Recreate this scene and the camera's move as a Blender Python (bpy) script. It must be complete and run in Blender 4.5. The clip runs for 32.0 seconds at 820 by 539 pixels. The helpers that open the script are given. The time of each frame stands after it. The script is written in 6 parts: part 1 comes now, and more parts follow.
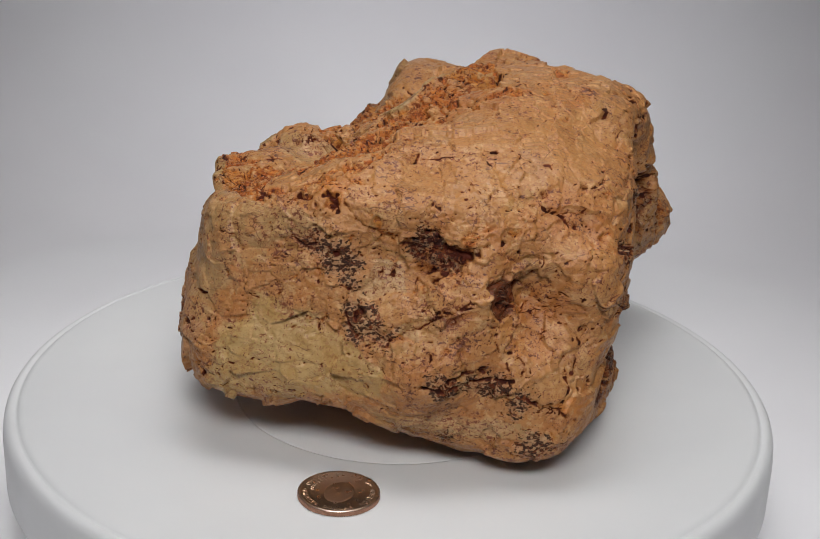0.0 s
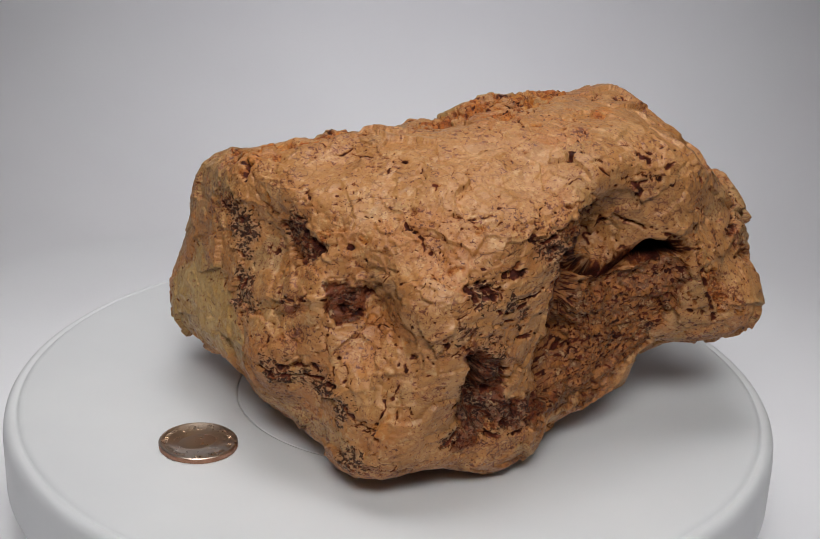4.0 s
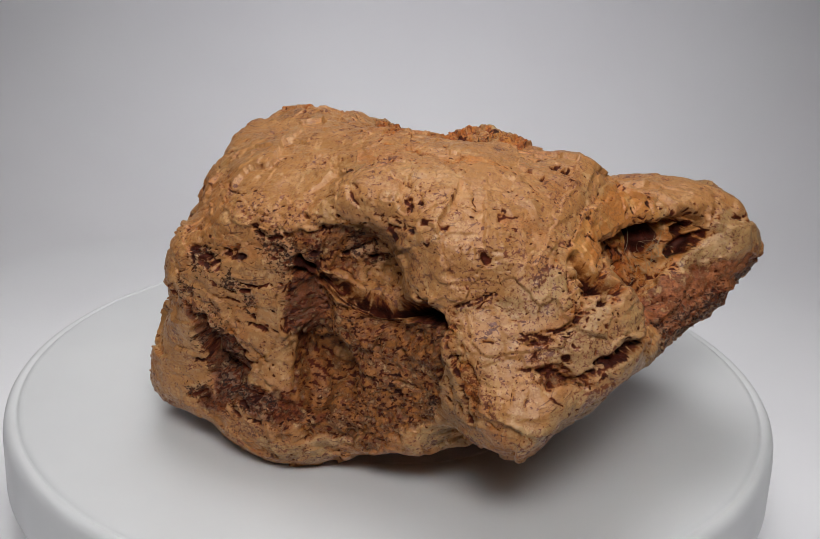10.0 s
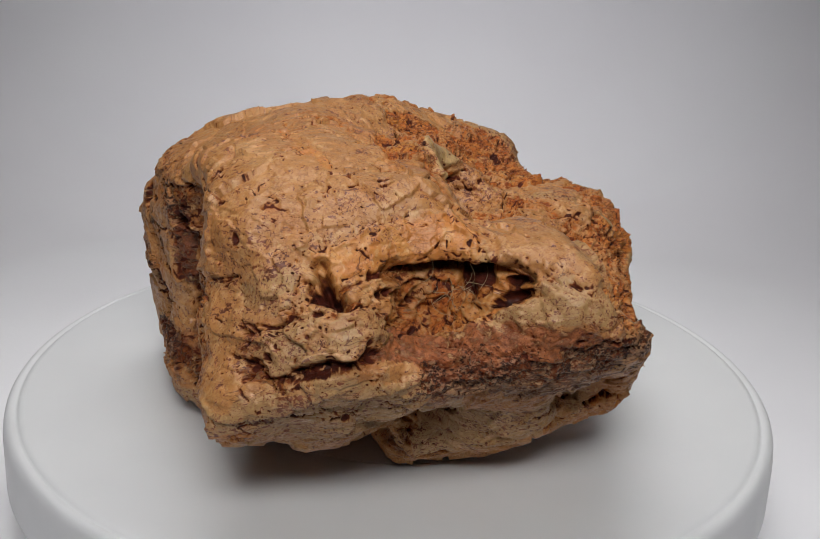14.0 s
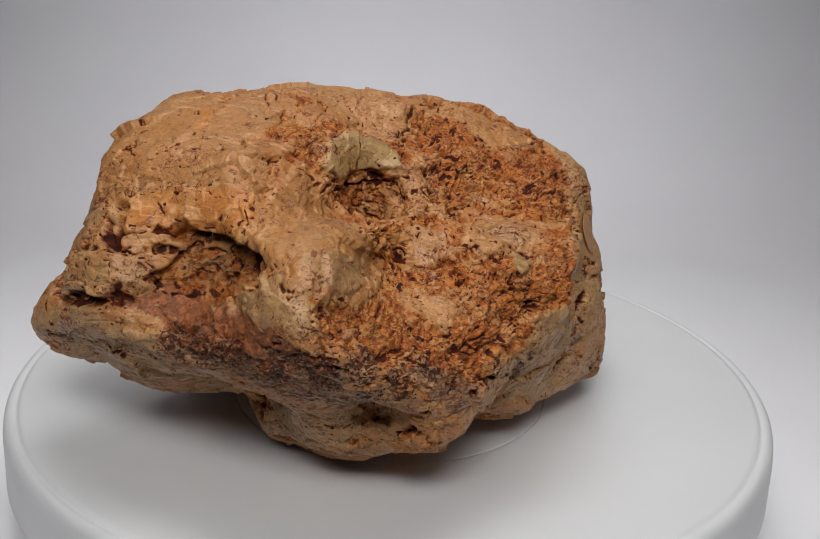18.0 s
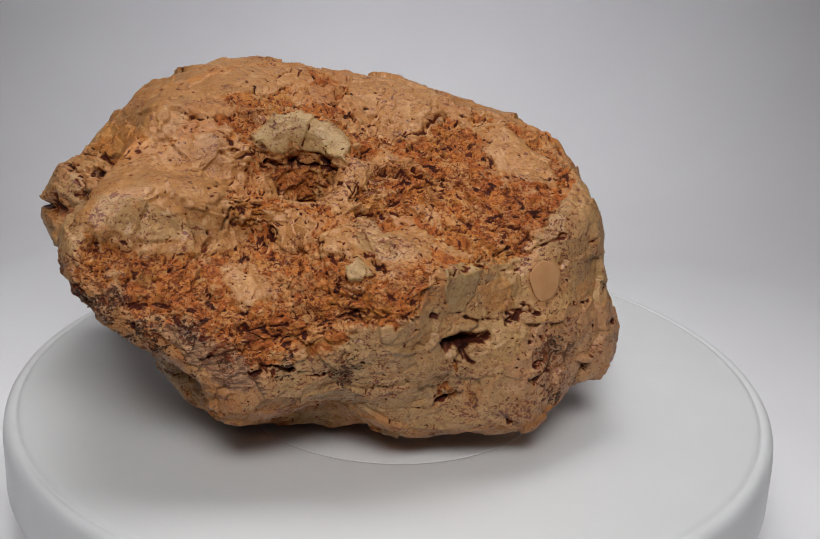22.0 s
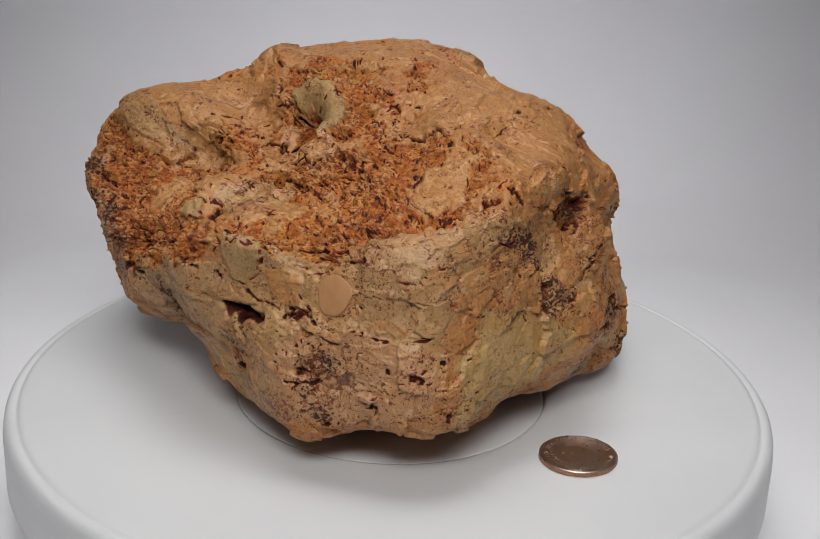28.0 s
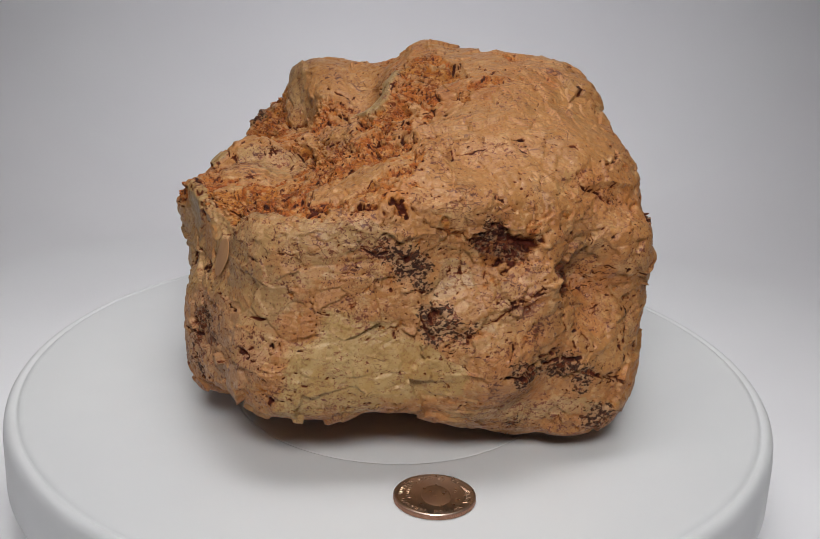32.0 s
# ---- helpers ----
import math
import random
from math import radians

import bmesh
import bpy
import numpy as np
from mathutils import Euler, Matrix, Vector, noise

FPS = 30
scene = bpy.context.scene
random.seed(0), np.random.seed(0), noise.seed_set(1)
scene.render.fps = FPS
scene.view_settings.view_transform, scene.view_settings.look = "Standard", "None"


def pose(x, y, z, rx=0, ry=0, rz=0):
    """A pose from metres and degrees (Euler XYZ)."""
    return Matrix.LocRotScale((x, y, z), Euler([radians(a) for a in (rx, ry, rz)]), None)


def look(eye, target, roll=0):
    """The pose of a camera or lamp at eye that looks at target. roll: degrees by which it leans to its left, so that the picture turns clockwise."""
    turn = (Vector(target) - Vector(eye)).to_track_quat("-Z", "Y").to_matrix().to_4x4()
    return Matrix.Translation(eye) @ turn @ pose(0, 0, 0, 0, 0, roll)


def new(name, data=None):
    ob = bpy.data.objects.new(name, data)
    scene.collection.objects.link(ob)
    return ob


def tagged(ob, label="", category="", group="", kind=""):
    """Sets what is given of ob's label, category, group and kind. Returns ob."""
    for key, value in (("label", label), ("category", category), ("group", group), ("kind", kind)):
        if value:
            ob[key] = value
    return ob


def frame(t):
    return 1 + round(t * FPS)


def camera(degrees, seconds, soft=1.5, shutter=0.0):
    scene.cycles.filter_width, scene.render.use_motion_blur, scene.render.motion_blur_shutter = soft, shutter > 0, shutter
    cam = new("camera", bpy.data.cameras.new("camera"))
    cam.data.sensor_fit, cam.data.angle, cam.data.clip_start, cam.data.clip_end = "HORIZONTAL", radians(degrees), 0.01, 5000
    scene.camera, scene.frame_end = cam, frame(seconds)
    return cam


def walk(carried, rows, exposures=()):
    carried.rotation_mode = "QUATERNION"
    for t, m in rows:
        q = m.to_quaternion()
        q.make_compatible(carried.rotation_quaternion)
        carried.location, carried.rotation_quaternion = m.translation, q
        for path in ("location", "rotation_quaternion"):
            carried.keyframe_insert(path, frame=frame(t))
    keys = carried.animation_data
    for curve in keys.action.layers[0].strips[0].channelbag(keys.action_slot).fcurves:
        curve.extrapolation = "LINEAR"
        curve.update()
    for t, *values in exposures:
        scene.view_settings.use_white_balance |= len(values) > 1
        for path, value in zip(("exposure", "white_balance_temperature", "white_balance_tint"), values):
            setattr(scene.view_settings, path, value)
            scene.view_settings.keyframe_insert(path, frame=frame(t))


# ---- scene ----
cam = camera(26.78, 32.0, soft=0.5)
EYE = (0.0, -0.5130, 0.2541)
AIM = (0.0045, -0.0386, 0.0590)
TURN = -10.5568          # degrees a second, clockwise seen from above
walk(cam, [(0.0, look(EYE, AIM, 2.22)), (32.0, look(EYE, AIM, 2.22))])

# ---- light: a small white photo tent with an LED panel in its roof, and two added fill lamps ----
scene.view_settings.exposure = 0.0
world = bpy.data.worlds.new("world")
scene.world = world
world.use_nodes = True
world.node_tree.nodes["Background"].inputs[0].default_value = (0.5, 0.52, 0.56, 1)
world.node_tree.nodes["Background"].inputs[1].default_value = 0.05


def lamp(name, eye, aim, w, h, watts, colour, spread=180):
    data = bpy.data.lights.new(name, "AREA")
    data.shape, data.size, data.size_y, data.energy, data.color = "RECTANGLE", w, h, watts, colour
    data.spread = radians(spread)
    ob = new(name, data)
    ob.matrix_basis = look(eye, aim)
    return tagged(ob, kind="structure")


lamp("roof_panel_lamp", (0.0, 0.01, 0.60), (0.0, 0.0, 0.0), 0.40, 0.26, 0.475, (1.0, 0.985, 0.97), 86)
# added front fill, stands in for light bounced off the tent's front
lamp("front_fill_lamp", (0.0, -0.64, 0.62), (0.0, 0.0, 0.02), 0.44, 0.20, 0.37, (1.0, 0.985, 0.97), 40)
# added lamp, brightens the middle of the backdrop so its edges fall off
lamp("backdrop_fill_lamp", (0.0, 0.15, 0.64), (0.0, 0.43, 0.15), 0.08, 0.08, 0.116, (0.97, 0.955, 1.0), 50)


# ---- materials ----
class Nodes:
    """A small helper to write node materials."""

    def __init__(self, name, **principled):
        self.mat = bpy.data.materials.new(name)
        self.mat.use_nodes = True
        self.tree = self.mat.node_tree
        self.bsdf = self.tree.nodes["Principled BSDF"]
        for key, value in principled.items():
            self.put(self.bsdf, key.replace("_", " "), value)

    def put(self, node, key, value):
        socket = node.inputs[key]
        if isinstance(value, bpy.types.NodeSocket):
            self.tree.links.new(value, socket)
        elif isinstance(value, tuple) and len(value) == 3 and socket.type == "RGBA":
            socket.default_value = (*value, 1)
        else:
            socket.default_value = value

    def node(self, kind, out=0, **values):
        n = self.tree.nodes.new(kind)
        for key, value in values.items():
            if key.startswith("i_"):
                self.put(n, key[2:].replace("_", " "), value)
            elif key.startswith("n_"):
                self.put(n, int(key[2:]), value)
            elif key == "operation":
                n.operation = value
            elif key == "data_type":
                n.data_type = value
            elif key == "attribute_name":
                n.attribute_name = value
            elif key == "feature":
                n.feature = value
        return n.outputs[out]

    def place(self, sx=1.0, sy=1.0, sz=1.0):
        co = self.node("ShaderNodeTexCoord", 3)
        return self.node("ShaderNodeMapping", i_Vector=co, i_Scale=(sx, sy, sz))

    def noise(self, vec, scale, detail=4.0, rough=0.55, distortion=0.0):
        return self.node("ShaderNodeTexNoise", i_Vector=vec, i_Scale=scale, i_Detail=detail, i_Roughness=rough, i_Distortion=distortion)

    def cells(self, vec, scale, out=0, feature="F1", randomness=1.0):
        return self.node("ShaderNodeTexVoronoi", out, i_Vector=vec, i_Scale=scale, feature=feature, i_Randomness=randomness)

    def ramp(self, fac, a, b, lo=0.0, hi=1.0):
        n = self.tree.nodes.new("ShaderNodeMapRange")
        n.interpolation_type = "SMOOTHSTEP"
        for i, v in enumerate((fac, a, b, lo, hi)):
            self.put(n, i, v)
        return n.outputs[0]

    def math(self, op, a, b=0.0):
        return self.node("ShaderNodeMath", operation=op, n_0=a, n_1=b)

    def mix(self, fac, a, b):
        n = self.tree.nodes.new("ShaderNodeMix")
        n.data_type = "RGBA"
        self.put(n, 0, fac), self.put(n, 6, a), self.put(n, 7, b)
        return n.outputs[2]

    def attr(self, name):
        return self.node("ShaderNodeAttribute", 2, attribute_name=name)

    def bump(self, height, strength, distance, normal=None):
        n = self.tree.nodes.new("ShaderNodeBump")
        self.put(n, "Height", height), self.put(n, "Strength", strength), self.put(n, "Distance", distance)
        if normal is not None:
            self.put(n, "Normal", normal)
        return n.outputs[0]

    def done(self, colour=None, roughness=None, normal=None):
        for key, value in (("Base Color", colour), ("Roughness", roughness), ("Normal", normal)):
            if value is not None:
                self.put(self.bsdf, key, value)
        return self.mat


def rock_material():
    m = Nodes("rock")
    p = m.place()
    lay = m.place(1.0, 1.0, 2.2)
    mid, fine, tiny = m.noise(lay, 170, 6, 0.62), m.noise(p, 900, 5, 0.65), m.noise(p, 2600, 3, 0.7)
    grain = m.noise(p, 420, 5, 0.62, 0.3)
    marble = m.noise(p, 120, 5, 0.58, 1.4)
    blotch = m.noise(p, 62, 5, 0.6, 1.0)
    calm = m.attr("calm")

    def zone(name, ragged, a, b, top=1.0):
        """A zone of the surface with a ragged edge."""
        return m.ramp(m.math("ADD", m.attr(name), m.math("MULTIPLY", m.math("SUBTRACT", grain, 0.5), ragged)), a, b, 0.0, top)

    def mottled(base, second, third):
        """A stone with blotches of two more colours in it."""
        c = m.mix(m.ramp(marble, 0.54, 0.59, 0, 0.85), base, second)
        c = m.mix(m.ramp(blotch, 0.45, 0.40, 0, 0.85), c, third)
        return m.mix(m.ramp(mid, 0.36, 0.28, 0, 0.5), c, (0.258, 0.084, 0.025))

    col = mottled((0.405, 0.177, 0.053), (0.476, 0.249, 0.096), (0.386, 0.147, 0.038))
    col = m.mix(m.ramp(blotch, 0.56, 0.62, 0, 0.6), col, (0.357, 0.198, 0.069))
    col = m.mix(zone("warm", 1.0, 0.2, 0.8, 0.45), col, mottled((0.419, 0.162, 0.042), (0.467, 0.213, 0.067), (0.386, 0.141, 0.034)))
    col = m.mix(zone("tan", 0.9, 0.3, 0.8, 0.75), col, mottled((0.408, 0.187, 0.059), (0.476, 0.247, 0.095), (0.354, 0.174, 0.058)))
    col = m.mix(zone("pink", 0.9, 0.3, 0.7, 0.75), col, mottled((0.414, 0.220, 0.106), (0.476, 0.277, 0.151), (0.357, 0.213, 0.092)))
    col = m.mix(zone("pale", 0.9, 0.25, 0.8, 0.85), col, mottled((0.366, 0.218, 0.089), (0.457, 0.271, 0.126), (0.428, 0.212, 0.079)))
    col = m.mix(zone("olive", 0.7, 0.2, 0.8, 0.7), col, m.mix(m.ramp(marble, 0.42, 0.58), (0.383, 0.251, 0.084), (0.440, 0.313, 0.129)))
    col = m.mix(zone("ochre", 0.7, 0.2, 0.8, 0.7), col, m.mix(m.ramp(marble, 0.40, 0.60), (0.480, 0.161, 0.027), (0.523, 0.224, 0.053)))
    rusty = m.mix(m.ramp(mid, 0.40, 0.62), (0.342, 0.087, 0.019), (0.471, 0.173, 0.041))
    rusty = m.mix(m.ramp(marble, 0.51, 0.57, 0, 0.75), rusty, (0.471, 0.236, 0.089))
    rusty = m.mix(m.ramp(blotch, 0.55, 0.60, 0, 0.45), rusty, (0.419, 0.175, 0.029))
    rusty = m.mix(m.ramp(m.noise(lay, 520, 4, 0.6, 0.5), 0.53, 0.58, 0, 0.9), rusty, (0.165, 0.033, 0.012))
    col = m.mix(zone("rust", 1.1, 0.30, 0.70, 0.95), col, rusty)
    col = m.mix(zone("brown", 0.9, 0.3, 0.6, 0.9), col, m.mix(m.ramp(grain, 0.42, 0.58), (0.085, 0.024, 0.009), (0.320, 0.118, 0.028)))
    col = m.mix(zone("red", 1.1, 0.15, 0.6, 0.93), col, m.mix(m.ramp(grain, 0.40, 0.62), (0.040, 0.010, 0.006), (0.165, 0.038, 0.014)))
    col = m.mix(zone("brick", 0.9, 0.3, 0.6, 0.9), col, m.mix(m.ramp(grain, 0.40, 0.60), (0.110, 0.030, 0.014), (0.330, 0.108, 0.041)))
    col = m.mix(zone("mauve", 0.9, 0.3, 0.6, 0.85), col, m.mix(m.ramp(m.noise(m.place(0.6, 0.6, 3.0), 420, 4, 0.6, 0.4), 0.42, 0.58), (0.085, 0.042, 0.034), (0.384, 0.219, 0.120)))
    col = m.mix(zone("chert", 0.9, 0.3, 0.7, 0.8), col, m.mix(m.ramp(marble, 0.40, 0.62), (0.279, 0.182, 0.069), (0.388, 0.271, 0.119)))
    # brown mottling and pale grains
    patchy = m.ramp(m.noise(p, 88, 4, 0.6, 0.8), 0.42, 0.60, 0.15, 1.0)
    col = m.mix(m.math("MULTIPLY", m.ramp(fine, 0.53, 0.60, 0, 0.6), patchy), col, (0.240, 0.078, 0.021))
    col = m.mix(m.math("MULTIPLY", m.ramp(grain, 0.44, 0.38, 0, 0.55), m.ramp(patchy, 0.2, 0.9, 1.0, 0.3)), col, (0.550, 0.335, 0.150))
    # black speckle, dense in the dark patches
    soot = m.noise(m.place(1.0, 1.0, 1.5), 720, 4, 0.6, 0.5)
    speck = m.ramp(m.math("ADD", soot, m.math("MULTIPLY", m.math("SUBTRACT", m.attr("dark"), 0.75), 0.20)), 0.500, 0.525)
    speck = m.math("MULTIPLY", speck, m.ramp(m.attr("dark"), 0.08, 0.3))
    col = m.mix(m.ramp(m.attr("dark"), 0.3, 1.0, 0, 0.45), col, (0.270, 0.185, 0.125))
    col = m.mix(m.math("MULTIPLY", speck, 0.93), col, (0.020, 0.008, 0.009))
    # hairline veins
    for scale, wide, keep in ((42, 0.0055, 0.8), (95, 0.007, 0.5)):
        v = m.noise(lay, scale, 3, 0.5, 0.8)
        vein = m.ramp(m.math("ABSOLUTE", m.math("SUBTRACT", v, 0.5)), wide, wide * 0.4)
        col = m.mix(m.math("MULTIPLY", m.math("MULTIPLY", vein, m.ramp(m.noise(p, 48, 3), 0.50, 0.56)), keep), col, (0.110, 0.030, 0.014))
    # small dark flecks in herds, with a rusty tinge round them
    herd = m.math("ADD", m.ramp(m.noise(p, 105, 4, 0.6, 0.5), 0.48, 0.60), m.ramp(m.noise(p, 40, 3, 0.5, 0.5), 0.48, 0.60, 0.0, 0.8))
    herd = m.math("ADD", m.math("MULTIPLY", herd, 0.062), m.math("MULTIPLY", m.attr("coarse"), 0.005))
    herd = m.math("SUBTRACT", herd, m.math("MULTIPLY", m.math("MAXIMUM", m.attr("olive"), m.attr("ochre")), 0.03))
    herd = m.math("ADD", herd, m.math("MULTIPLY", m.math("MAXIMUM", m.attr("pale"), m.attr("pink")), 0.026))
    flecks = None
    for vec, scale, at in ((m.place(1.0, 1.0, 1.7), 560, 0.672), (m.place(1.2, 1.2, 0.9), 1250, 0.672)):
        n = m.math("ADD", m.noise(vec, scale, 3, 0.55, 0.7), herd)
        col = m.mix(m.ramp(n, at - 0.045, at + 0.01, 0, 0.5), col, (0.330, 0.095, 0.026))
        f = m.ramp(n, at, at + 0.022)
        flecks = f if flecks is None else m.math("MAXIMUM", flecks, f)
    col = m.mix(m.math("MULTIPLY", flecks, 0.93), col, m.mix(m.ramp(marble, 0.4, 0.6), (0.090, 0.020, 0.010), (0.170, 0.042, 0.016)))
    col = m.mix(m.ramp(tiny, 0.58, 0.70, 0, 0.35), col, (0.560, 0.345, 0.170))
    # a net of fine creases
    folds = m.math("ABSOLUTE", m.math("SUBTRACT", m.noise(m.place(1.0, 1.0, 1.6), 250, 4, 0.55, 0.6), 0.5))
    crease = m.math("MULTIPLY", m.ramp(folds, 0.022, 0.004), m.ramp(m.noise(p, 60, 3, 0.6), 0.42, 0.56, 0.15, 1.0))
    col = m.mix(m.math("MULTIPLY", crease, 0.5), col, (0.200, 0.066, 0.024))
    # red-brown stain round the holes, and a dark core painted as their shade
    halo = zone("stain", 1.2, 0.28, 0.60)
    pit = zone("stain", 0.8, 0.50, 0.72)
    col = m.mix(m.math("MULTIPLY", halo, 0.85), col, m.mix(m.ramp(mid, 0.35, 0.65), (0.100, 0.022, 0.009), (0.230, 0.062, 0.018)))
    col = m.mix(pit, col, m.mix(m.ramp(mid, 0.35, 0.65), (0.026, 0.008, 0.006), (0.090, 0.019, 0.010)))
    rough = m.ramp(fine, 0.3, 0.7, 0.28, 0.50)
    harsh = m.math("ADD", 0.22, m.math("MULTIPLY", m.attr("coarse"), 0.35))
    bump = m.bump(fine, m.ramp(calm, 0.0, 0.75, 0.55, 0.18), 0.0009, m.bump(tiny, 0.2, 0.0003))
    bump = m.bump(m.math("SUBTRACT", 1.0, m.math("MAXIMUM", flecks, crease)), 0.4, 0.0004, m.bump(grain, harsh, 0.0010, bump))
    m.put(m.bsdf, "Specular IOR Level", m.ramp(m.math("MAXIMUM", m.math("MAXIMUM", halo, speck), m.attr("coarse")), 0.0, 0.7, 0.50, 0.08))
    return m.done(col, rough, bump)


def plastic_material():
    m = Nodes("white_plastic")
    p = m.place()
    spot = m.noise(p, 9, 4)
    col = m.mix(m.ramp(spot, 0.35, 0.7), (0.64, 0.65, 0.665), (0.68, 0.69, 0.70))
    col = m.mix(m.ramp(m.noise(p, 620, 2), 0.83, 0.86, 0, 0.3), col, (0.42, 0.41, 0.40))
    return m.done(col, m.ramp(m.noise(p, 60, 4), 0.3, 0.7, 0.34, 0.46), m.bump(m.noise(p, 1500, 2), 0.06, 0.0002))


def paper_material():
    m = Nodes("white_backdrop_cloth")
    p = m.place()
    col = m.mix(m.ramp(m.noise(p, 5, 3), 0.3, 0.7), (0.75, 0.745, 0.775), (0.80, 0.80, 0.825))
    return m.done(col, 0.85, m.bump(m.noise(p, 700, 3), 0.08, 0.0004))


def metal_material(name, colour, dull, r0, r1):
    m = Nodes(name, Metallic=1.0)
    p = m.place()
    n = m.noise(p, 520, 5, 0.6)
    return m.done(m.mix(m.ramp(n, 0.35, 0.7), colour, dull), m.ramp(n, 0.3, 0.7, r0, r1), m.bump(m.noise(p, 3000, 3), 0.05, 0.0001))


ROCK = rock_material()
PLASTIC = plastic_material()
PAPER = paper_material()
TENT_CLOTH = Nodes("white_tent_cloth", Roughness=0.9)
_p = TENT_CLOTH.place()
TENT_CLOTH = TENT_CLOTH.done(TENT_CLOTH.mix(TENT_CLOTH.ramp(TENT_CLOTH.noise(_p, 6, 4), 0.3, 0.7), (0.70, 0.70, 0.71), (0.76, 0.76, 0.77)))
NICKEL = metal_material("nickel", (0.68, 0.56, 0.46), (0.66, 0.54, 0.44), 0.27, 0.31)
COPPER = metal_material("copper_edge", (0.42, 0.23, 0.16), (0.30, 0.16, 0.10), 0.28, 0.45)
NODULE = Nodes("smooth_ochre_chert", Roughness=0.5)
_p = NODULE.place()
NODULE = NODULE.done(NODULE.mix(NODULE.ramp(NODULE.noise(_p, 260, 5), 0.35, 0.7), (0.385, 0.188, 0.076), (0.43, 0.222, 0.098)), None, NODULE.bump(NODULE.noise(_p, 900, 4), 0.2, 0.0003))
FIBRE = Nodes("dry_root_fibre", Roughness=0.8, Base_Color=(0.30, 0.21, 0.11)).done()
FELT = Nodes("grey_underside", Roughness=0.9, Base_Color=(0.50, 0.50, 0.51)).done()


def part(name, bm, material, parent=None, label="", smooth=True):
    """Links a bmesh as one mesh object under a thing."""
    mesh = bpy.data.meshes.new(name)
    for f in bm.faces:
        f.smooth = smooth
    bm.to_mesh(mesh)
    bm.free()
    mesh.materials.append(material)
    ob = new(name, mesh)
    ob.parent = parent
    return tagged(ob, label)


def turned(profile, steps=128, closed=False):
    """A bmesh turned round z from (radius, height) pairs in metres."""
    bm = bmesh.new()
    rings = []
    for r, z in profile:
        if r < 1e-6:
            rings.append([bm.verts.new((0, 0, z))])
        else:
            rings.append([bm.verts.new((r * math.cos(2 * math.pi * i / steps), r * math.sin(2 * math.pi * i / steps), z)) for i in range(steps)])
    pairs = list(zip(rings, rings[1:]))
    if closed:
        pairs.append((rings[-1], rings[0]))
    for a, b in pairs:
        for i in range(steps):
            j = (i + 1) % steps
            if len(a) == 1:
                bm.faces.new((a[0], b[i], b[j]))
            elif len(b) == 1:
                bm.faces.new((a[j], a[i], b[0]))
            else:
                bm.faces.new((a[j], a[i], b[i], b[j]))
    bmesh.ops.recalc_face_normals(bm, faces=bm.faces)
    return bm


# ---- the tent ----
FLOOR = -0.046
BACK = 0.40


def backdrop():
    """A white cloth sweep: floor, a wide curve and the back wall."""
    bm = bmesh.new()
    line = [(-0.95, FLOOR)]
    bend = 0.16
    for i in range(17):
        a = math.pi / 2 * i / 16
        line.append((BACK - bend + bend * math.sin(a), FLOOR + bend - bend * math.cos(a)))
    line.append((BACK, 0.86))
    xs = [-0.6 + 0.03 * i for i in range(41)]
    rows = []
    for y, z in line:
        rows.append([bm.verts.new((x, y + 0.0015 * math.sin(9 * x + 3 * z), z)) for x in xs])
    for a, b in zip(rows, rows[1:]):
        for i in range(40):
            bm.faces.new((a[i], a[i + 1], b[i + 1], b[i]))
    ob = part("backdrop", bm, PAPER)
    mod = ob.modifiers.new("thickness", "SOLIDIFY")
    mod.thickness, mod.offset = 0.003, -1
    return tagged(ob, "seamless white cloth backdrop sweep of a photo tent", "backdrop", kind="structure")


def slab(name, x0, x1, y0, y1, z0, z1, label):
    bm = bmesh.new()
    bmesh.ops.create_cube(bm, size=1)
    for v in bm.verts:
        v.co = ((x0 + x1) / 2 + v.co.x * (x1 - x0), (y0 + y1) / 2 + v.co.y * (y1 - y0), (z0 + z1) / 2 + v.co.z * (z1 - z0))
    bmesh.ops.bevel(bm, geom=bm.edges[:], offset=0.002, segments=2, affect="EDGES")
    return tagged(part(name, bm, TENT_CLOTH, smooth=False), label, "wall", kind="structure")


backdrop()
# unseen walls and roof, added to close the tent and bounce fill light
slab("wall_west", -0.62, -0.605, -0.96, 0.46, FLOOR - 0.01, 0.87, "unseen white cloth side wall of a photo tent, bouncing fill light")
slab("wall_east", 0.605, 0.62, -0.96, 0.46, FLOOR - 0.01, 0.87, "unseen white cloth side wall of a photo tent, bouncing fill light")
slab("wall_south", -0.62, 0.62, -0.975, -0.962, FLOOR - 0.01, 0.87, "unseen white cloth wall behind the camera, added to bounce fill light")
slab("ceiling", -0.62, 0.62, -0.975, 0.46, 0.872, 0.885, "unseen white cloth roof of a photo tent, bouncing fill light")


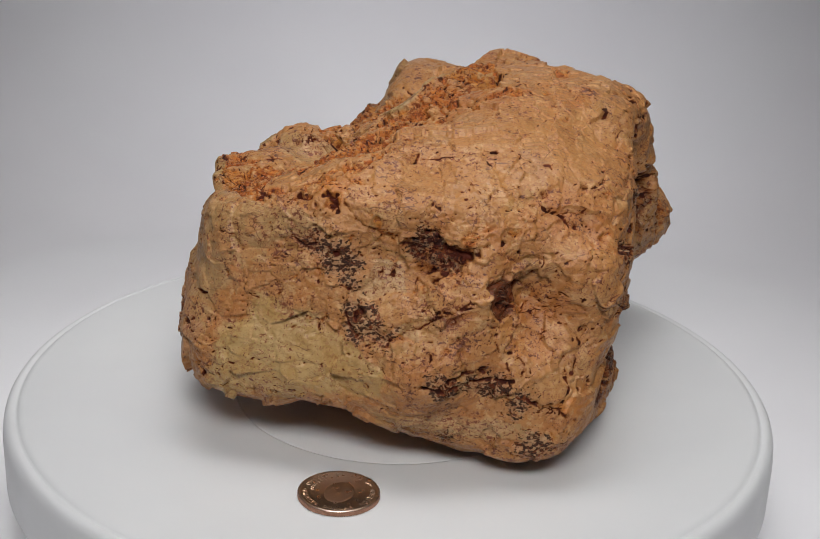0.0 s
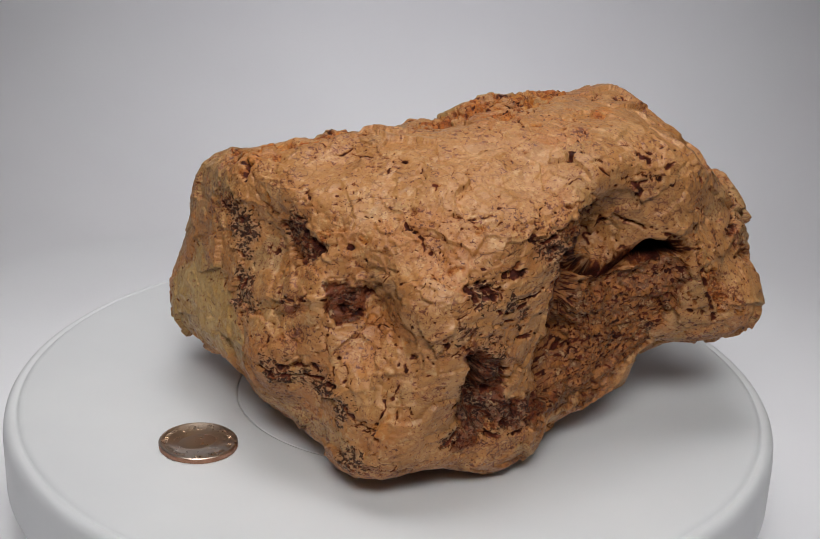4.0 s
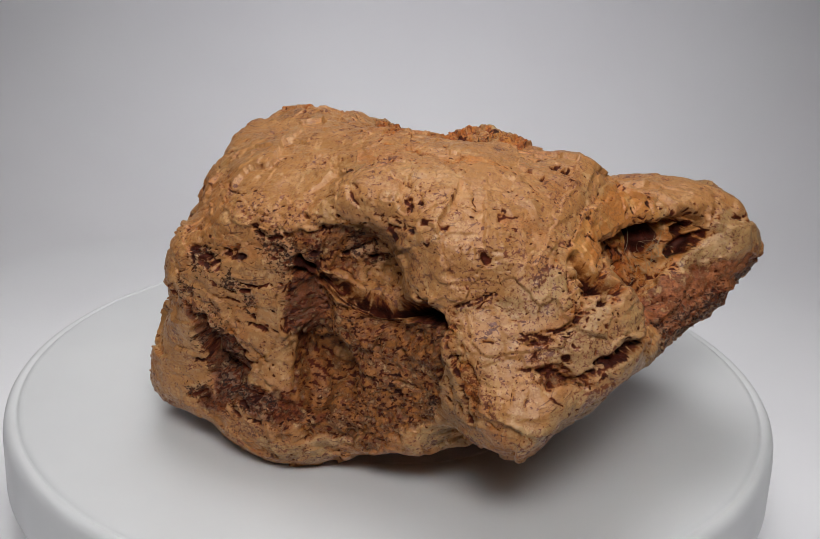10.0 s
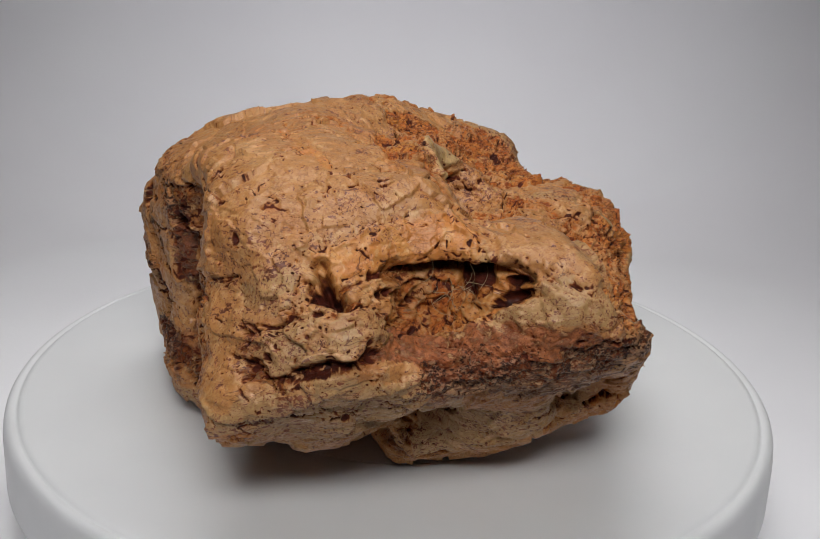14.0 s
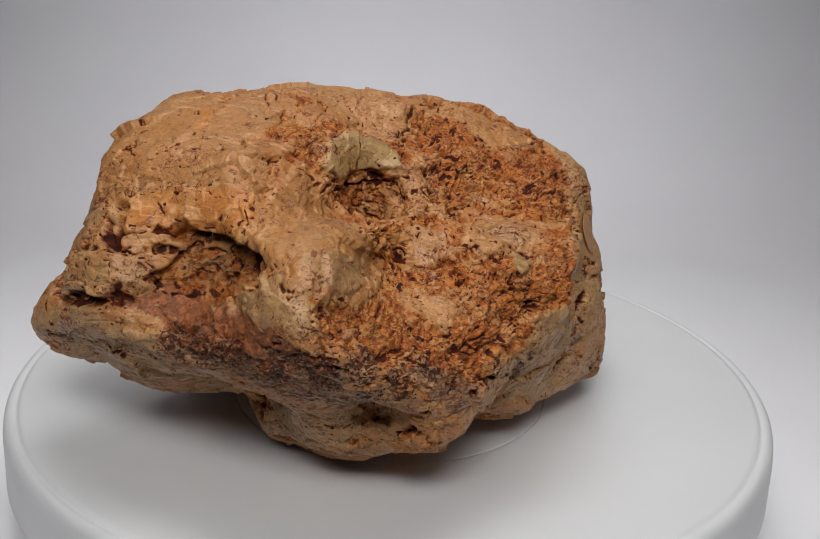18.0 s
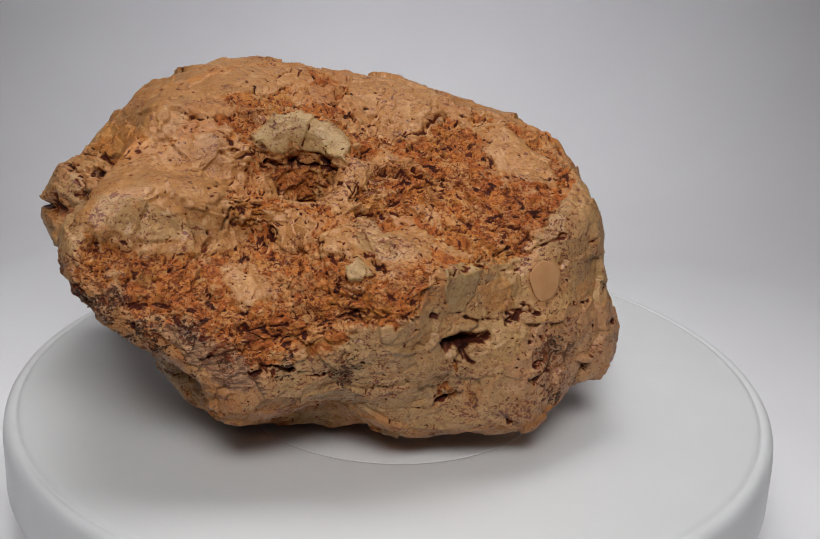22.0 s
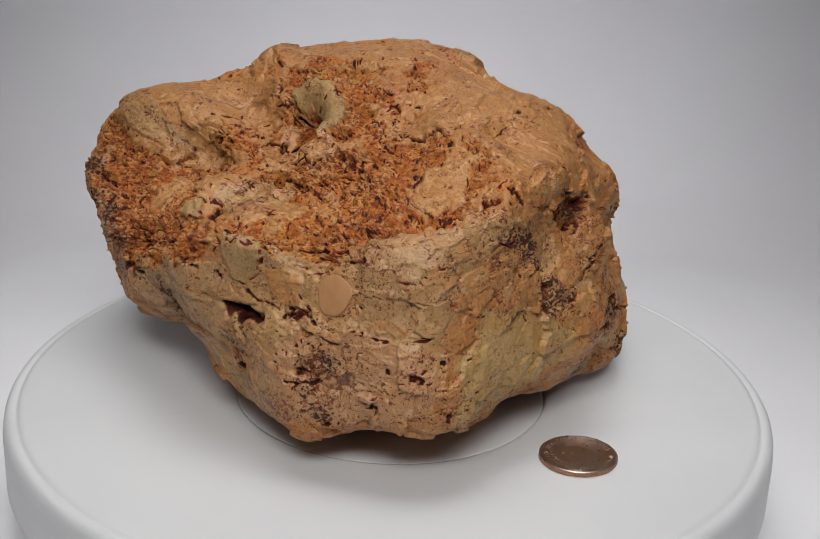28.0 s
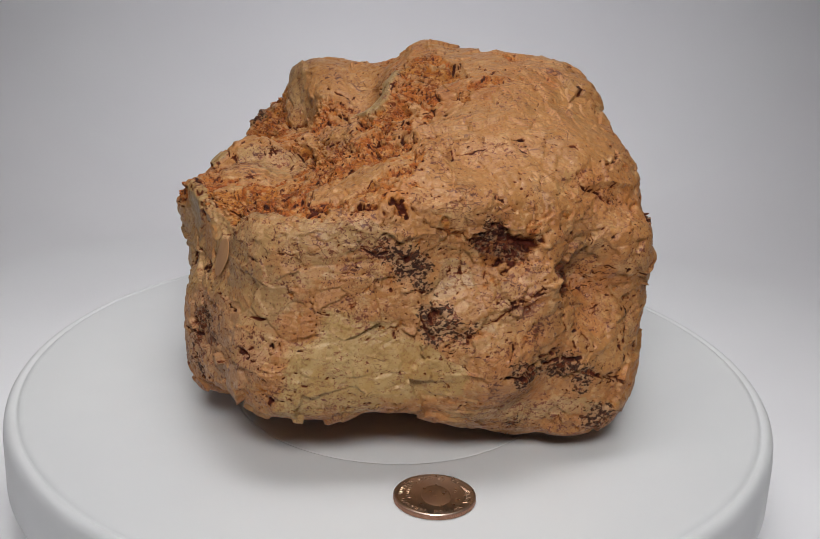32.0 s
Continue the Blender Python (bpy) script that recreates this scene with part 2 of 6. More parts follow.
# ---- the turntable ----
def turntable():
    """A white display turntable; the plate turns with the rock and the coin."""
    base = tagged(new("turntable_stand"), "white round stand under a motorised display turntable", "turntable stand")
    base.location = (0, 0, FLOOR + 0.002)
    part("foot_ring", turned([(0.0, 0.0), (0.108, 0.0), (0.112, 0.003), (0.112, 0.013), (0.109, 0.016), (0.0, 0.016)]), PLASTIC, base)
    top = tagged(new("turntable"), "white plastic display turntable with a rounded rim, slowly turning", "turntable")
    lip = [(0.0509, -0.004), (0.05075, -0.0004), (0.0509, -0.0001), (0.0518, 0.0), (0.1188, 0.0), (0.1199, -0.0002), (0.1208, -0.0008),
           (0.1213, -0.0015), (0.1218, -0.0014), (0.1226, -0.0011), (0.1235, -0.0012), (0.1244, -0.0019), (0.1251, -0.0030), (0.1255, -0.0046),
           (0.1257, -0.0080), (0.1254, -0.0230), (0.1246, -0.0248), (0.1225, -0.0256), (0.060, -0.0256), (0.056, -0.004)]
    part("plate", turned(lip, 192, True), PLASTIC, top)
    part("centre_disc", turned([(0.0, -0.0003), (0.0499, -0.0003), (0.0504, -0.0004), (0.0506, -0.0010), (0.0506, -0.006), (0.0, -0.006)], 160), PLASTIC, top,
         "round centre insert with a fine seam")
    part("skirt", turned([(0.1160, -0.0257), (0.1185, -0.0257), (0.1180, -0.0275), (0.1160, -0.0275)], 128, True), FELT, top, "grey bearing ring under the plate")
    return top


TABLE = turntable()


# ---- the rock: broken facets, swells and hollows (millimetres from the middle of the turntable) ----
HEART = np.array((10.0, 22.0, 50.0))
NODULE_AT = (-60.6, -9.8, 58.4)
NODULE_FACES = (-0.956, 0.073, 0.286)
FACETS = (
    (220.4, 77.8, 51.17), (157.8, 72.0, 42.39), (17.2, 77.4, 60.18), (252.8, 70.4, 63.76), (65.1, 52.4, 74.61),
    (301.4, 65.0, 64.87), (168.2, 74.1, 67.14), (54.9, 39.3, 79.26), (284.8, 63.0, 70.40), (143.2, 46.6, 62.79),
    (316.6, 57.3, 87.27), (253.0, 10.4, 82.95), (63.8, 32.7, 86.79), (267.0, -0.3, 96.37), (173.8, 19.6, 84.10),
    (24.8, 24.0, 89.28), (264.7, -11.7, 98.28), (71.9, -44.7, 82.54), (326.6, -59.5, 80.86), (192.4, 3.5, 87.60),
    (60.6, -39.2, 71.36), (283.1, 16.8, 83.92), (152.1, -4.0, 71.86), (346.4, -3.2, 71.59), (178.1, 13.6, 79.46),
    (75.5, -38.5, 62.47), (302.2, -96.6, 53.41), (115.7, -67.1, 57.19), (41.6, -65.1, 62.23), (219.6, -76.5, 54.49),
)
SWELLS_A = (
    (23.1, -7.3, 6.4, 11.86), (354.4, -5.8, 19.3, -10.11), (123.1, 20.9, 12.2, -19.81), (61.9, 14.0, 6.0, -22.89),
    (66.9, -26.7, 10.5, -19.76), (118.5, 62.0, 9.3, -32.00), (265.2, 62.4, 9.5, -7.45), (37.4, -39.8, 6.4, -28.56),
    (98.1, 25.5, 6.0, 11.17), (246.9, -32.5, 8.6, -15.55), (189.8, 22.0, 21.2, -11.74), (146.3, -32.9, 12.6, -17.65),
    (292.9, 3.7, 6.0, -14.41), (18.5, -21.0, 6.0, -14.16), (14.3, 7.8, 6.0, 7.56), (88.8, 41.5, 7.6, -14.54),
    (77.8, 73.8, 12.8, 11.04), (173.3, 17.8, 6.1, 11.90), (178.7, -21.8, 8.5, -8.93),
)
SWELLS_B = (
    (352.3, 21.1, 6.0, -23.64), (107.0, 24.5, 6.0, -18.86), (6.6, -52.1, 13.1, -25.34), (109.4, -12.8, 6.0, -18.16),
    (22.1, 74.0, 8.9, -6.61), (62.4, 44.4, 6.0, 5.37), (19.6, 14.3, 6.0, -5.34), (267.2, 34.9, 6.0, -10.38),
    (75.2, 16.6, 6.0, -14.64), (337.6, -11.3, 6.0, -15.27), (300.9, 8.1, 6.0, 5.41), (329.1, -28.8, 6.0, 2.95),
    (312.2, -14.6, 6.0, -5.79), (273.7, -18.7, 8.3, -9.98), (338.2, -30.6, 6.0, -6.68), (334.7, -21.3, 6.0, 4.16),
    (76.1, 14.6, 12.0, 2.02), (267.5, 43.2, 7.8, 6.41), (59.7, 28.1, 8.2, -6.94),
)
SWELLS_C = (
    (301.3, -35.8, 6.3, -14.26), (343.9, -6.2, 8.6, 4.41), (78.8, 18.5, 12.5, 1.03), (262.7, 14.5, 7.4, -8.30),
    (270.2, -11.4, 6.3, 10.80), (89.6, -6.5, 12.4, -2.78), (242.4, 30.4, 6.6, 3.33), (109.2, 32.9, 6.0, 6.90),
    (264.5, 24.3, 6.3, 7.01), (303.6, 17.9, 6.0, -3.76), (344.1, 40.6, 8.2, 2.08), (330.5, 34.9, 8.3, -4.97),
    (101.9, 26.9, 8.0, 1.09), (257.2, 36.7, 6.0, 2.67), (163.7, 6.5, 6.0, 6.91), (168.7, 25.9, 10.0, -4.86),
    (151.5, 22.8, 6.0, 4.37), (280.9, 4.5, 6.0, 4.41), (210.0, -18.7, 6.2, -3.82),
)
SWELLS_D = (
    (201.1, -28.8, 6.0, 2.83), (187.1, 16.8, 6.0, 8.93), (185.8, 21.2, 14.0, -1.64), (298.3, 17.9, 11.1, 0.40),
    (49.5, 14.7, 6.0, 4.08), (98.6, 24.9, 6.0, 1.05), (152.0, 23.9, 12.2, -0.59), (302.1, 14.8, 12.3, 0.13),
    (215.3, 15.9, 6.0, 1.85), (219.1, 3.0, 6.0, -1.66), (153.4, 20.7, 12.8, -0.38), (315.0, -5.0, 6.0, 2.35),
    (301.9, 29.6, 6.0, 1.73), (188.4, -31.5, 6.0, -1.25), (49.7, -28.2, 6.0, -0.86), (188.4, -6.3, 6.0, 1.91),
    (34.2, -12.4, 6.0, -1.96), (33.5, -24.2, 6.0, 1.12),
)

# spots on the surface: middle and radius
PIT_A = (
    (27.4, -29.1, 93.2, 1.3), (10.4, -54.4, 65.9, 1.6), (17.0, -55.7, 71.0, 3.0), (-0.6, -61.9, 45.4, 1.6),
    (-13.7, -54.0, 58.4, 1.2), (-17.9, -48.2, 82.1, 2.0), (35.9, -52.9, 70.9, 1.0), (31.2, -53.6, 74.3, 1.0),
    (36.8, 26.1, 99.6, 1.3), (55.3, -53.7, 47.8, 1.3), (38.3, -60.9, 37.4, 1.2), (26.8, -63.2, 37.5, 1.2),
    (19.1, -66.1, 38.0, 1.0), (-56.6, -46.3, 26.7, 1.2), (-61.0, -38.9, 38.4, 1.3), (-9.4, -56.7, 52.5, 1.3),
    (-3.0, -51.1, 63.0, 1.0), (-22.6, -52.7, 59.7, 1.2), (31.0, -48.1, 82.6, 0.9), (10.5, -50.9, 84.0, 1.2),
    (52.0, -44.1, 77.1, 1.2), (-28.8, -43.1, 83.1, 1.5), (67.4, -40.8, 66.2, 1.5), (69.2, -35.6, 65.9, 1.8),
)
PIT_B = (
    (71.6, -20.9, 79.1, 2.0), (72.9, -15.8, 77.6, 1.2), (18.9, -56.5, 69.8, 1.6), (65.0, -49.1, 52.6, 1.8),
    (65.7, -29.8, 31.8, 2.0), (69.5, -20.9, 25.1, 2.6), (70.9, -22.5, 52.2, 1.6), (70.6, -18.9, 48.5, 1.2),
    (68.1, -37.3, 70.1, 1.2), (13.6, 87.7, 85.9, 0.8), (88.2, 69.9, 54.2, 2.0), (70.8, -29.0, 70.7, 1.8),
    (62.9, -40.9, 32.3, 1.3), (74.7, 24.1, 36.5, 1.5), (63.6, 4.5, 36.2, 1.5), (16.9, -67.1, 35.9, 1.5),
    (33.9, -51.6, 54.7, 2.0), (31.8, -55.6, 56.2, 2.6), (-18.2, -51.2, 68.4, 1.5), (66.0, -30.4, 19.9, 1.5),
    (62.6, -40.4, 18.6, 1.5), (74.5, 27.1, 95.1, 1.2), (74.6, 23.6, 94.9, 1.2), (41.1, 57.1, 98.6, 2.0),
)
PIT_C = (
    (75.3, 78.7, 67.0, 1.3), (83.8, 72.2, 60.2, 2.0), (69.0, 73.7, 77.2, 2.6), (74.1, 21.8, 36.2, 1.4),
    (73.0, -1.7, 76.4, 1.2), (67.1, 6.5, 74.7, 1.5), (61.0, 11.9, 71.8, 1.2), (48.1, 55.6, 97.8, 1.4),
    (41.4, 59.6, 98.2, 2.4), (63.1, 88.4, 62.8, 2.0), (77.1, 81.8, 59.2, 2.6), (24.5, 104.9, 60.8, 1.6),
    (73.9, -5.7, 72.0, 2.4), (87.1, 37.5, 64.9, 1.4), (53.9, 70.2, 85.5, 1.0), (-1.1, 108.8, 54.8, 1.5),
    (83.9, 64.5, 65.3, 1.8), (76.8, 72.8, 70.0, 1.8), (65.0, 79.5, 41.5, 1.4), (77.6, 74.8, 42.1, 1.6),
    (52.8, 78.7, 74.8, 2.0), (11.3, 112.7, 65.0, 1.4), (-2.2, 56.3, 82.5, 1.6), (0.2, 30.2, 73.3, 1.4),
)
PIT_D = (
    (4.0, 29.8, 82.1, 2.6), (-31.5, 88.7, 46.8, 1.6), (-18.7, 105.6, 55.9, 1.4), (-27.1, 90.5, 39.1, 1.8),
    (-21.4, 83.7, 29.0, 2.0), (-44.7, 40.3, 70.1, 2.0), (-51.2, 53.4, 58.5, 2.0), (-62.1, 16.4, 47.4, 1.8),
    (-6.5, 0.6, 89.1, 2.4), (31.1, 32.9, 98.6, 1.5), (-6.1, 112.7, 60.2, 1.5), (-46.3, 58.8, 38.5, 1.5),
    (-41.5, -5.2, 76.5, 1.2), (-40.5, 73.6, 42.3, 2.3), (-33.0, 77.8, 55.3, 1.5), (74.0, 84.7, 59.5, 2.0),
    (-62.7, 14.5, 47.2, 2.2), (-60.8, 22.0, 46.9, 2.5), (-56.2, 23.9, 26.7, 2.2), (-61.6, 0.3, 51.3, 1.3),
    (-62.3, -2.9, 50.0, 1.2), (-65.9, 6.0, 17.4, 1.3), (0.3, 48.0, 79.8, 1.4), (5.9, 38.8, 75.4, 1.4),
)
PIT_E = (
    (1.4, 28.6, 83.3, 2.0), (-16.4, 10.5, 83.4, 1.8), (-51.1, 45.3, 32.7, 1.0), (-59.2, 30.7, 56.0, 1.5),
    (-65.2, -5.2, 42.3, 1.6), (-67.2, -2.8, 35.2, 1.8), (-64.8, -25.5, 27.2, 1.7), (-67.1, -11.8, 20.5, 1.2),
    (-20.5, -46.2, 84.0, 1.6), (-62.1, 4.4, 50.1, 1.3), (-61.6, -37.3, 38.9, 1.6), (-55.9, -43.2, 42.6, 1.2),
    (14.9, -55.0, 71.3, 2.4), (-10.6, -57.0, 51.1, 2.0), (-18.1, 5.9, 83.6, 1.4), (1.5, 45.8, 78.7, 1.8),
    (-36.6, 78.6, 49.2, 1.0), (-65.3, -1.0, 42.5, 1.2), (-62.7, -20.0, 49.2, 1.3), (-59.9, 30.6, 63.6, 1.2),
    (-67.9, -0.9, 31.3, 1.5), (-57.6, -18.4, 69.7, 1.3), (-57.8, 12.3, 69.9, 1.2), (-18.6, -46.6, 84.2, 1.5),
)
PIT_F = (
    (-61.9, 1.9, 50.5, 1.5), (-63.7, -29.7, 39.8, 1.1), (-56.8, -46.1, 25.1, 1.0), (-1.1, -51.4, 62.6, 1.0),
    (68.6, -37.2, 66.7, 1.7), (69.7, -33.6, 66.3, 1.6), (65.8, -42.2, 69.1, 1.5), (70.3, -30.8, 71.0, 1.5),
    (69.0, -25.8, 38.5, 1.5), (67.6, -43.7, 52.6, 1.4), (69.9, -13.6, 27.1, 1.5), (68.1, -25.5, 22.1, 1.6),
    (73.6, -3.6, 75.7, 1.4), (79.6, 26.7, 88.8, 1.3), (75.7, 24.8, 94.2, 1.4), (80.3, 47.8, 83.7, 1.6),
    (87.5, 69.2, 56.3, 1.6),
)
PIT = PIT_A + PIT_B + PIT_C + PIT_D + PIT_E + PIT_F
DARK_A = (
    (-25.2, -49.6, 72.2, 3.0), (-19.1, -51.1, 69.0, 5.0), (-16.0, -51.7, 66.1, 5.0), (-13.6, -52.8, 61.7, 4.0),
    (-19.7, -52.0, 64.4, 3.0), (7.9, -53.2, 74.1, 4.0), (5.1, -51.5, 70.0, 3.0), (14.1, -55.0, 70.2, 4.0),
    (-9.4, -56.9, 52.1, 4.0), (-6.2, -59.0, 48.1, 4.0), (-1.6, -61.3, 46.1, 3.0), (-13.2, -55.9, 53.2, 2.5),
    (32.8, -53.6, 58.8, 3.0), (23.1, -64.1, 35.0, 4.0), (29.3, -62.4, 32.7, 4.0), (17.1, -66.4, 32.5, 4.0),
    (13.9, -68.3, 35.8, 3.0), (38.7, -62.9, 28.2, 4.0), (45.7, -63.3, 14.9, 4.0), (42.7, -63.0, 12.9, 4.0),
    (16.5, -57.0, 13.0, 3.0), (63.6, -33.9, 25.6, 5.0), (65.7, -36.6, 36.6, 4.0), (73.9, -10.2, 72.2, 4.0),
)
DARK_B = (
    (61.0, 11.9, 71.8, 3.5), (67.9, -39.2, 66.9, 4.0), (71.2, -22.2, 56.7, 3.0), (73.9, -7.1, 69.9, 4.0),
    (44.4, 93.1, 54.6, 5.0), (35.5, 98.7, 56.0, 6.0), (25.5, 103.2, 56.3, 6.0), (13.0, 104.9, 53.7, 5.0),
    (-0.7, 108.3, 54.3, 5.0), (-13.4, 104.0, 48.7, 4.0), (-21.8, 101.5, 50.1, 3.5), (-66.3, -4.8, 38.6, 3.5),
    (-50.8, 52.7, 42.4, 3.0), (-68.4, -8.2, 23.6, 3.5), (-66.0, -10.1, 38.3, 3.5), (-67.5, -7.6, 31.6, 3.0),
    (-10.3, -57.9, 48.6, 3.5), (-16.3, -51.4, 67.2, 4.0), (68.9, -36.5, 66.8, 3.0), (67.8, -37.7, 41.3, 4.0),
    (69.8, -34.9, 48.7, 4.0), (67.7, -31.7, 37.9, 4.0), (67.7, -25.5, 24.4, 4.0), (70.2, -19.6, 23.9, 4.0),
)
DARK_C = (
    (62.1, -42.0, 21.7, 3.0), (67.5, -43.7, 57.4, 3.0), (70.6, -29.2, 61.9, 3.0), (73.3, -15.1, 75.6, 4.0),
    (73.6, -3.6, 75.7, 3.0), (65.5, 8.9, 75.6, 4.0), (78.2, 33.2, 35.8, 2.5), (-3.0, 112.3, 59.4, 5.0),
    (-11.3, 111.0, 60.5, 5.0), (6.6, 111.5, 60.1, 4.0), (-20.1, 103.6, 56.1, 4.0), (-12.6, 107.3, 63.7, 4.0),
    (-26.8, 91.0, 55.0, 4.0), (-33.9, 85.0, 46.0, 3.0), (31.3, 100.5, 55.3, 4.0), (-42.3, 70.0, 42.7, 3.0),
    (-47.9, 54.0, 36.7, 3.0),
)
DARK = DARK_A + DARK_B + DARK_C
# red spots; those in the deep recess also paint in its shade
RED_A = (
    (73.5, -2.8, 63.9, 3.5), (73.1, -1.1, 55.9, 5.0), (68.6, -2.9, 47.3, 5.0), (63.2, -3.3, 34.7, 6.0),
    (68.6, -0.9, 27.5, 5.0), (69.1, -37.5, 46.4, 3.0), (67.1, -36.4, 38.9, 4.0), (63.5, -33.9, 29.0, 4.0),
    (71.1, -12.7, 24.3, 4.0), (63.0, -38.7, 19.8, 4.0), (27.5, 100.2, 64.1, 5.0), (35.6, 93.7, 61.8, 4.0),
    (69.0, -37.7, 45.9, 4.0), (64.2, -36.6, 33.7, 5.0), (65.8, -28.8, 26.3, 4.0), (62.5, -40.4, 20.2, 4.0),
    (35.9, 90.5, 62.6, 4.0), (32.9, 97.3, 61.9, 5.0), (27.9, 102.3, 61.5, 4.0), (22.0, 106.2, 64.4, 4.0),
    (35.7, 98.6, 56.2, 5.0), (42.4, 93.4, 56.3, 3.5), (24.8, 100.9, 66.3, 3.0), (68.7, 75.6, 76.2, 3.0),
)
RED_B = (
    (66.4, -10.0, 41.8, 5.0), (47.0, 81.7, 62.6, 3.0), (4.2, 110.1, 57.6, 4.0), (6.5, -52.4, 72.1, 4.0),
    (17.6, -62.1, 57.0, 3.0), (14.7, -62.3, 53.8, 3.0), (72.7, -5.8, 56.4, 5.0), (64.4, -5.4, 42.7, 6.0),
    (65.2, -5.9, 33.1, 6.0), (69.6, -7.6, 26.9, 5.0), (72.6, -1.2, 53.1, 5.0), (67.8, -37.7, 41.3, 4.0),
    (63.2, -35.2, 29.0, 4.0), (68.5, -40.7, 49.8, 3.0), (68.0, -39.2, 43.0, 4.0), (63.7, -36.8, 32.6, 4.0),
    (63.6, -34.4, 24.1, 4.0), (68.9, -22.6, 25.0, 4.0), (66.1, -28.5, 25.3, 3.0), (70.3, -16.6, 25.7, 3.0),
    (31.7, -55.7, 57.0, 3.5), (32.8, -54.1, 62.5, 3.0), (33.3, 90.1, 64.3, 4.0), (73.6, -7.7, 66.3, 3.0),
)
RED = RED_A + RED_B
BROWN_A = (
    (73.3, 1.7, 59.5, 4.0), (73.7, 7.8, 53.7, 6.0), (74.3, 16.7, 54.7, 6.0), (78.4, 25.7, 55.6, 6.0),
    (84.5, 33.1, 57.4, 4.0), (68.8, 7.9, 38.3, 7.0), (73.6, 18.6, 41.5, 7.0), (77.4, 29.1, 42.5, 6.0),
    (82.3, 35.0, 47.0, 4.0), (71.3, 10.0, 26.4, 6.0), (73.7, 20.7, 28.5, 6.0), (75.8, 29.6, 31.9, 5.0),
    (67.1, 3.8, 16.9, 4.0), (70.9, 14.8, 18.1, 4.0), (22.6, 60.1, 15.5, 8.0), (57.2, 85.4, 45.3, 6.0),
    (32.4, 52.5, 12.1, 5.0), (73.7, 9.0, 53.5, 7.0), (74.4, 17.8, 52.2, 7.0), (77.8, 26.3, 52.1, 7.0),
    (82.1, 33.1, 50.8, 5.0), (71.1, 9.9, 39.2, 8.0), (73.4, 18.8, 36.9, 8.0), (76.2, 27.1, 41.5, 7.0),
)
BROWN_B = (
    (79.1, 32.8, 39.6, 5.0), (70.5, 7.5, 27.2, 7.0), (72.7, 16.4, 26.6, 7.0), (71.5, -10.6, 22.9, 6.0),
    (69.6, -1.3, 20.0, 6.0), (74.7, 25.1, 29.1, 5.0),
)
BROWN = BROWN_A + BROWN_B
OCHRE = (
    (15.8, -32.9, 90.4, 4.5), (59.9, 39.3, 98.6, 6.0), (67.8, 35.5, 97.0, 5.0), (36.5, 75.4, 86.0, 6.0),
    (51.0, 42.1, 99.8, 5.0), (30.4, 81.2, 85.6, 5.0), (49.1, 74.5, 80.5, 4.0), (33.4, 79.8, 65.9, 4.0),
    (69.0, 37.0, 96.4, 4.0), (59.2, 71.3, 83.5, 6.0), (44.8, 72.1, 84.3, 6.0), (20.7, 67.0, 87.8, 5.0),
    (69.4, 46.1, 94.3, 5.0), (48.5, 79.1, 66.9, 4.0), (51.7, -61.5, 27.7, 4.0), (-18.9, -45.4, 85.3, 4.0),
)
OLIVE = (
    (-40.0, -52.4, 33.7, 11.0), (-22.8, -56.8, 36.4, 10.0), (-49.6, -49.8, 25.2, 7.0), (-29.2, -54.2, 43.4, 8.0),
    (-32.1, -53.8, 24.4, 6.0), (-47.8, -50.5, 28.7, 7.0), (-35.8, -53.1, 37.8, 7.0), (-36.6, -51.1, 47.8, 7.0),
)
PALE_A = (
    (-59.7, 39.0, 50.3, 9.0), (-45.4, 55.1, 33.7, 9.0), (-58.9, 14.0, 60.4, 6.0), (-38.9, 75.1, 36.2, 8.0),
    (-60.0, 18.1, 26.5, 9.0), (-68.4, -1.7, 28.2, 8.0), (-47.2, 45.9, 27.7, 7.0), (-39.9, 65.9, 31.6, 6.0),
    (-59.2, 30.6, 53.5, 7.0), (-63.9, 7.4, 46.5, 6.0), (-62.5, -19.6, 49.7, 5.0), (-65.1, -24.8, 34.4, 5.0),
    (-65.8, -9.5, 39.3, 6.0), (-54.9, 36.2, 32.8, 8.0), (-15.8, 42.1, 8.7, 6.0), (-54.6, 25.4, 18.5, 6.0),
    (-66.3, 7.4, 22.2, 7.0), (-64.5, 14.1, 36.3, 7.0), (-52.8, 52.1, 49.6, 5.0), (-59.5, -18.7, 62.0, 4.0),
    (-59.2, 11.1, 66.5, 4.0), (-48.1, 55.3, 38.6, 7.0), (-59.5, 4.2, 55.7, 8.0), (-66.5, -10.4, 35.2, 9.0),
)
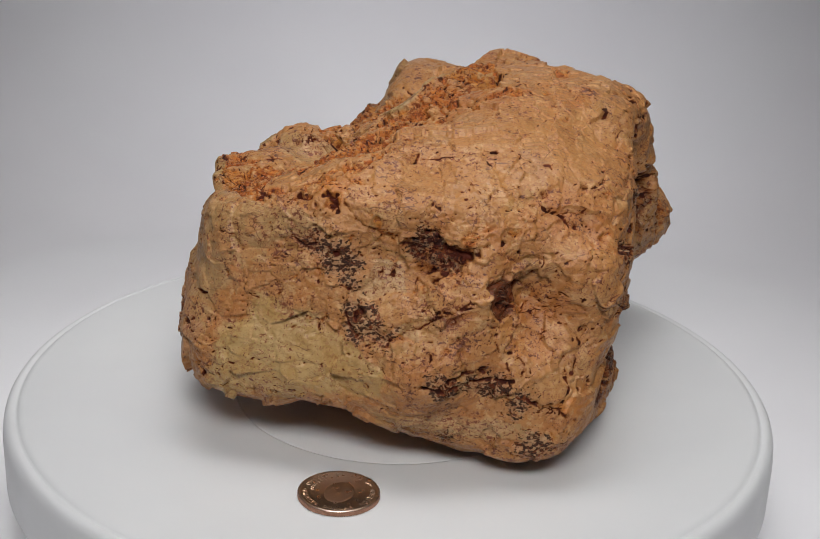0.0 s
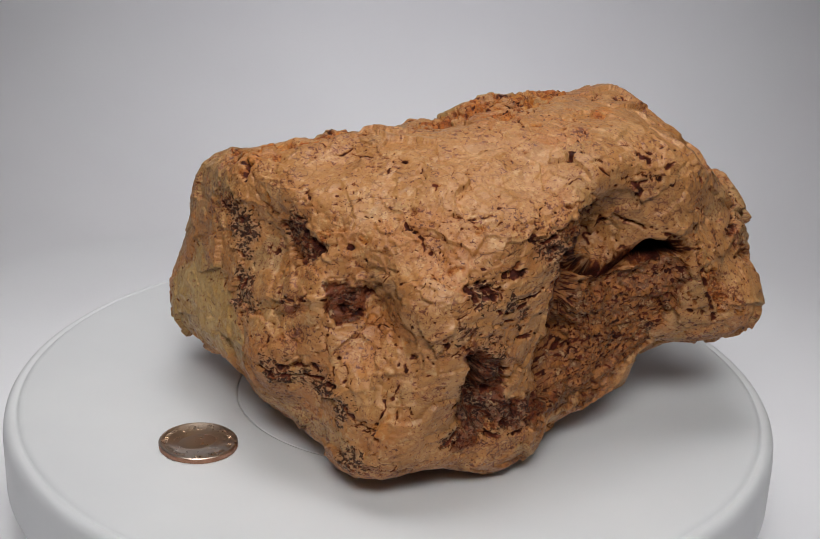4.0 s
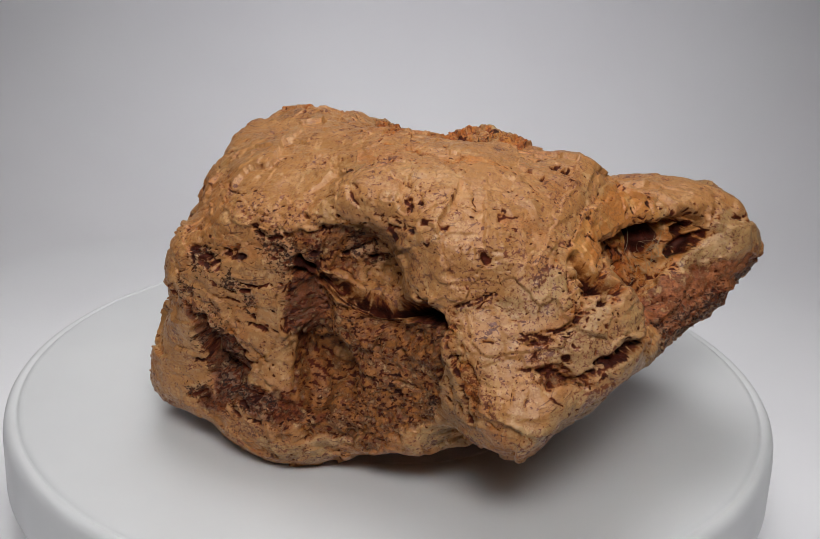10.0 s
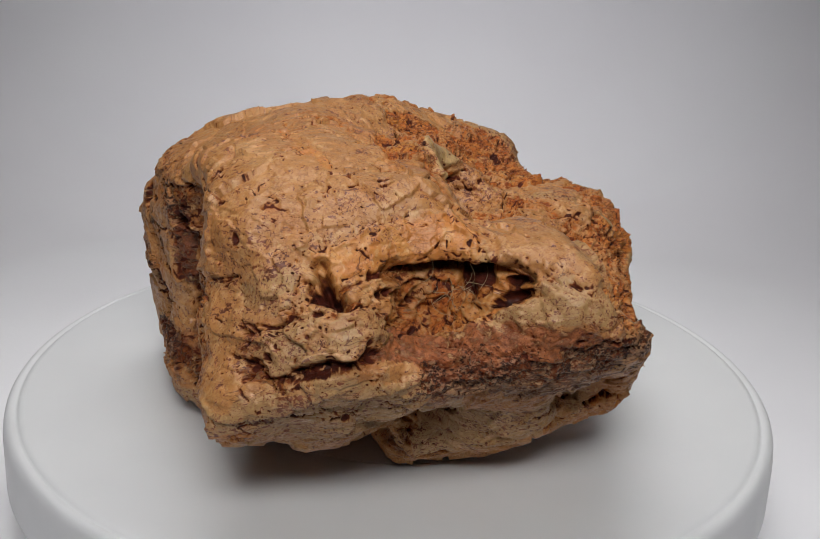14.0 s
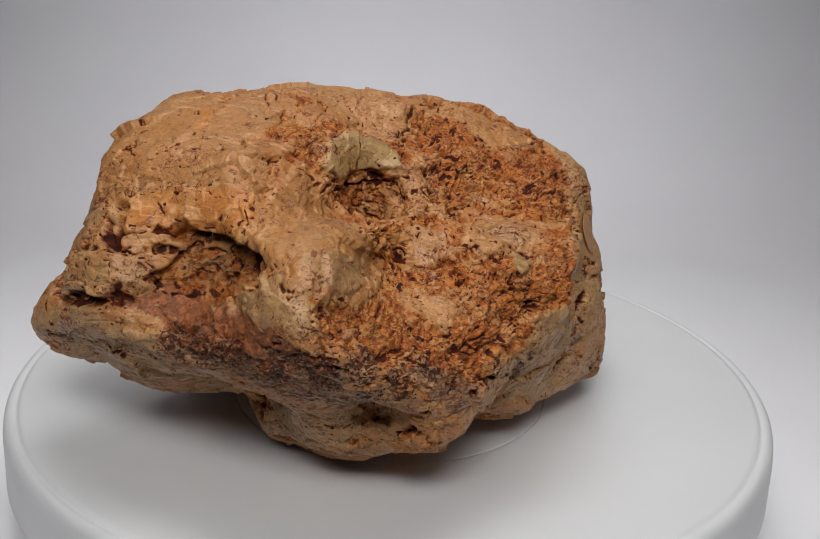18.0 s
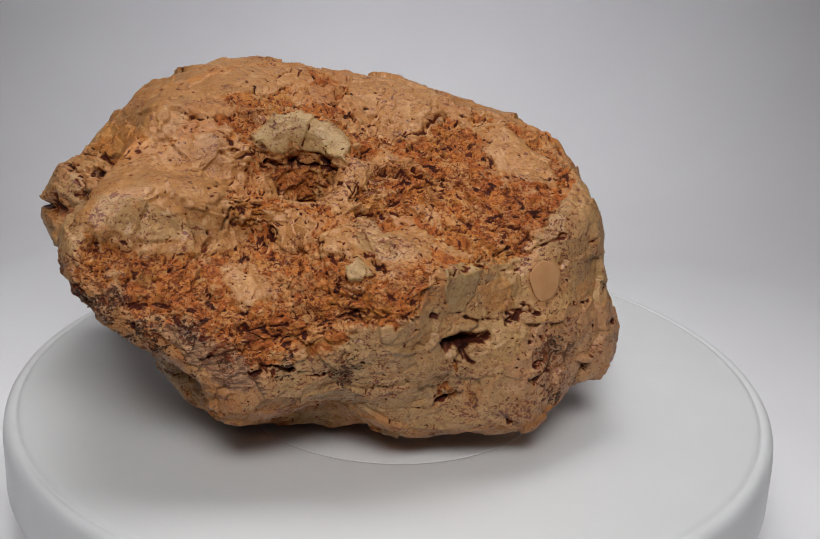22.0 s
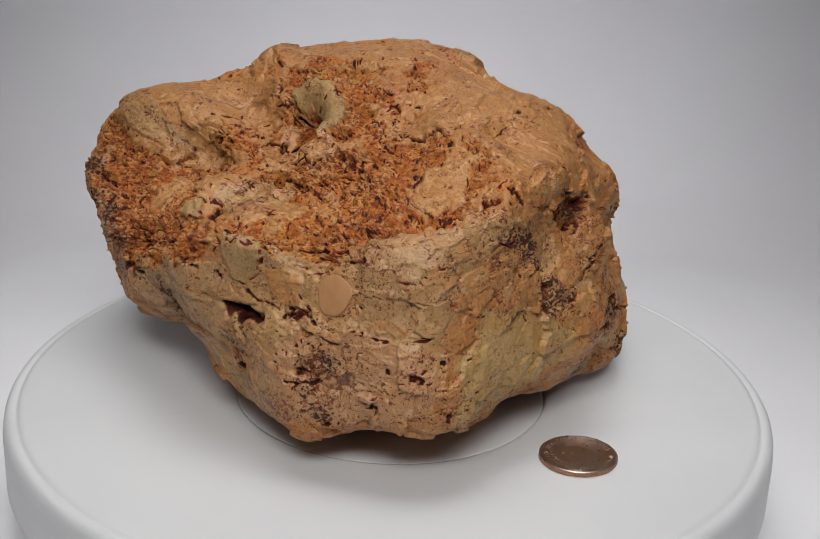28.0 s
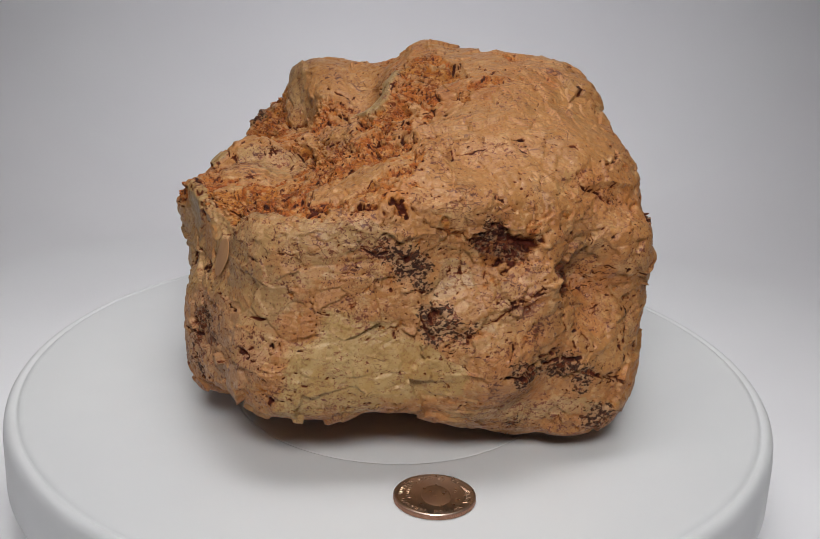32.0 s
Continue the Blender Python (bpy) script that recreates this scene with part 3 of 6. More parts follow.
PALE_B = (
    (-62.3, 16.6, 32.0, 7.0), (-62.0, -28.1, 47.6, 8.0), (-65.0, -23.5, 27.7, 7.0), (-53.5, -38.0, 66.0, 6.0),
    (85.4, 66.4, 61.9, 3.5), (83.0, 72.0, 61.8, 4.0), (78.0, 78.6, 62.8, 4.5), (71.5, 83.3, 67.1, 5.0),
    (67.3, 84.5, 69.3, 4.0), (74.2, 78.1, 68.9, 3.5), (24.9, 95.0, 68.9, 4.0), (15.7, 107.0, 73.6, 5.0),
    (23.6, 97.6, 69.4, 3.5), (13.3, 76.0, 25.9, 7.0), (16.9, 65.2, 17.5, 6.0), (7.7, 106.7, 80.7, 5.0),
    (-42.5, -42.2, 74.4, 7.0), (-5.1, -54.3, 57.7, 5.0), (-58.4, -40.5, 43.0, 6.0), (-52.1, -38.4, 69.3, 5.0),
    (28.2, 83.8, 72.7, 6.0), (13.4, 108.4, 74.8, 5.0), (75.7, 79.1, 66.0, 6.0), (62.0, 84.4, 70.2, 3.5),
)
PALE_C = (
    (14.9, 69.3, 21.0, 8.0), (-0.1, 83.2, 27.1, 8.0), (-14.8, 80.2, 29.4, 5.0), (64.4, 71.1, 32.9, 6.0),
    (48.9, 77.1, 36.4, 6.0), (-62.7, 7.5, 48.8, 7.0), (-62.7, -15.0, 49.7, 7.0), (-62.1, -33.3, 42.9, 7.0),
    (-66.9, -10.6, 32.5, 7.0), (-64.8, -27.4, 28.0, 6.0), (-53.1, -40.7, 56.1, 6.0), (-57.5, -31.9, 67.2, 5.0),
    (85.7, 65.7, 61.7, 4.0), (81.4, 72.6, 63.8, 4.0), (73.6, 80.1, 67.9, 5.0), (76.7, 79.2, 64.2, 4.0),
    (23.2, 93.9, 72.1, 4.0), (19.6, 101.6, 73.1, 4.0), (68.0, 82.6, 71.2, 3.0),
)
PALE = PALE_A + PALE_B + PALE_C
RUST_A = (
    (7.1, 40.0, 78.6, 6.0), (-10.1, 55.5, 74.7, 6.0), (-16.2, 29.5, 81.6, 7.0), (-20.5, 10.7, 80.6, 8.0),
    (-29.3, -6.0, 81.4, 9.0), (-25.2, -22.5, 86.4, 6.0), (-46.1, -14.8, 77.6, 7.0), (-43.3, 1.2, 73.9, 7.0),
    (-27.2, 24.2, 73.0, 6.0), (-40.0, 46.8, 72.8, 6.0), (-28.8, 66.3, 63.4, 7.0), (-31.3, 78.4, 56.6, 6.0),
    (-20.0, 86.8, 63.2, 7.0), (-10.9, 99.3, 68.1, 6.0), (-4.8, 103.4, 72.9, 4.0), (-24.9, 96.5, 53.7, 5.0),
    (-47.6, 56.4, 61.1, 7.0), (-58.3, 42.0, 63.1, 6.0), (-45.1, 64.8, 50.2, 4.0), (-9.1, -1.9, 88.9, 5.0),
    (-27.6, -30.5, 86.2, 5.0), (14.8, -6.4, 93.3, 4.0), (17.6, 47.9, 96.5, 5.0), (29.0, 62.3, 98.1, 3.0),
)
RUST_B = (
    (12.9, 53.2, 83.4, 5.0), (-12.1, 61.3, 67.9, 6.0), (7.0, 33.0, 77.7, 5.0), (-29.4, 4.5, 77.8, 8.0),
    (-39.4, -11.3, 79.1, 8.0), (-40.6, -25.0, 81.0, 5.0), (-55.1, -18.7, 73.6, 5.0), (-13.1, 7.2, 86.1, 6.0),
    (-10.8, -19.2, 90.8, 5.0), (-6.9, 14.9, 88.5, 5.0), (-42.8, 54.4, 68.6, 7.0), (-37.2, 77.6, 49.1, 5.0),
    (-31.2, 86.3, 51.3, 5.0), (-54.5, 49.8, 59.6, 6.0), (-8.7, 82.8, 69.8, 5.0), (-15.6, 100.9, 63.7, 6.0),
    (-40.3, 70.9, 52.5, 5.0), (-39.7, 15.6, 73.2, 6.0), (-47.7, -13.1, 76.5, 6.0), (-20.9, 11.6, 80.0, 7.0),
    (-31.7, -30.3, 84.4, 5.0), (-59.3, 18.4, 67.5, 6.0), (-48.9, 54.3, 61.8, 6.0), (-28.7, 83.8, 56.4, 4.0),
)
RUST_C = (
    (-11.8, 90.9, 68.2, 4.0), (-23.7, -18.0, 86.2, 5.0), (31.5, 28.3, 98.0, 5.0), (11.8, 33.3, 98.4, 4.0),
    (10.2, 61.8, 81.0, 4.0), (-50.7, -2.5, 71.5, 4.0), (28.1, 27.0, 96.9, 5.0), (-33.4, -10.4, 80.9, 5.0),
    (-53.8, 8.4, 71.0, 5.0), (-44.2, 13.3, 73.2, 5.0), (-31.4, -28.0, 84.5, 5.0), (-22.4, -20.6, 87.2, 5.0),
    (-44.0, -26.3, 80.0, 4.0), (-10.1, -12.7, 90.0, 5.0), (-0.8, 6.5, 89.3, 4.0), (13.9, 22.0, 97.3, 6.0),
    (26.0, 30.1, 97.1, 5.0), (21.9, 6.2, 97.1, 3.0), (-37.3, -31.8, 82.3, 6.0), (-24.8, -35.4, 87.3, 6.0),
    (-19.2, 18.0, 79.7, 6.0), (-34.6, 20.9, 72.7, 5.0), (-7.5, 14.9, 88.1, 5.0), (4.0, 16.4, 93.3, 6.0),
)
RUST_D = (
    (32.8, 31.5, 98.8, 6.0), (5.6, -22.5, 95.5, 4.0), (29.5, 8.7, 99.3, 4.0), (22.9, 30.6, 97.5, 4.0),
    (27.2, 42.8, 99.9, 3.0), (-15.4, 65.3, 66.7, 5.0), (-24.5, 57.8, 67.9, 5.0), (-3.4, 106.3, 73.2, 4.0),
    (-5.6, 109.7, 69.1, 3.0), (-12.7, 96.6, 67.1, 4.0), (-20.5, 92.4, 61.6, 4.0), (-41.6, 67.8, 54.7, 6.0),
    (-45.0, 61.3, 58.7, 5.0), (-53.5, 47.3, 63.6, 5.0), (-50.9, 54.4, 46.5, 3.0), (-62.6, 15.8, 46.5, 3.0),
    (-35.6, 76.7, 53.2, 4.0), (-8.1, -9.0, 90.0, 7.0), (-20.0, -10.3, 86.3, 7.0), (-31.9, -6.8, 80.5, 7.0),
    (-42.9, -5.1, 75.9, 7.0), (-23.7, 9.0, 79.1, 7.0), (-52.0, 7.4, 71.3, 6.0), (-0.5, 3.2, 89.0, 4.0),
)
RUST_E = (
    (-0.5, 28.5, 81.6, 5.0), (7.3, 33.8, 77.0, 5.0), (-9.4, 49.9, 78.6, 6.0), (-20.1, 52.1, 71.6, 6.0),
    (-10.1, 58.9, 69.1, 5.0), (-32.7, 59.6, 67.0, 6.0), (-49.6, 53.7, 61.5, 6.0), (-46.4, 61.5, 54.4, 6.0),
    (-40.8, 63.9, 60.6, 6.0), (-4.0, 108.3, 71.4, 5.0), (-9.3, 100.2, 69.2, 5.0), (-17.2, 97.2, 63.4, 6.0),
    (-23.8, 83.9, 60.8, 6.0), (-5.2, 98.1, 73.6, 3.0), (-1.2, 108.7, 74.0, 3.0), (3.8, -6.3, 90.9, 5.0),
    (-14.4, -3.3, 87.3, 5.0), (25.7, 40.8, 100.1, 5.0), (68.0, 75.7, 76.6, 3.5), (33.8, 75.3, 67.0, 4.0),
    (31.0, 82.0, 68.1, 4.0), (26.2, 87.3, 71.2, 3.0), (44.4, 77.2, 64.8, 3.0), (65.1, 82.2, 73.1, 3.0),
)
RUST = RUST_A + RUST_B + RUST_C + RUST_D + RUST_E
CLAST = (
    (-36.8, 30.4, 72.4, 3.5), (-33.4, 45.5, 75.0, 3.0), (-16.1, 48.0, 76.6, 2.5), (-16.9, 69.7, 65.9, 3.0),
    (-37.9, 12.2, 73.5, 3.0), (-50.3, 30.2, 72.5, 4.0), (-43.5, 45.1, 70.6, 3.0), (-22.8, 57.4, 67.9, 2.5),
    (-8.5, 26.1, 85.3, 3.0), (-31.2, 12.3, 74.5, 2.5), (-34.5, 40.6, 73.6, 4.0), (-28.1, 14.9, 74.8, 3.5),
    (-42.1, 21.4, 72.9, 3.0), (-8.5, 7.4, 88.2, 3.5), (-15.5, -26.0, 90.2, 3.0), (-4.5, 66.9, 79.4, 6.0),
    (-2.8, 82.2, 78.1, 6.0), (-27.7, 24.2, 72.9, 4.0), (-11.1, 53.8, 73.9, 3.0), (-18.2, 70.6, 65.4, 3.0),
    (-30.6, 70.0, 61.1, 4.0), (-13.6, 19.1, 84.0, 5.0),
)
CHERT = (
    (10.5, 36.4, 94.1, 4.0), (7.1, 30.8, 93.8, 4.5), (2.7, 26.3, 92.2, 4.5), (-0.7, 25.2, 89.5, 3.0),
    (10.0, 37.1, 91.7, 4.0), (6.7, 31.6, 91.2, 5.0), (1.9, 26.7, 90.5, 5.0), (-2.4, 23.4, 89.7, 4.0),
    (11.1, 41.9, 90.2, 3.0), (-4.5, 20.9, 89.3, 3.0),
)
WARM_A = (
    (34.0, -16.3, 96.2, 9.0), (50.8, -3.6, 96.1, 9.0), (52.3, -30.7, 88.5, 8.0), (21.1, -37.4, 89.7, 7.0),
    (36.3, -49.0, 80.0, 7.0), (38.1, -51.9, 48.3, 8.0), (45.4, -48.9, 57.3, 7.0), (15.9, -59.8, 60.9, 5.0),
    (-9.3, -40.4, 89.6, 6.0), (12.7, -41.4, 86.8, 8.0), (30.6, -26.0, 93.9, 9.0), (57.2, -28.6, 87.4, 8.0),
    (46.3, -42.7, 82.3, 7.0), (52.8, -6.8, 94.0, 8.0), (42.9, -53.6, 45.5, 6.0), (60.7, -39.6, 77.7, 6.0),
    (49.0, 15.4, 101.3, 8.0), (56.5, 37.6, 99.5, 8.0), (55.0, -17.0, 90.8, 9.0), (63.1, 20.5, 99.4, 8.0),
    (28.6, 21.1, 97.4, 7.0), (70.2, 51.7, 91.8, 7.0), (38.1, 70.4, 93.1, 8.0), (1.6, 63.9, 83.0, 7.0),
)
WARM_B = (
    (46.3, 62.0, 95.9, 9.0), (38.5, 44.1, 99.9, 8.0), (14.3, 56.0, 83.2, 7.0), (6.9, 101.4, 84.6, 5.0),
    (-3.1, 72.8, 76.1, 6.0), (-52.0, 7.4, 71.3, 5.0), (6.4, 77.2, 85.1, 8.0), (1.1, 94.9, 84.2, 6.0),
    (35.7, 46.0, 99.6, 7.0), (24.8, 14.8, 97.8, 7.0), (10.4, -8.0, 92.6, 6.0), (-51.8, 45.5, 65.8, 5.0),
    (-54.3, 15.5, 71.8, 5.0), (-64.9, 11.2, 42.6, 3.5), (-62.2, -25.4, 48.6, 4.0), (-8.6, 56.9, 78.4, 5.0),
    (8.5, -35.9, 87.1, 6.0),
)
WARM = WARM_A + WARM_B


GRAD = np.random.RandomState(7).normal(size=(4096, 3))
GRAD = (GRAD / np.linalg.norm(GRAD, axis=1)[:, None]).astype(np.float32)


def hashed(i, j, k, salt=0):
    h = (i * 374761393 + j * 668265263 + k * 2147483647 + salt * 974634777) & 0x7FFFFFFF
    h = ((h ^ (h >> 13)) * 1274126177) & 0x7FFFFFFF
    return (h ^ (h >> 16)) & 4095


def in_blocks(field):
    """Works a field out block by block, which is quicker for long arrays."""
    def run(p, *rest):
        p = np.asarray(p, np.float32)
        made = [field(p[i:i + 24000], *rest) for i in range(0, len(p), 24000)]
        if isinstance(made[0], tuple):
            return tuple(np.concatenate(m) for m in zip(*made))
        return np.concatenate(made)
    return run


@in_blocks
def gnoise(p, salt=0):
    """Gradient noise of an array of points, about -1 to 1."""
    base = np.floor(p).astype(np.int64)
    f = (p - base).astype(np.float32)
    u = f * f * f * (f * (f * 6 - 15) + 10)
    total = np.zeros(len(p), np.float32)
    for dx in (0, 1):
        for dy in (0, 1):
            for dz in (0, 1):
                g = GRAD[hashed(base[:, 0] + dx, base[:, 1] + dy, base[:, 2] + dz, salt)]
                d = g[:, 0] * (f[:, 0] - dx) + g[:, 1] * (f[:, 1] - dy) + g[:, 2] * (f[:, 2] - dz)
                w = (u[:, 0] if dx else 1 - u[:, 0]) * (u[:, 1] if dy else 1 - u[:, 1]) * (u[:, 2] if dz else 1 - u[:, 2])
                total += w * d
    return total * 1.5


def fbm(p, octaves=4, gain=0.5, salt=0):
    total, a = np.zeros(len(p), np.float32), 1.0
    for o in range(octaves):
        total += a * gnoise(p * 2.03 ** o, salt + o)
        a *= gain
    return total


CELL = np.random.RandomState(11).uniform(size=(4096, 4)).astype(np.float32)


@in_blocks
def worley(p, salt=0):
    """Distance to the nearest seed, to the second nearest, a random number for the nearest, and the height of its tilted facet."""
    base = np.floor(p - 0.5).astype(np.int64)
    f1, f2, rnd, tilt = (np.full(len(p), v, np.float32) for v in (9.0, 9.0, 0.0, 0.0))
    for dx in (0, 1):
        for dy in (0, 1):
            for dz in (0, 1):
                k = hashed(base[:, 0] + dx, base[:, 1] + dy, base[:, 2] + dz, salt)
                c = CELL[k]
                q = (base + (dx, dy, dz) - p).astype(np.float32) + (0.2 + 0.6 * c[:, :3])
                d = np.sqrt((q * q).sum(1))
                near = d < f1
                f2 = np.where(near, f1, np.minimum(f2, d))
                rnd = np.where(near, c[:, 3], rnd)
                tilt = np.where(near, (q * GRAD[k]).sum(1), tilt)
                f1 = np.where(near, d, f1)
    return f1, f2, rnd, tilt


def step(x, a, b):
    t = np.clip((x - a) / (b - a), 0, 1)
    return t * t * (3 - 2 * t)


def ways(rows):
    a = np.radians(np.array([r[:2] for r in rows]))
    return np.stack([np.cos(a[:, 1]) * np.cos(a[:, 0]), np.cos(a[:, 1]) * np.sin(a[:, 0]), np.sin(a[:, 1])], 1)


@in_blocks
def reach(d):
    """How far the rock reaches from its heart in each direction: its facets, softened, with swells and hollows."""
    n, far = ways(FACETS), np.array([r[2] for r in FACETS])
    total = np.zeros(len(d))
    for i in range(len(far)):
        total += np.maximum(d @ n[i] / far[i], 0) ** 14
    r = total ** (-1 / 14)
    for group in (SWELLS_A, SWELLS_B, SWELLS_C, SWELLS_D):
        n = ways(group)
        for i, (az, el, wide, high) in enumerate(group):
            r += high * np.exp((d @ n[i] - 1) / radians(wide) ** 2)
    return r


def sphere_net(n):
    """An even net of quads on the unit sphere, from a cube: points and faces."""
    i, j = np.meshgrid(np.arange(n + 1), np.arange(n + 1), indexing="ij")
    keys = []
    for axis in range(3):
        for side in (0, n):
            c = [None] * 3
            c[axis], c[(axis + 1) % 3], c[(axis + 2) % 3] = np.full_like(i, side), (i if side else j), (j if side else i)
            keys.append((c[0] * (n + 1) + c[1]) * (n + 1) + c[2])
    flat, index = np.unique(np.stack(keys).ravel(), return_inverse=True)
    index = index.reshape(6, n + 1, n + 1)
    faces = np.stack([index[:, :-1, :-1], index[:, 1:, :-1], index[:, 1:, 1:], index[:, :-1, 1:]], -1).reshape(-1, 4)
    c = np.stack([flat // (n + 1) ** 2, flat // (n + 1) % (n + 1), flat % (n + 1)], 1) * (2 / n) - 1
    p = np.tan(c * math.pi / 4)
    return p / np.linalg.norm(p, axis=1)[:, None], faces


def normals_of(p, faces):
    n = np.cross(p[faces[:, 2]] - p[faces[:, 0]], p[faces[:, 3]] - p[faces[:, 1]])
    out = np.zeros_like(p)
    for c in range(3):
        for k in range(4):
            out[:, c] += np.bincount(faces[:, k], n[:, c], len(p))
    return out / np.linalg.norm(out, axis=1)[:, None]


class Near:
    """Finds quickly the points of a cloud that lie in a box."""

    def __init__(self, p):
        self.p, self.order = p, np.argsort(p[:, 0])
        self.x = p[self.order, 0]

    def box(self, lo, hi):
        k = self.order[np.searchsorted(self.x, lo[0]):np.searchsorted(self.x, hi[0])]
        q = self.p[k]
        return k[(q[:, 1] > lo[1]) & (q[:, 1] < hi[1]) & (q[:, 2] > lo[2]) & (q[:, 2] < hi[2])]


def spots(cloud, rows, soft=0.5):
    """A mask that is 1 inside the spots and fades out over their rims."""
    mask = np.zeros(len(cloud.p))
    for x, y, z, r in rows:
        c = np.array((x, y, z))
        near = cloud.box(c - 2.0 * r, c + 2.0 * r)
        e = np.sqrt(((cloud.p[near] - c) ** 2).sum(1)) / r
        mask[near] = np.maximum(mask[near], 1 - step(e, 1 - soft, 1 + soft))
    return mask


def pitted(cloud, rows, vary, deep=1.15):
    """Depth in mm of small holes, how much of their stain and painted shade lies there, and the crumbled rim round it.
    """
    depth, stain, rim = np.zeros(len(cloud.p)), np.zeros(len(cloud.p)), np.zeros(len(cloud.p))
    for x, y, z, r in rows:
        r = min(r, 1.7)
        c = np.array((x, y, z))
        near = cloud.box(c - 4.5 * r, c + 4.5 * r)
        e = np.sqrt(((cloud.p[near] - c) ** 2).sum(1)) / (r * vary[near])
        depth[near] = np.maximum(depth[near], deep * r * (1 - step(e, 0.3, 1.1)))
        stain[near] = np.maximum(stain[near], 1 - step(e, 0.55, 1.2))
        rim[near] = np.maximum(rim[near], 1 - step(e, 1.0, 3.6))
    return depth, stain, rim


GROOVES = []


def groove(*points, wide, deep, stain):
    """A crack or slot through some points of the surface."""
    GROOVES.append((points, wide, deep, stain))


def grooved(thin, broad, vary, even):
    """Depth in mm of the cracks and slots, their stain with the shade painted into it, and the crumbled rim along them.
    """
    size = len(vary)
    depth, mark, rim = np.zeros(size), np.zeros(size), np.zeros(size)
    for points, wide, deep, stain in GROOVES:
        cloud, ragged = (thin, vary) if wide < 1.6 else (broad, even)
        if wide < 1.6:
            wide = 0.72 * wide
        for a, b in zip(points, points[1:]):
            a, b = np.array(a), np.array(b)
            more = min(3.6 * wide, 1.4 * wide + 3) + 1
            near = cloud.box(np.minimum(a, b) - more, np.maximum(a, b) + more)
            q = cloud.p[near]
            t = np.clip(((q - a) @ (b - a)) / ((b - a) @ (b - a)), 0, 1)
            e = np.sqrt(((q - a - t[:, None] * (b - a)) ** 2).sum(1)) / (wide * ragged[near])
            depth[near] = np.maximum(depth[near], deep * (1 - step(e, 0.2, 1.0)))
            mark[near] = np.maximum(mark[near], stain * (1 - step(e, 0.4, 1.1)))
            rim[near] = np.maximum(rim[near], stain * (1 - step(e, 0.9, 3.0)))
    return depth, mark, rim


groove((-29.9, -48.3, 72.0), (-25.2, -49.9, 70.2), (-19.9, -50.5, 71.6), wide=0.8, deep=0.6, stain=0.90)
groove((-55.6, -35.4, 67.2), (-45.6, -42.3, 69.8), (-39.3, -44.6, 72.2), (-35.5, -44.7, 76.4), wide=0.5, deep=0.3, stain=0.50)
groove((-43.6, -47.3, 53.3), (-38.8, -49.5, 51.9), (-32.5, -51.5, 52.5), wide=0.6, deep=0.5, stain=0.80)
groove((-30.8, -53.5, 45.1), (-23.1, -55.1, 48.2), (-14.7, -56.7, 49.8), wide=0.5, deep=0.5, stain=0.60)
groove((-10.4, -60.1, 36.8), (-8.7, -60.6, 30.4), (-6.3, -59.6, 23.1), wide=0.4, deep=0.4, stain=0.40)
groove((-3.9, -50.0, 65.8), (-0.6, -52.7, 60.5), (1.9, -57.6, 54.4), wide=0.5, deep=0.5, stain=0.50)
groove((12.4, -61.1, 54.8), (17.6, -62.5, 55.9), (21.9, -62.4, 58.9), (28.0, -60.3, 59.1), wide=1.0, deep=1.3, stain=0.90)
groove((8.0, -68.8, 34.2), (15.5, -67.2, 32.9), (23.1, -63.9, 34.0), (30.8, -62.3, 34.4), (35.3, -61.9, 35.2), wide=1.1, deep=1.2, stain=0.90)
groove((40.2, -62.8, 29.1), (45.0, -63.2, 26.0), (49.7, -62.7, 24.2), wide=1.0, deep=1.0, stain=0.90)
groove((29.5, -58.4, 60.8), (29.0, -60.3, 55.1), (30.1, -60.6, 48.6), wide=0.8, deep=0.8, stain=0.80)
groove((51.4, -58.2, 38.3), (51.6, -60.4, 32.5), (50.3, -62.2, 26.6), wide=1.0, deep=1.0, stain=0.80)
groove((27.0, -58.7, 64.9), (37.1, -51.5, 65.5), (45.8, -50.3, 71.9), wide=0.5, deep=0.7, stain=0.20)
groove((34.5, 31.5, 99.1), (37.9, 17.4, 100.4), (39.9, 8.2, 100.6), (43.8, 5.2, 100.3), wide=0.9, deep=0.9, stain=0.90)
groove((43.3, -43.6, 83.0), (48.0, -43.7, 80.0), (52.0, -45.2, 75.9), (53.9, -45.1, 75.1), wide=1.1, deep=1.0, stain=0.95)
groove((44.1, -43.9, 82.4), (48.8, -42.8, 80.5), (55.2, -40.2, 79.8), wide=0.5, deep=0.5, stain=0.60)
groove((37.9, -39.5, 87.8), (52.1, -35.0, 86.4), (67.2, -25.8, 83.3), wide=0.4, deep=0.3, stain=0.30)
groove((21.1, -41.4, 87.9), (24.1, -44.6, 86.2), wide=0.6, deep=0.6, stain=0.80)
groove((71.5, -7.0, 86.2), (80.6, 27.8, 65.6), (85.9, 38.3, 50.7), (89.2, 44.5, 42.7), wide=1.5, deep=1.2, stain=0.60)
groove((-14.0, -56.3, 51.6), (-13.1, -57.3, 48.8), (-10.7, -58.5, 46.1), wide=1.0, deep=1.0, stain=0.90)
groove((-27.4, -54.4, 24.0), (-22.7, -56.1, 26.2), (-20.3, -56.3, 25.2), wide=0.9, deep=1.0, stain=0.90)
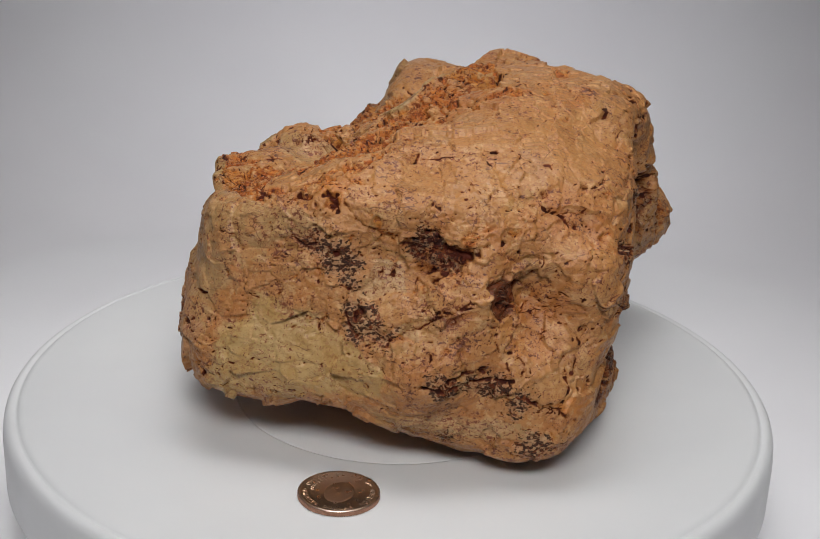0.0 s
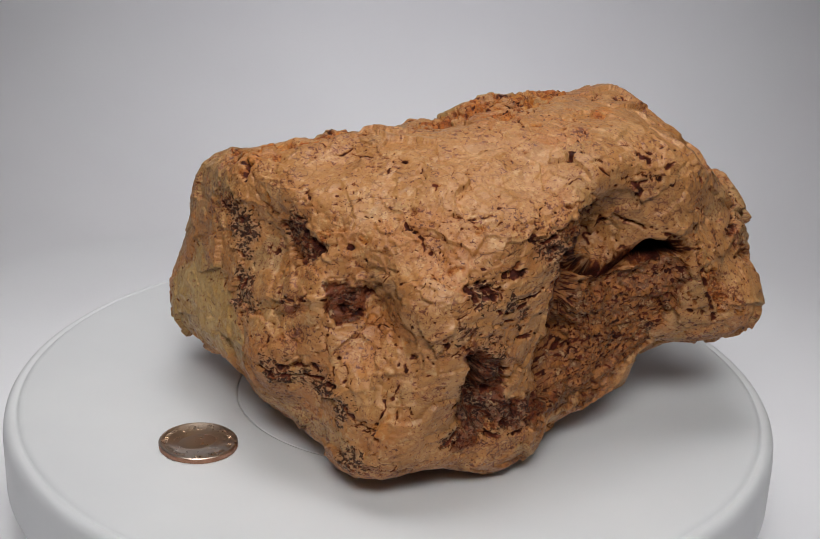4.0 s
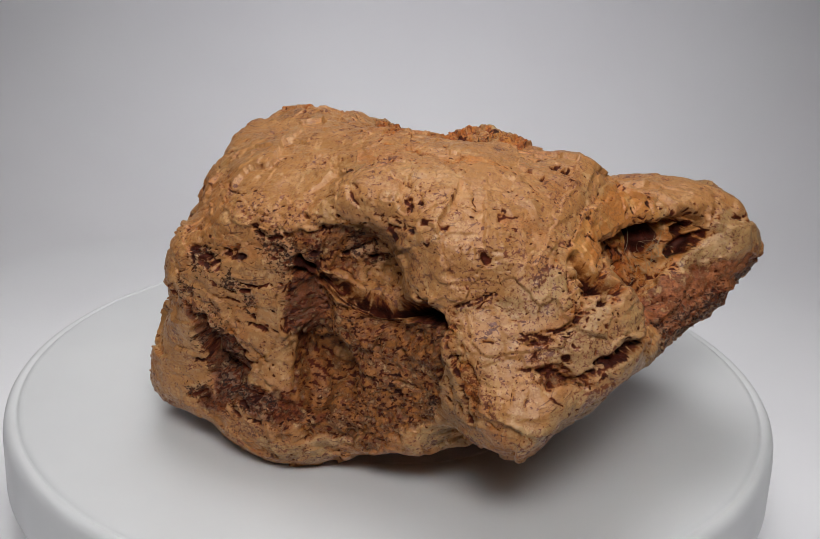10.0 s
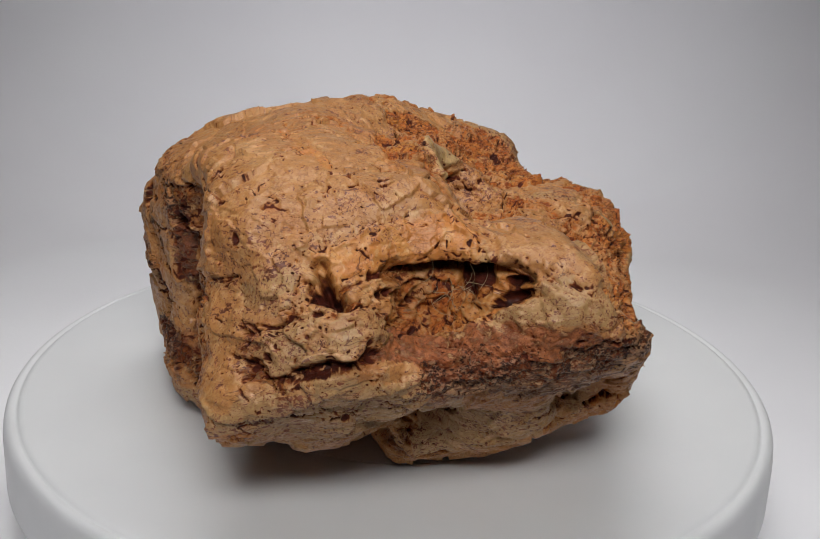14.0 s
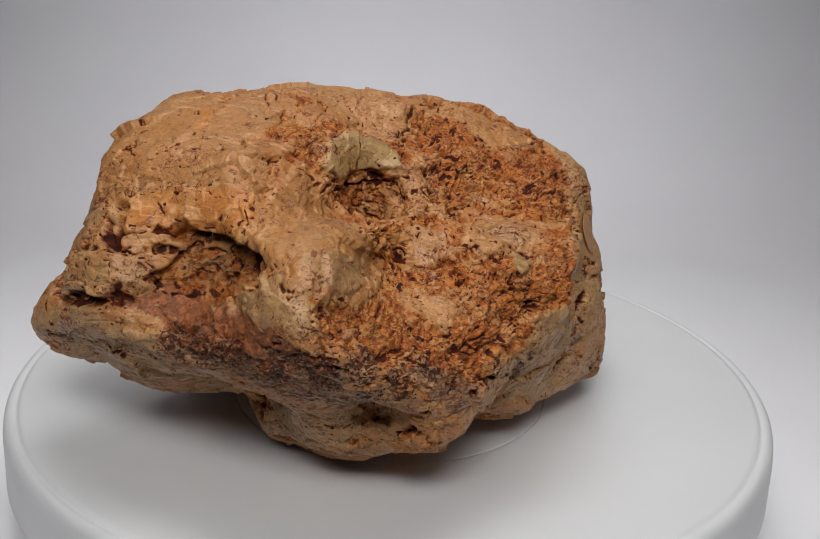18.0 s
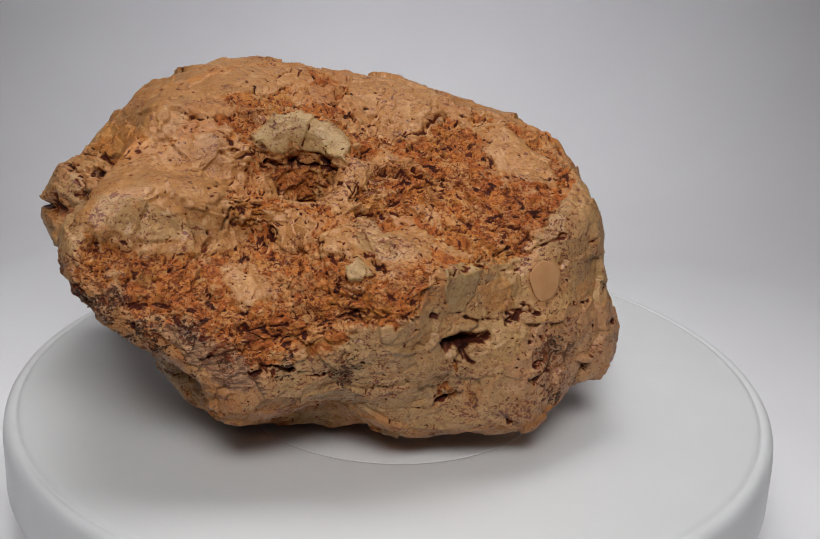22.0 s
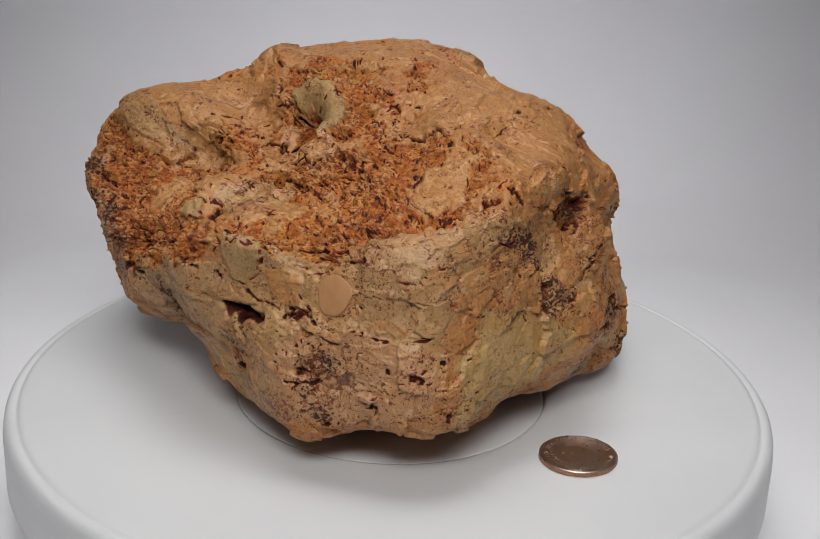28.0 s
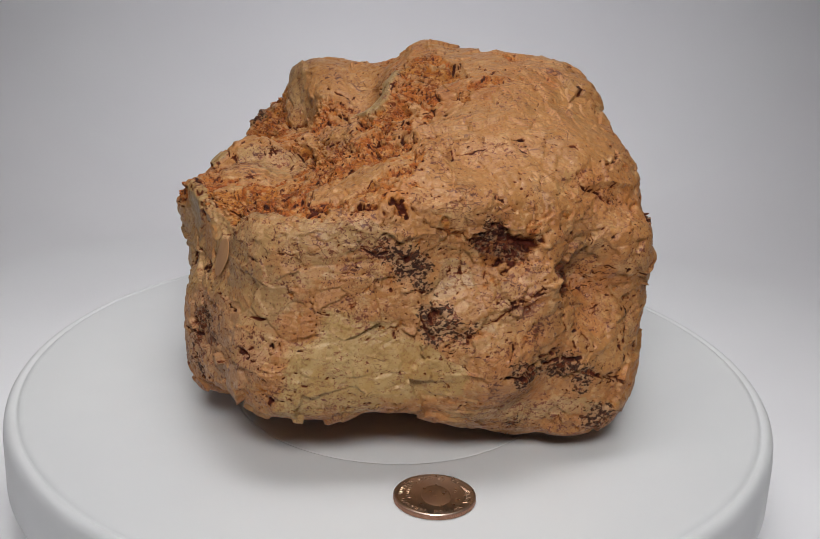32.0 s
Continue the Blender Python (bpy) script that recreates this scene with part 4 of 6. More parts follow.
groove((53.4, -54.0, 46.5), (53.6, -56.5, 40.9), (53.0, -59.0, 35.3), wide=0.5, deep=0.6, stain=0.40)
groove((36.7, -60.6, 38.8), (39.9, -61.7, 34.4), (38.8, -63.0, 26.6), wide=0.6, deep=0.6, stain=0.60)
groove((17.0, -55.6, 71.3), (21.5, -56.4, 71.0), wide=1.6, deep=2.5, stain=0.90)
groove((9.7, -64.6, 46.4), (11.4, -66.7, 42.5), (10.0, -67.9, 39.7), wide=0.7, deep=0.7, stain=0.80)
groove((-19.5, -47.0, 83.5), (-17.1, -49.1, 80.4), wide=1.2, deep=1.5, stain=0.90)
groove((53.4, -35.6, 85.4), (56.9, -34.0, 84.9), (60.2, -30.8, 85.2), (62.3, -26.2, 86.0), wide=1.0, deep=0.9, stain=0.70)
groove((64.0, -27.0, 84.9), (68.3, -22.6, 83.5), (70.4, -17.2, 83.1), wide=0.8, deep=0.6, stain=0.40)
groove((-15.4, -47.9, 83.5), (-11.2, -50.4, 78.4), (-5.7, -50.8, 75.2), wide=0.8, deep=1.0, stain=0.50)
groove((2.3, -32.7, 89.8), (5.1, -30.5, 89.7), (6.7, -27.8, 92.3), (8.3, -25.1, 95.0), wide=0.8, deep=0.7, stain=0.70)
groove((72.9, 3.4, 87.8), (68.6, 12.4, 81.1), (69.8, 20.7, 76.4), (75.4, 24.6, 73.1), (81.4, 29.7, 71.4), (84.7, 34.9, 68.7), (87.5, 38.8, 65.1), wide=1.1, deep=1.5, stain=0.70)
groove((87.7, 38.7, 64.4), (89.3, 41.1, 57.3), (89.5, 44.6, 48.6), (91.5, 47.8, 40.5), wide=1.4, deep=1.2, stain=0.80)
groove((81.2, 51.0, 74.7), (84.0, 44.1, 71.1), wide=0.8, deep=0.7, stain=0.80)
groove((73.2, 12.5, 88.2), (75.5, 19.8, 87.3), wide=0.7, deep=0.6, stain=0.80)
groove((75.8, 19.3, 90.6), (78.5, 24.6, 89.0), (79.4, 26.6, 89.3), wide=0.9, deep=0.8, stain=0.90)
groove((79.3, 29.2, 91.3), (79.5, 36.0, 91.0), wide=0.8, deep=0.6, stain=0.80)
groove((85.1, 72.7, 57.2), (88.8, 62.4, 57.8), (89.4, 59.2, 57.8), wide=0.8, deep=0.8, stain=0.80)
groove((82.1, 67.0, 66.9), (85.0, 58.7, 65.2), wide=1.0, deep=1.0, stain=0.80)
groove((23.5, 90.4, 78.0), (23.9, 99.6, 67.9), (69.1, 72.1, 78.1), (68.5, 76.8, 75.6), wide=1.3, deep=1.6, stain=0.50)
groove((68.2, -41.6, 55.9), (67.8, -42.0, 46.2), (63.9, -38.2, 33.9), wide=1.0, deep=1.2, stain=0.60)
groove((69.6, -34.5, 61.6), (70.5, -29.1, 58.7), (71.4, -23.1, 60.5), wide=1.1, deep=1.2, stain=0.95)
groove((64.3, -42.6, 71.0), (68.1, -37.3, 70.1), wide=0.9, deep=0.8, stain=0.90)
groove((49.3, -56.2, 42.2), (55.4, -57.9, 35.4), (56.0, -58.9, 29.2), wide=0.9, deep=1.0, stain=0.70)
groove((34.1, -59.7, 42.8), (24.1, -64.0, 37.6), (17.9, -66.7, 36.2), wide=1.0, deep=1.0, stain=0.90)
groove((-10.4, -59.5, 41.7), (21.2, -62.9, 57.3), (30.1, -58.2, 58.4), wide=0.8, deep=1.0, stain=0.80)
groove((64.5, 10.0, 75.2), (64.4, 19.0, 72.5), (68.0, 20.2, 75.0), wide=1.1, deep=1.3, stain=0.90)
groove((73.5, -3.3, 70.9), (69.7, 6.0, 65.6), (68.2, 14.0, 63.0), wide=1.2, deep=1.5, stain=0.80)
groove((73.5, -10.6, 67.3), (72.0, -11.7, 55.7), (66.4, -11.2, 40.0), wide=0.8, deep=0.8, stain=0.30)
groove((53.9, -61.2, 21.9), (49.5, -62.6, 25.1), (42.1, -62.9, 28.4), wide=1.0, deep=1.2, stain=0.70)
groove((62.4, -40.4, 21.9), (61.6, -44.9, 19.0), wide=1.2, deep=1.4, stain=0.90)
groove((66.0, -30.4, 19.9), (68.1, -26.3, 18.4), (70.6, -20.8, 18.5), wide=1.2, deep=1.3, stain=0.90)
groove((73.3, -12.8, 78.5), (72.8, -16.6, 77.4), (71.7, -20.9, 78.8), wide=1.3, deep=1.4, stain=0.95)
groove((70.7, -29.7, 69.9), (71.9, -23.9, 71.1), wide=1.4, deep=1.7, stain=0.95)
groove((68.7, -36.7, 67.9), (69.7, -33.8, 65.5), wide=1.2, deep=1.3, stain=0.95)
groove((71.3, 14.8, 61.3), (75.5, 21.6, 62.6), (78.9, 25.4, 63.4), wide=3.2, deep=7.0, stain=0.60)
# deep cave slot, coloured near-black inside as shade
groove((77.7, 24.1, 63.5), (82.0, 29.3, 64.6), (85.5, 34.5, 65.1), wide=5.0, deep=13.0, stain=0.95)
groove((73.7, -9.2, 68.7), (73.0, -0.3, 66.0), (70.4, 8.9, 62.5), (71.3, 14.8, 61.3), wide=2.4, deep=6.0, stain=0.50)
groove((74.0, -8.0, 72.9), (73.1, -1.5, 68.6), (70.5, 5.7, 64.9), (68.7, 12.9, 62.8), (74.5, 22.0, 65.5), wide=1.9, deep=5.0, stain=0.70)
groove((73.5, 13.6, 57.3), (77.6, 24.1, 56.7), (84.8, 33.1, 59.1), wide=7.0, deep=3.5, stain=0.00)
groove((73.5, -2.8, 65.5), (73.1, -2.7, 57.4), (68.6, -2.9, 47.3), (63.4, -4.0, 34.8), (68.9, -3.9, 27.3), wide=6.5, deep=4.5, stain=0.00)
groove((68.9, -39.0, 47.8), (66.7, -37.2, 38.7), (63.9, -33.8, 30.9), (64.7, -31.4, 24.7), wide=3.5, deep=3.4, stain=0.20)
groove((72.9, -13.1, 64.5), (71.6, -22.2, 61.7), (70.8, -28.2, 62.5), wide=0.9, deep=1.0, stain=0.90)
groove((69.7, -34.4, 56.7), (70.7, -26.7, 56.1), wide=0.8, deep=0.8, stain=0.90)
groove((70.7, -24.4, 49.8), (70.7, -19.9, 48.5), wide=1.0, deep=1.0, stain=0.90)
groove((51.9, 20.7, 101.1), (47.3, 26.6, 101.0), (28.6, 21.1, 97.4), wide=0.8, deep=0.8, stain=0.50)
groove((73.3, -13.0, 78.6), (73.1, -0.3, 83.9), (72.8, 4.3, 86.7), wide=0.5, deep=0.5, stain=0.50)
groove((73.4, 10.1, 90.9), (72.0, 10.6, 86.1), (77.2, 22.2, 88.3), (79.9, 31.5, 90.9), wide=0.9, deep=0.9, stain=0.70)
groove((85.4, 38.8, 69.5), (83.4, 44.1, 72.3), (81.5, 49.5, 74.4), wide=0.9, deep=1.0, stain=0.80)
groove((86.1, 58.6, 63.4), (84.2, 64.9, 64.7), (80.7, 69.2, 67.5), (75.1, 75.0, 70.3), (70.9, 78.3, 72.5), wide=1.2, deep=1.8, stain=0.90)
groove((88.7, 62.0, 58.2), (87.0, 68.4, 57.8), (85.7, 73.3, 54.8), (82.2, 77.5, 55.3), (80.2, 79.2, 56.9), wide=1.4, deep=1.8, stain=0.85)
groove((79.6, 79.6, 57.6), (75.1, 83.5, 60.0), (70.8, 86.8, 60.7), (66.9, 88.6, 61.0), wide=2.4, deep=4.0, stain=0.80)
groove((66.2, 81.1, 73.7), (61.1, 81.7, 74.0), (50.5, 78.6, 71.6), wide=1.2, deep=1.3, stain=0.80)
groove((62.3, 76.7, 78.6), (54.4, 76.2, 79.4), (48.7, 74.2, 81.0), wide=1.0, deep=1.2, stain=0.70)
groove((66.8, 69.2, 81.7), (67.6, 74.4, 77.7), (65.5, 80.3, 74.7), wide=3.0, deep=4.2, stain=0.50)
groove((29.3, 73.8, 90.7), (27.9, 77.6, 88.5), (26.4, 83.2, 86.0), (28.8, 84.9, 81.8), wide=0.5, deep=0.5, stain=0.80)
groove((32.4, 77.1, 87.8), (34.1, 80.3, 81.7), wide=0.6, deep=0.5, stain=0.80)
groove((47.7, 75.2, 78.9), (36.8, 76.5, 75.0), (31.3, 81.9, 75.7), (26.9, 86.4, 78.0), wide=4.0, deep=7.0, stain=0.45)
groove((27.0, 86.4, 78.8), (21.3, 92.5, 80.9), (19.3, 96.5, 79.4), wide=3.2, deep=5.0, stain=0.20)
groove((25.4, 89.5, 71.0), (22.7, 93.5, 73.7), (19.7, 98.1, 76.3), wide=1.8, deep=3.2, stain=0.90)
groove((17.8, 96.8, 81.5), (14.0, 103.0, 80.2), (12.2, 107.3, 77.4), wide=0.6, deep=0.5, stain=0.60)
groove((-43.3, 9.4, 73.2), (-17.8, 46.1, 77.6), (10.4, 82.0, 85.8), wide=0.6, deep=0.6, stain=0.30)
groove((37.2, 48.3, 99.5), (33.0, 56.5, 99.4), (-8.5, 32.7, 80.8), wide=1.0, deep=1.1, stain=0.60)
groove((34.8, 79.3, 64.5), (31.2, 85.6, 66.6), (28.4, 88.8, 67.7), wide=1.2, deep=1.6, stain=0.90)
groove((56.0, 84.2, 43.6), (49.8, 85.9, 43.9), (19.3, 64.7, 26.7), (19.6, 72.2, 30.6), wide=1.3, deep=1.8, stain=0.60)
groove((47.0, 81.7, 62.6), (40.2, 85.0, 61.1), (35.9, 90.5, 62.6), wide=0.9, deep=0.9, stain=0.80)
groove((52.7, 79.1, 38.1), (64.3, 80.8, 42.5), (67.4, 78.1, 40.9), wide=1.0, deep=1.1, stain=0.70)
groove((12.5, 111.1, 61.9), (11.1, 112.7, 69.8), wide=0.9, deep=1.0, stain=0.80)
groove((43.5, 91.3, 48.0), (21.8, 90.8, 41.9), (13.3, 100.0, 48.5), (-24.7, 88.3, 36.2), wide=0.7, deep=0.7, stain=0.50)
groove((72.7, -1.0, 73.2), (72.1, 3.1, 64.5), (73.2, 12.0, 58.0), (87.8, 40.6, 65.4), wide=1.0, deep=1.6, stain=0.70)
groove((61.8, 86.8, 65.6), (61.5, 88.7, 61.7), (65.9, 88.4, 62.1), wide=1.8, deep=2.4, stain=0.80)
# opening under the brow, with the shade inside painted dark
groove((39.9, 75.4, 76.2), (34.0, 79.3, 75.5), (27.6, 85.8, 78.2), wide=3.0, deep=9.0, stain=0.95)
groove((23.0, 91.6, 76.5), (20.0, 95.6, 79.2), wide=2.0, deep=5.0, stain=0.90)
groove((68.3, 79.8, 73.6), (60.5, 80.4, 75.5), wide=1.0, deep=1.0, stain=0.80)
groove((81.0, 78.6, 55.8), (70.9, 86.7, 61.1), wide=1.9, deep=2.5, stain=0.90)
groove((64.9, 88.4, 62.5), (60.6, 87.7, 63.5), (58.4, 87.5, 62.8), wide=1.6, deep=2.0, stain=0.90)
groove((61.6, 76.8, 78.7), (54.3, 75.8, 79.8), wide=0.6, deep=0.6, stain=0.80)
groove((54.5, 75.3, 80.4), (49.7, 76.1, 78.1), wide=1.3, deep=1.6, stain=0.80)
groove((53.4, 78.9, 74.9), (48.7, 77.1, 73.9), wide=1.8, deep=2.4, stain=0.80)
groove((39.2, 75.9, 80.7), (34.3, 77.1, 86.3), wide=0.5, deep=0.5, stain=0.80)
groove((27.8, 84.4, 84.3), (25.6, 76.5, 88.5), wide=0.5, deep=0.5, stain=0.70)
groove((46.9, 81.0, 63.0), (39.1, 76.8, 62.9), (36.6, 74.7, 64.0), wide=1.2, deep=1.3, stain=0.90)
groove((83.8, 71.0, 39.7), (69.2, 80.1, 43.9), (58.9, 83.0, 43.1), wide=0.9, deep=0.9, stain=0.80)
groove((62.4, 77.6, 38.6), (44.0, 86.3, 43.2), (25.2, 99.5, 50.8), wide=0.5, deep=0.6, stain=0.30)
groove((32.2, 57.4, 24.3), (29.1, 57.1, 21.0), (29.0, 57.2, 14.1), wide=1.5, deep=1.6, stain=0.60)
groove((4.4, 114.0, 63.8), (-5.2, 113.6, 63.3), wide=1.2, deep=1.0, stain=0.90)
groove((-2.1, 83.8, 33.1), (-10.1, 78.6, 29.8), (-23.6, 87.9, 36.2), wide=1.1, deep=1.3, stain=0.90)
groove((-16.7, 81.3, 27.1), (-23.2, 84.7, 29.3), wide=1.5, deep=2.0, stain=0.95)
groove((-3.6, 105.1, 50.0), (-12.4, 107.1, 51.8), wide=1.0, deep=1.0, stain=0.90)
groove((-32.2, 86.3, 49.3), (-33.2, 86.7, 43.3), wide=0.8, deep=0.8, stain=0.70)
groove((16.5, 102.5, 77.6), (11.5, 105.5, 80.1), (8.7, 108.3, 78.6), wide=0.6, deep=0.5, stain=0.60)
groove((28.3, 88.0, 68.0), (24.3, 100.0, 67.4), wide=0.6, deep=0.5, stain=0.50)
groove((16.2, 105.8, 55.7), (0.6, 112.3, 59.8), (-12.7, 109.0, 54.6), (-22.4, 99.9, 48.3), wide=0.8, deep=0.8, stain=0.70)
groove((28.4, 60.9, 98.1), (24.8, 57.1, 97.1), (22.4, 52.0, 97.2), wide=0.8, deep=0.7, stain=0.80)
groove((24.9, 70.7, 90.1), (23.4, 66.2, 91.0), wide=0.6, deep=0.5, stain=0.70)
groove((23.6, 83.7, 86.2), (22.3, 76.6, 87.4), wide=0.6, deep=0.5, stain=0.60)
groove((-2.6, 65.0, 83.2), (-4.9, 65.1, 76.6), (-3.7, 67.1, 72.4), (-7.0, 74.9, 69.7), wide=1.4, deep=1.8, stain=0.55)
groove((16.1, 55.3, 87.7), (14.6, 52.5, 88.7), (10.9, 45.4, 88.2), (9.4, 40.8, 85.6), wide=1.2, deep=1.3, stain=0.60)
groove((9.2, 42.6, 84.7), (7.0, 33.1, 81.5), (1.1, 28.7, 81.5), (-7.3, 27.3, 84.7), wide=1.2, deep=2.2, stain=0.90)
groove((-1.8, 52.2, 81.4), (3.8, 43.1, 77.5), (4.3, 41.2, 76.3), wide=1.5, deep=2.0, stain=0.95)
groove((-5.4, 48.6, 79.6), (-9.5, 41.9, 79.3), (-14.1, 38.8, 80.7), wide=1.3, deep=2.0, stain=0.95)
groove((-6.2, 21.6, 88.2), (-5.6, 16.1, 89.0), wide=1.0, deep=1.0, stain=0.80)
groove((6.0, 6.0, 88.6), (1.4, 0.1, 89.0), (-1.6, -5.7, 90.4), (-1.1, -14.1, 92.7), wide=1.4, deep=2.0, stain=0.70)
groove((-10.3, -1.3, 88.5), (-11.1, -8.1, 89.1), wide=1.4, deep=2.0, stain=0.95)
groove((-21.7, 28.5, 76.7), (-23.1, 22.2, 75.5), (-26.1, 15.0, 75.5), wide=1.2, deep=1.4, stain=0.90)
groove((-33.2, 79.2, 54.2), (-36.0, 73.9, 55.3), (-39.7, 69.0, 56.0), wide=1.2, deep=1.4, stain=0.90)
groove((-37.9, 78.7, 41.4), (-40.3, 74.0, 43.2), (-42.8, 68.7, 41.7), wide=1.7, deep=2.2, stain=0.90)
groove((-44.0, 64.4, 39.0), (-47.1, 55.9, 37.2), wide=1.0, deep=1.0, stain=0.80)
groove((-48.7, 56.8, 57.7), (-52.3, 52.0, 59.1), wide=1.2, deep=1.2, stain=0.90)
groove((-59.8, 44.2, 59.3), (-61.2, 40.0, 57.5), (-60.6, 35.6, 57.3), wide=1.0, deep=1.0, stain=0.80)
groove((-59.0, 20.5, 53.3), (-60.7, 14.5, 51.4), (-61.7, 8.2, 50.7), wide=1.0, deep=1.0, stain=0.70)
groove((-61.2, 5.3, 52.0), (-61.5, 0.3, 51.6), (-62.6, -4.5, 49.2), wide=1.2, deep=1.7, stain=0.98)
groove((-61.0, 21.2, 46.9), (-62.2, 20.0, 41.4), (-62.8, 18.5, 39.7), wide=1.1, deep=1.3, stain=0.95)
groove((-60.6, 22.7, 46.9), (-62.8, 13.7, 47.2), wide=2.0, deep=2.6, stain=0.95)
groove((-52.8, 20.7, 72.0), (-58.8, 23.3, 61.8), (-59.2, 22.2, 52.0), wide=0.4, deep=0.5, stain=0.50)
groove((-52.5, 34.0, 24.0), (-54.1, 27.9, 23.4), wide=0.5, deep=0.5, stain=0.80)
groove((-67.8, 1.7, 31.2), (-67.6, -4.5, 32.5), (-66.3, -6.6, 38.3), wide=0.9, deep=0.9, stain=0.90)
groove((-51.3, 41.1, 28.7), (-48.9, 39.5, 22.1), wide=0.5, deep=0.5, stain=0.60)
groove((-37.3, 20.5, 72.8), (-35.2, 10.8, 74.0), (-41.2, 5.2, 73.7), wide=0.9, deep=0.9, stain=0.70)
groove((-44.9, -1.5, 74.1), (-50.1, -7.4, 73.5), (-54.6, -8.6, 70.0), wide=1.1, deep=1.2, stain=0.80)
groove((-30.5, 49.2, 74.5), (-30.3, 39.2, 74.6), wide=0.8, deep=0.8, stain=0.70)
groove((-3.7, 99.9, 75.3), (-5.9, 89.7, 73.0), (-7.2, 80.6, 70.6), wide=0.8, deep=0.8, stain=0.50)
groove((-12.9, 92.2, 67.4), (-11.6, 82.8, 68.1), (-8.4, 75.7, 69.0), (-6.3, 73.0, 69.8), wide=1.1, deep=1.3, stain=0.70)
groove((-4.4, 73.1, 72.0), (-7.2, 61.3, 75.8), (-8.5, 57.5, 78.6), wide=1.2, deep=1.5, stain=0.70)
groove((0.0, 9.1, 89.8), (-1.6, -0.0, 89.3), (-6.2, -9.4, 90.5), (-1.9, -16.1, 93.0), wide=1.1, deep=1.5, stain=0.60)
groove((-55.9, -0.6, 65.4), (-57.6, -18.4, 69.7), wide=0.9, deep=1.0, stain=0.80)
groove((-62.2, 5.2, 49.9), (-61.4, -2.1, 52.0), (-62.7, -5.5, 49.2), wide=1.1, deep=1.3, stain=0.90)
groove((-61.5, 19.8, 46.4), (-62.0, 20.4, 39.6), wide=1.1, deep=1.2, stain=0.90)
groove((-67.8, -0.8, 31.7), (-67.3, -7.5, 32.8), wide=1.1, deep=1.2, stain=0.95)
groove((-57.3, -31.5, 69.1), (-51.7, -38.7, 69.5), (-45.6, -42.4, 69.7), (-36.9, -46.8, 67.1), wide=0.5, deep=0.5, stain=0.60)
groove((-58.6, -29.0, 65.1), (-56.4, -34.5, 65.5), wide=0.7, deep=0.6, stain=0.80)
groove((-11.0, -59.8, 38.0), (-7.2, -61.4, 31.6), (-1.2, -61.4, 23.7), wide=0.5, deep=0.5, stain=0.70)
groove((-42.8, -45.6, 62.1), (-44.3, -46.7, 54.7), wide=0.4, deep=0.4, stain=0.50)
groove((-62.7, -20.0, 49.2), (-61.8, -27.9, 48.3), wide=0.8, deep=0.7, stain=0.80)
groove((-60.0, -33.7, 48.9), (-56.1, -40.0, 49.6), wide=0.7, deep=0.6, stain=0.80)
groove((-59.7, 25.3, 66.2), (-58.6, 26.0, 54.0), (-59.2, 23.9, 51.3), wide=0.5, deep=0.6, stain=0.50)
groove((-43.8, -2.6, 74.8), (-47.7, -13.1, 76.5), (-46.7, -22.6, 78.9), wide=0.9, deep=0.9, stain=0.70)
groove((-21.9, 18.3, 77.3), (-21.2, 9.6, 80.4), (-22.8, -0.1, 82.7), wide=0.9, deep=0.9, stain=0.70)
groove((-54.3, 3.8, 68.8), (-53.9, -6.4, 69.9), (-53.2, -9.3, 71.9), wide=1.0, deep=1.0, stain=0.90)
groove((-35.5, -20.4, 82.1), (-40.8, -31.4, 81.1), (-37.6, -38.2, 81.1), wide=1.0, deep=1.0, stain=0.80)
groove((13.8, -54.5, 73.3), (14.6, -56.4, 66.5), (11.0, -56.4, 62.4), wide=1.4, deep=1.8, stain=0.80)


PATCHES = []


def patch(kind, rise, edge, *ring):
    """A piece of the surface with a broken edge round it: its kind of stone, how far it stands proud in mm, how soft its edge is, and its corners."""
    PATCHES.append((kind, rise, edge, np.array(ring)))


def inside_ring(q, ring):
    """How far points in a plane lie inside a ring (negative: outside)."""
    away, odd = np.full(len(q), 1e9), np.zeros(len(q), bool)
    for a, b in zip(ring, np.roll(ring, -1, 0)):
        e, w = b - a, q - a
        t = np.clip(w @ e / max(e @ e, 1e-9), 0, 1)
        away = np.minimum(away, ((w - t[:, None] * e) ** 2).sum(1))
        if a[1] != b[1]:
            odd ^= ((a[1] > q[:, 1]) != (b[1] > q[:, 1])) & (q[:, 0] < e[0] * (q[:, 1] - a[1]) / e[1] + a[0])
    return np.where(odd, 1, -1) * np.sqrt(away)


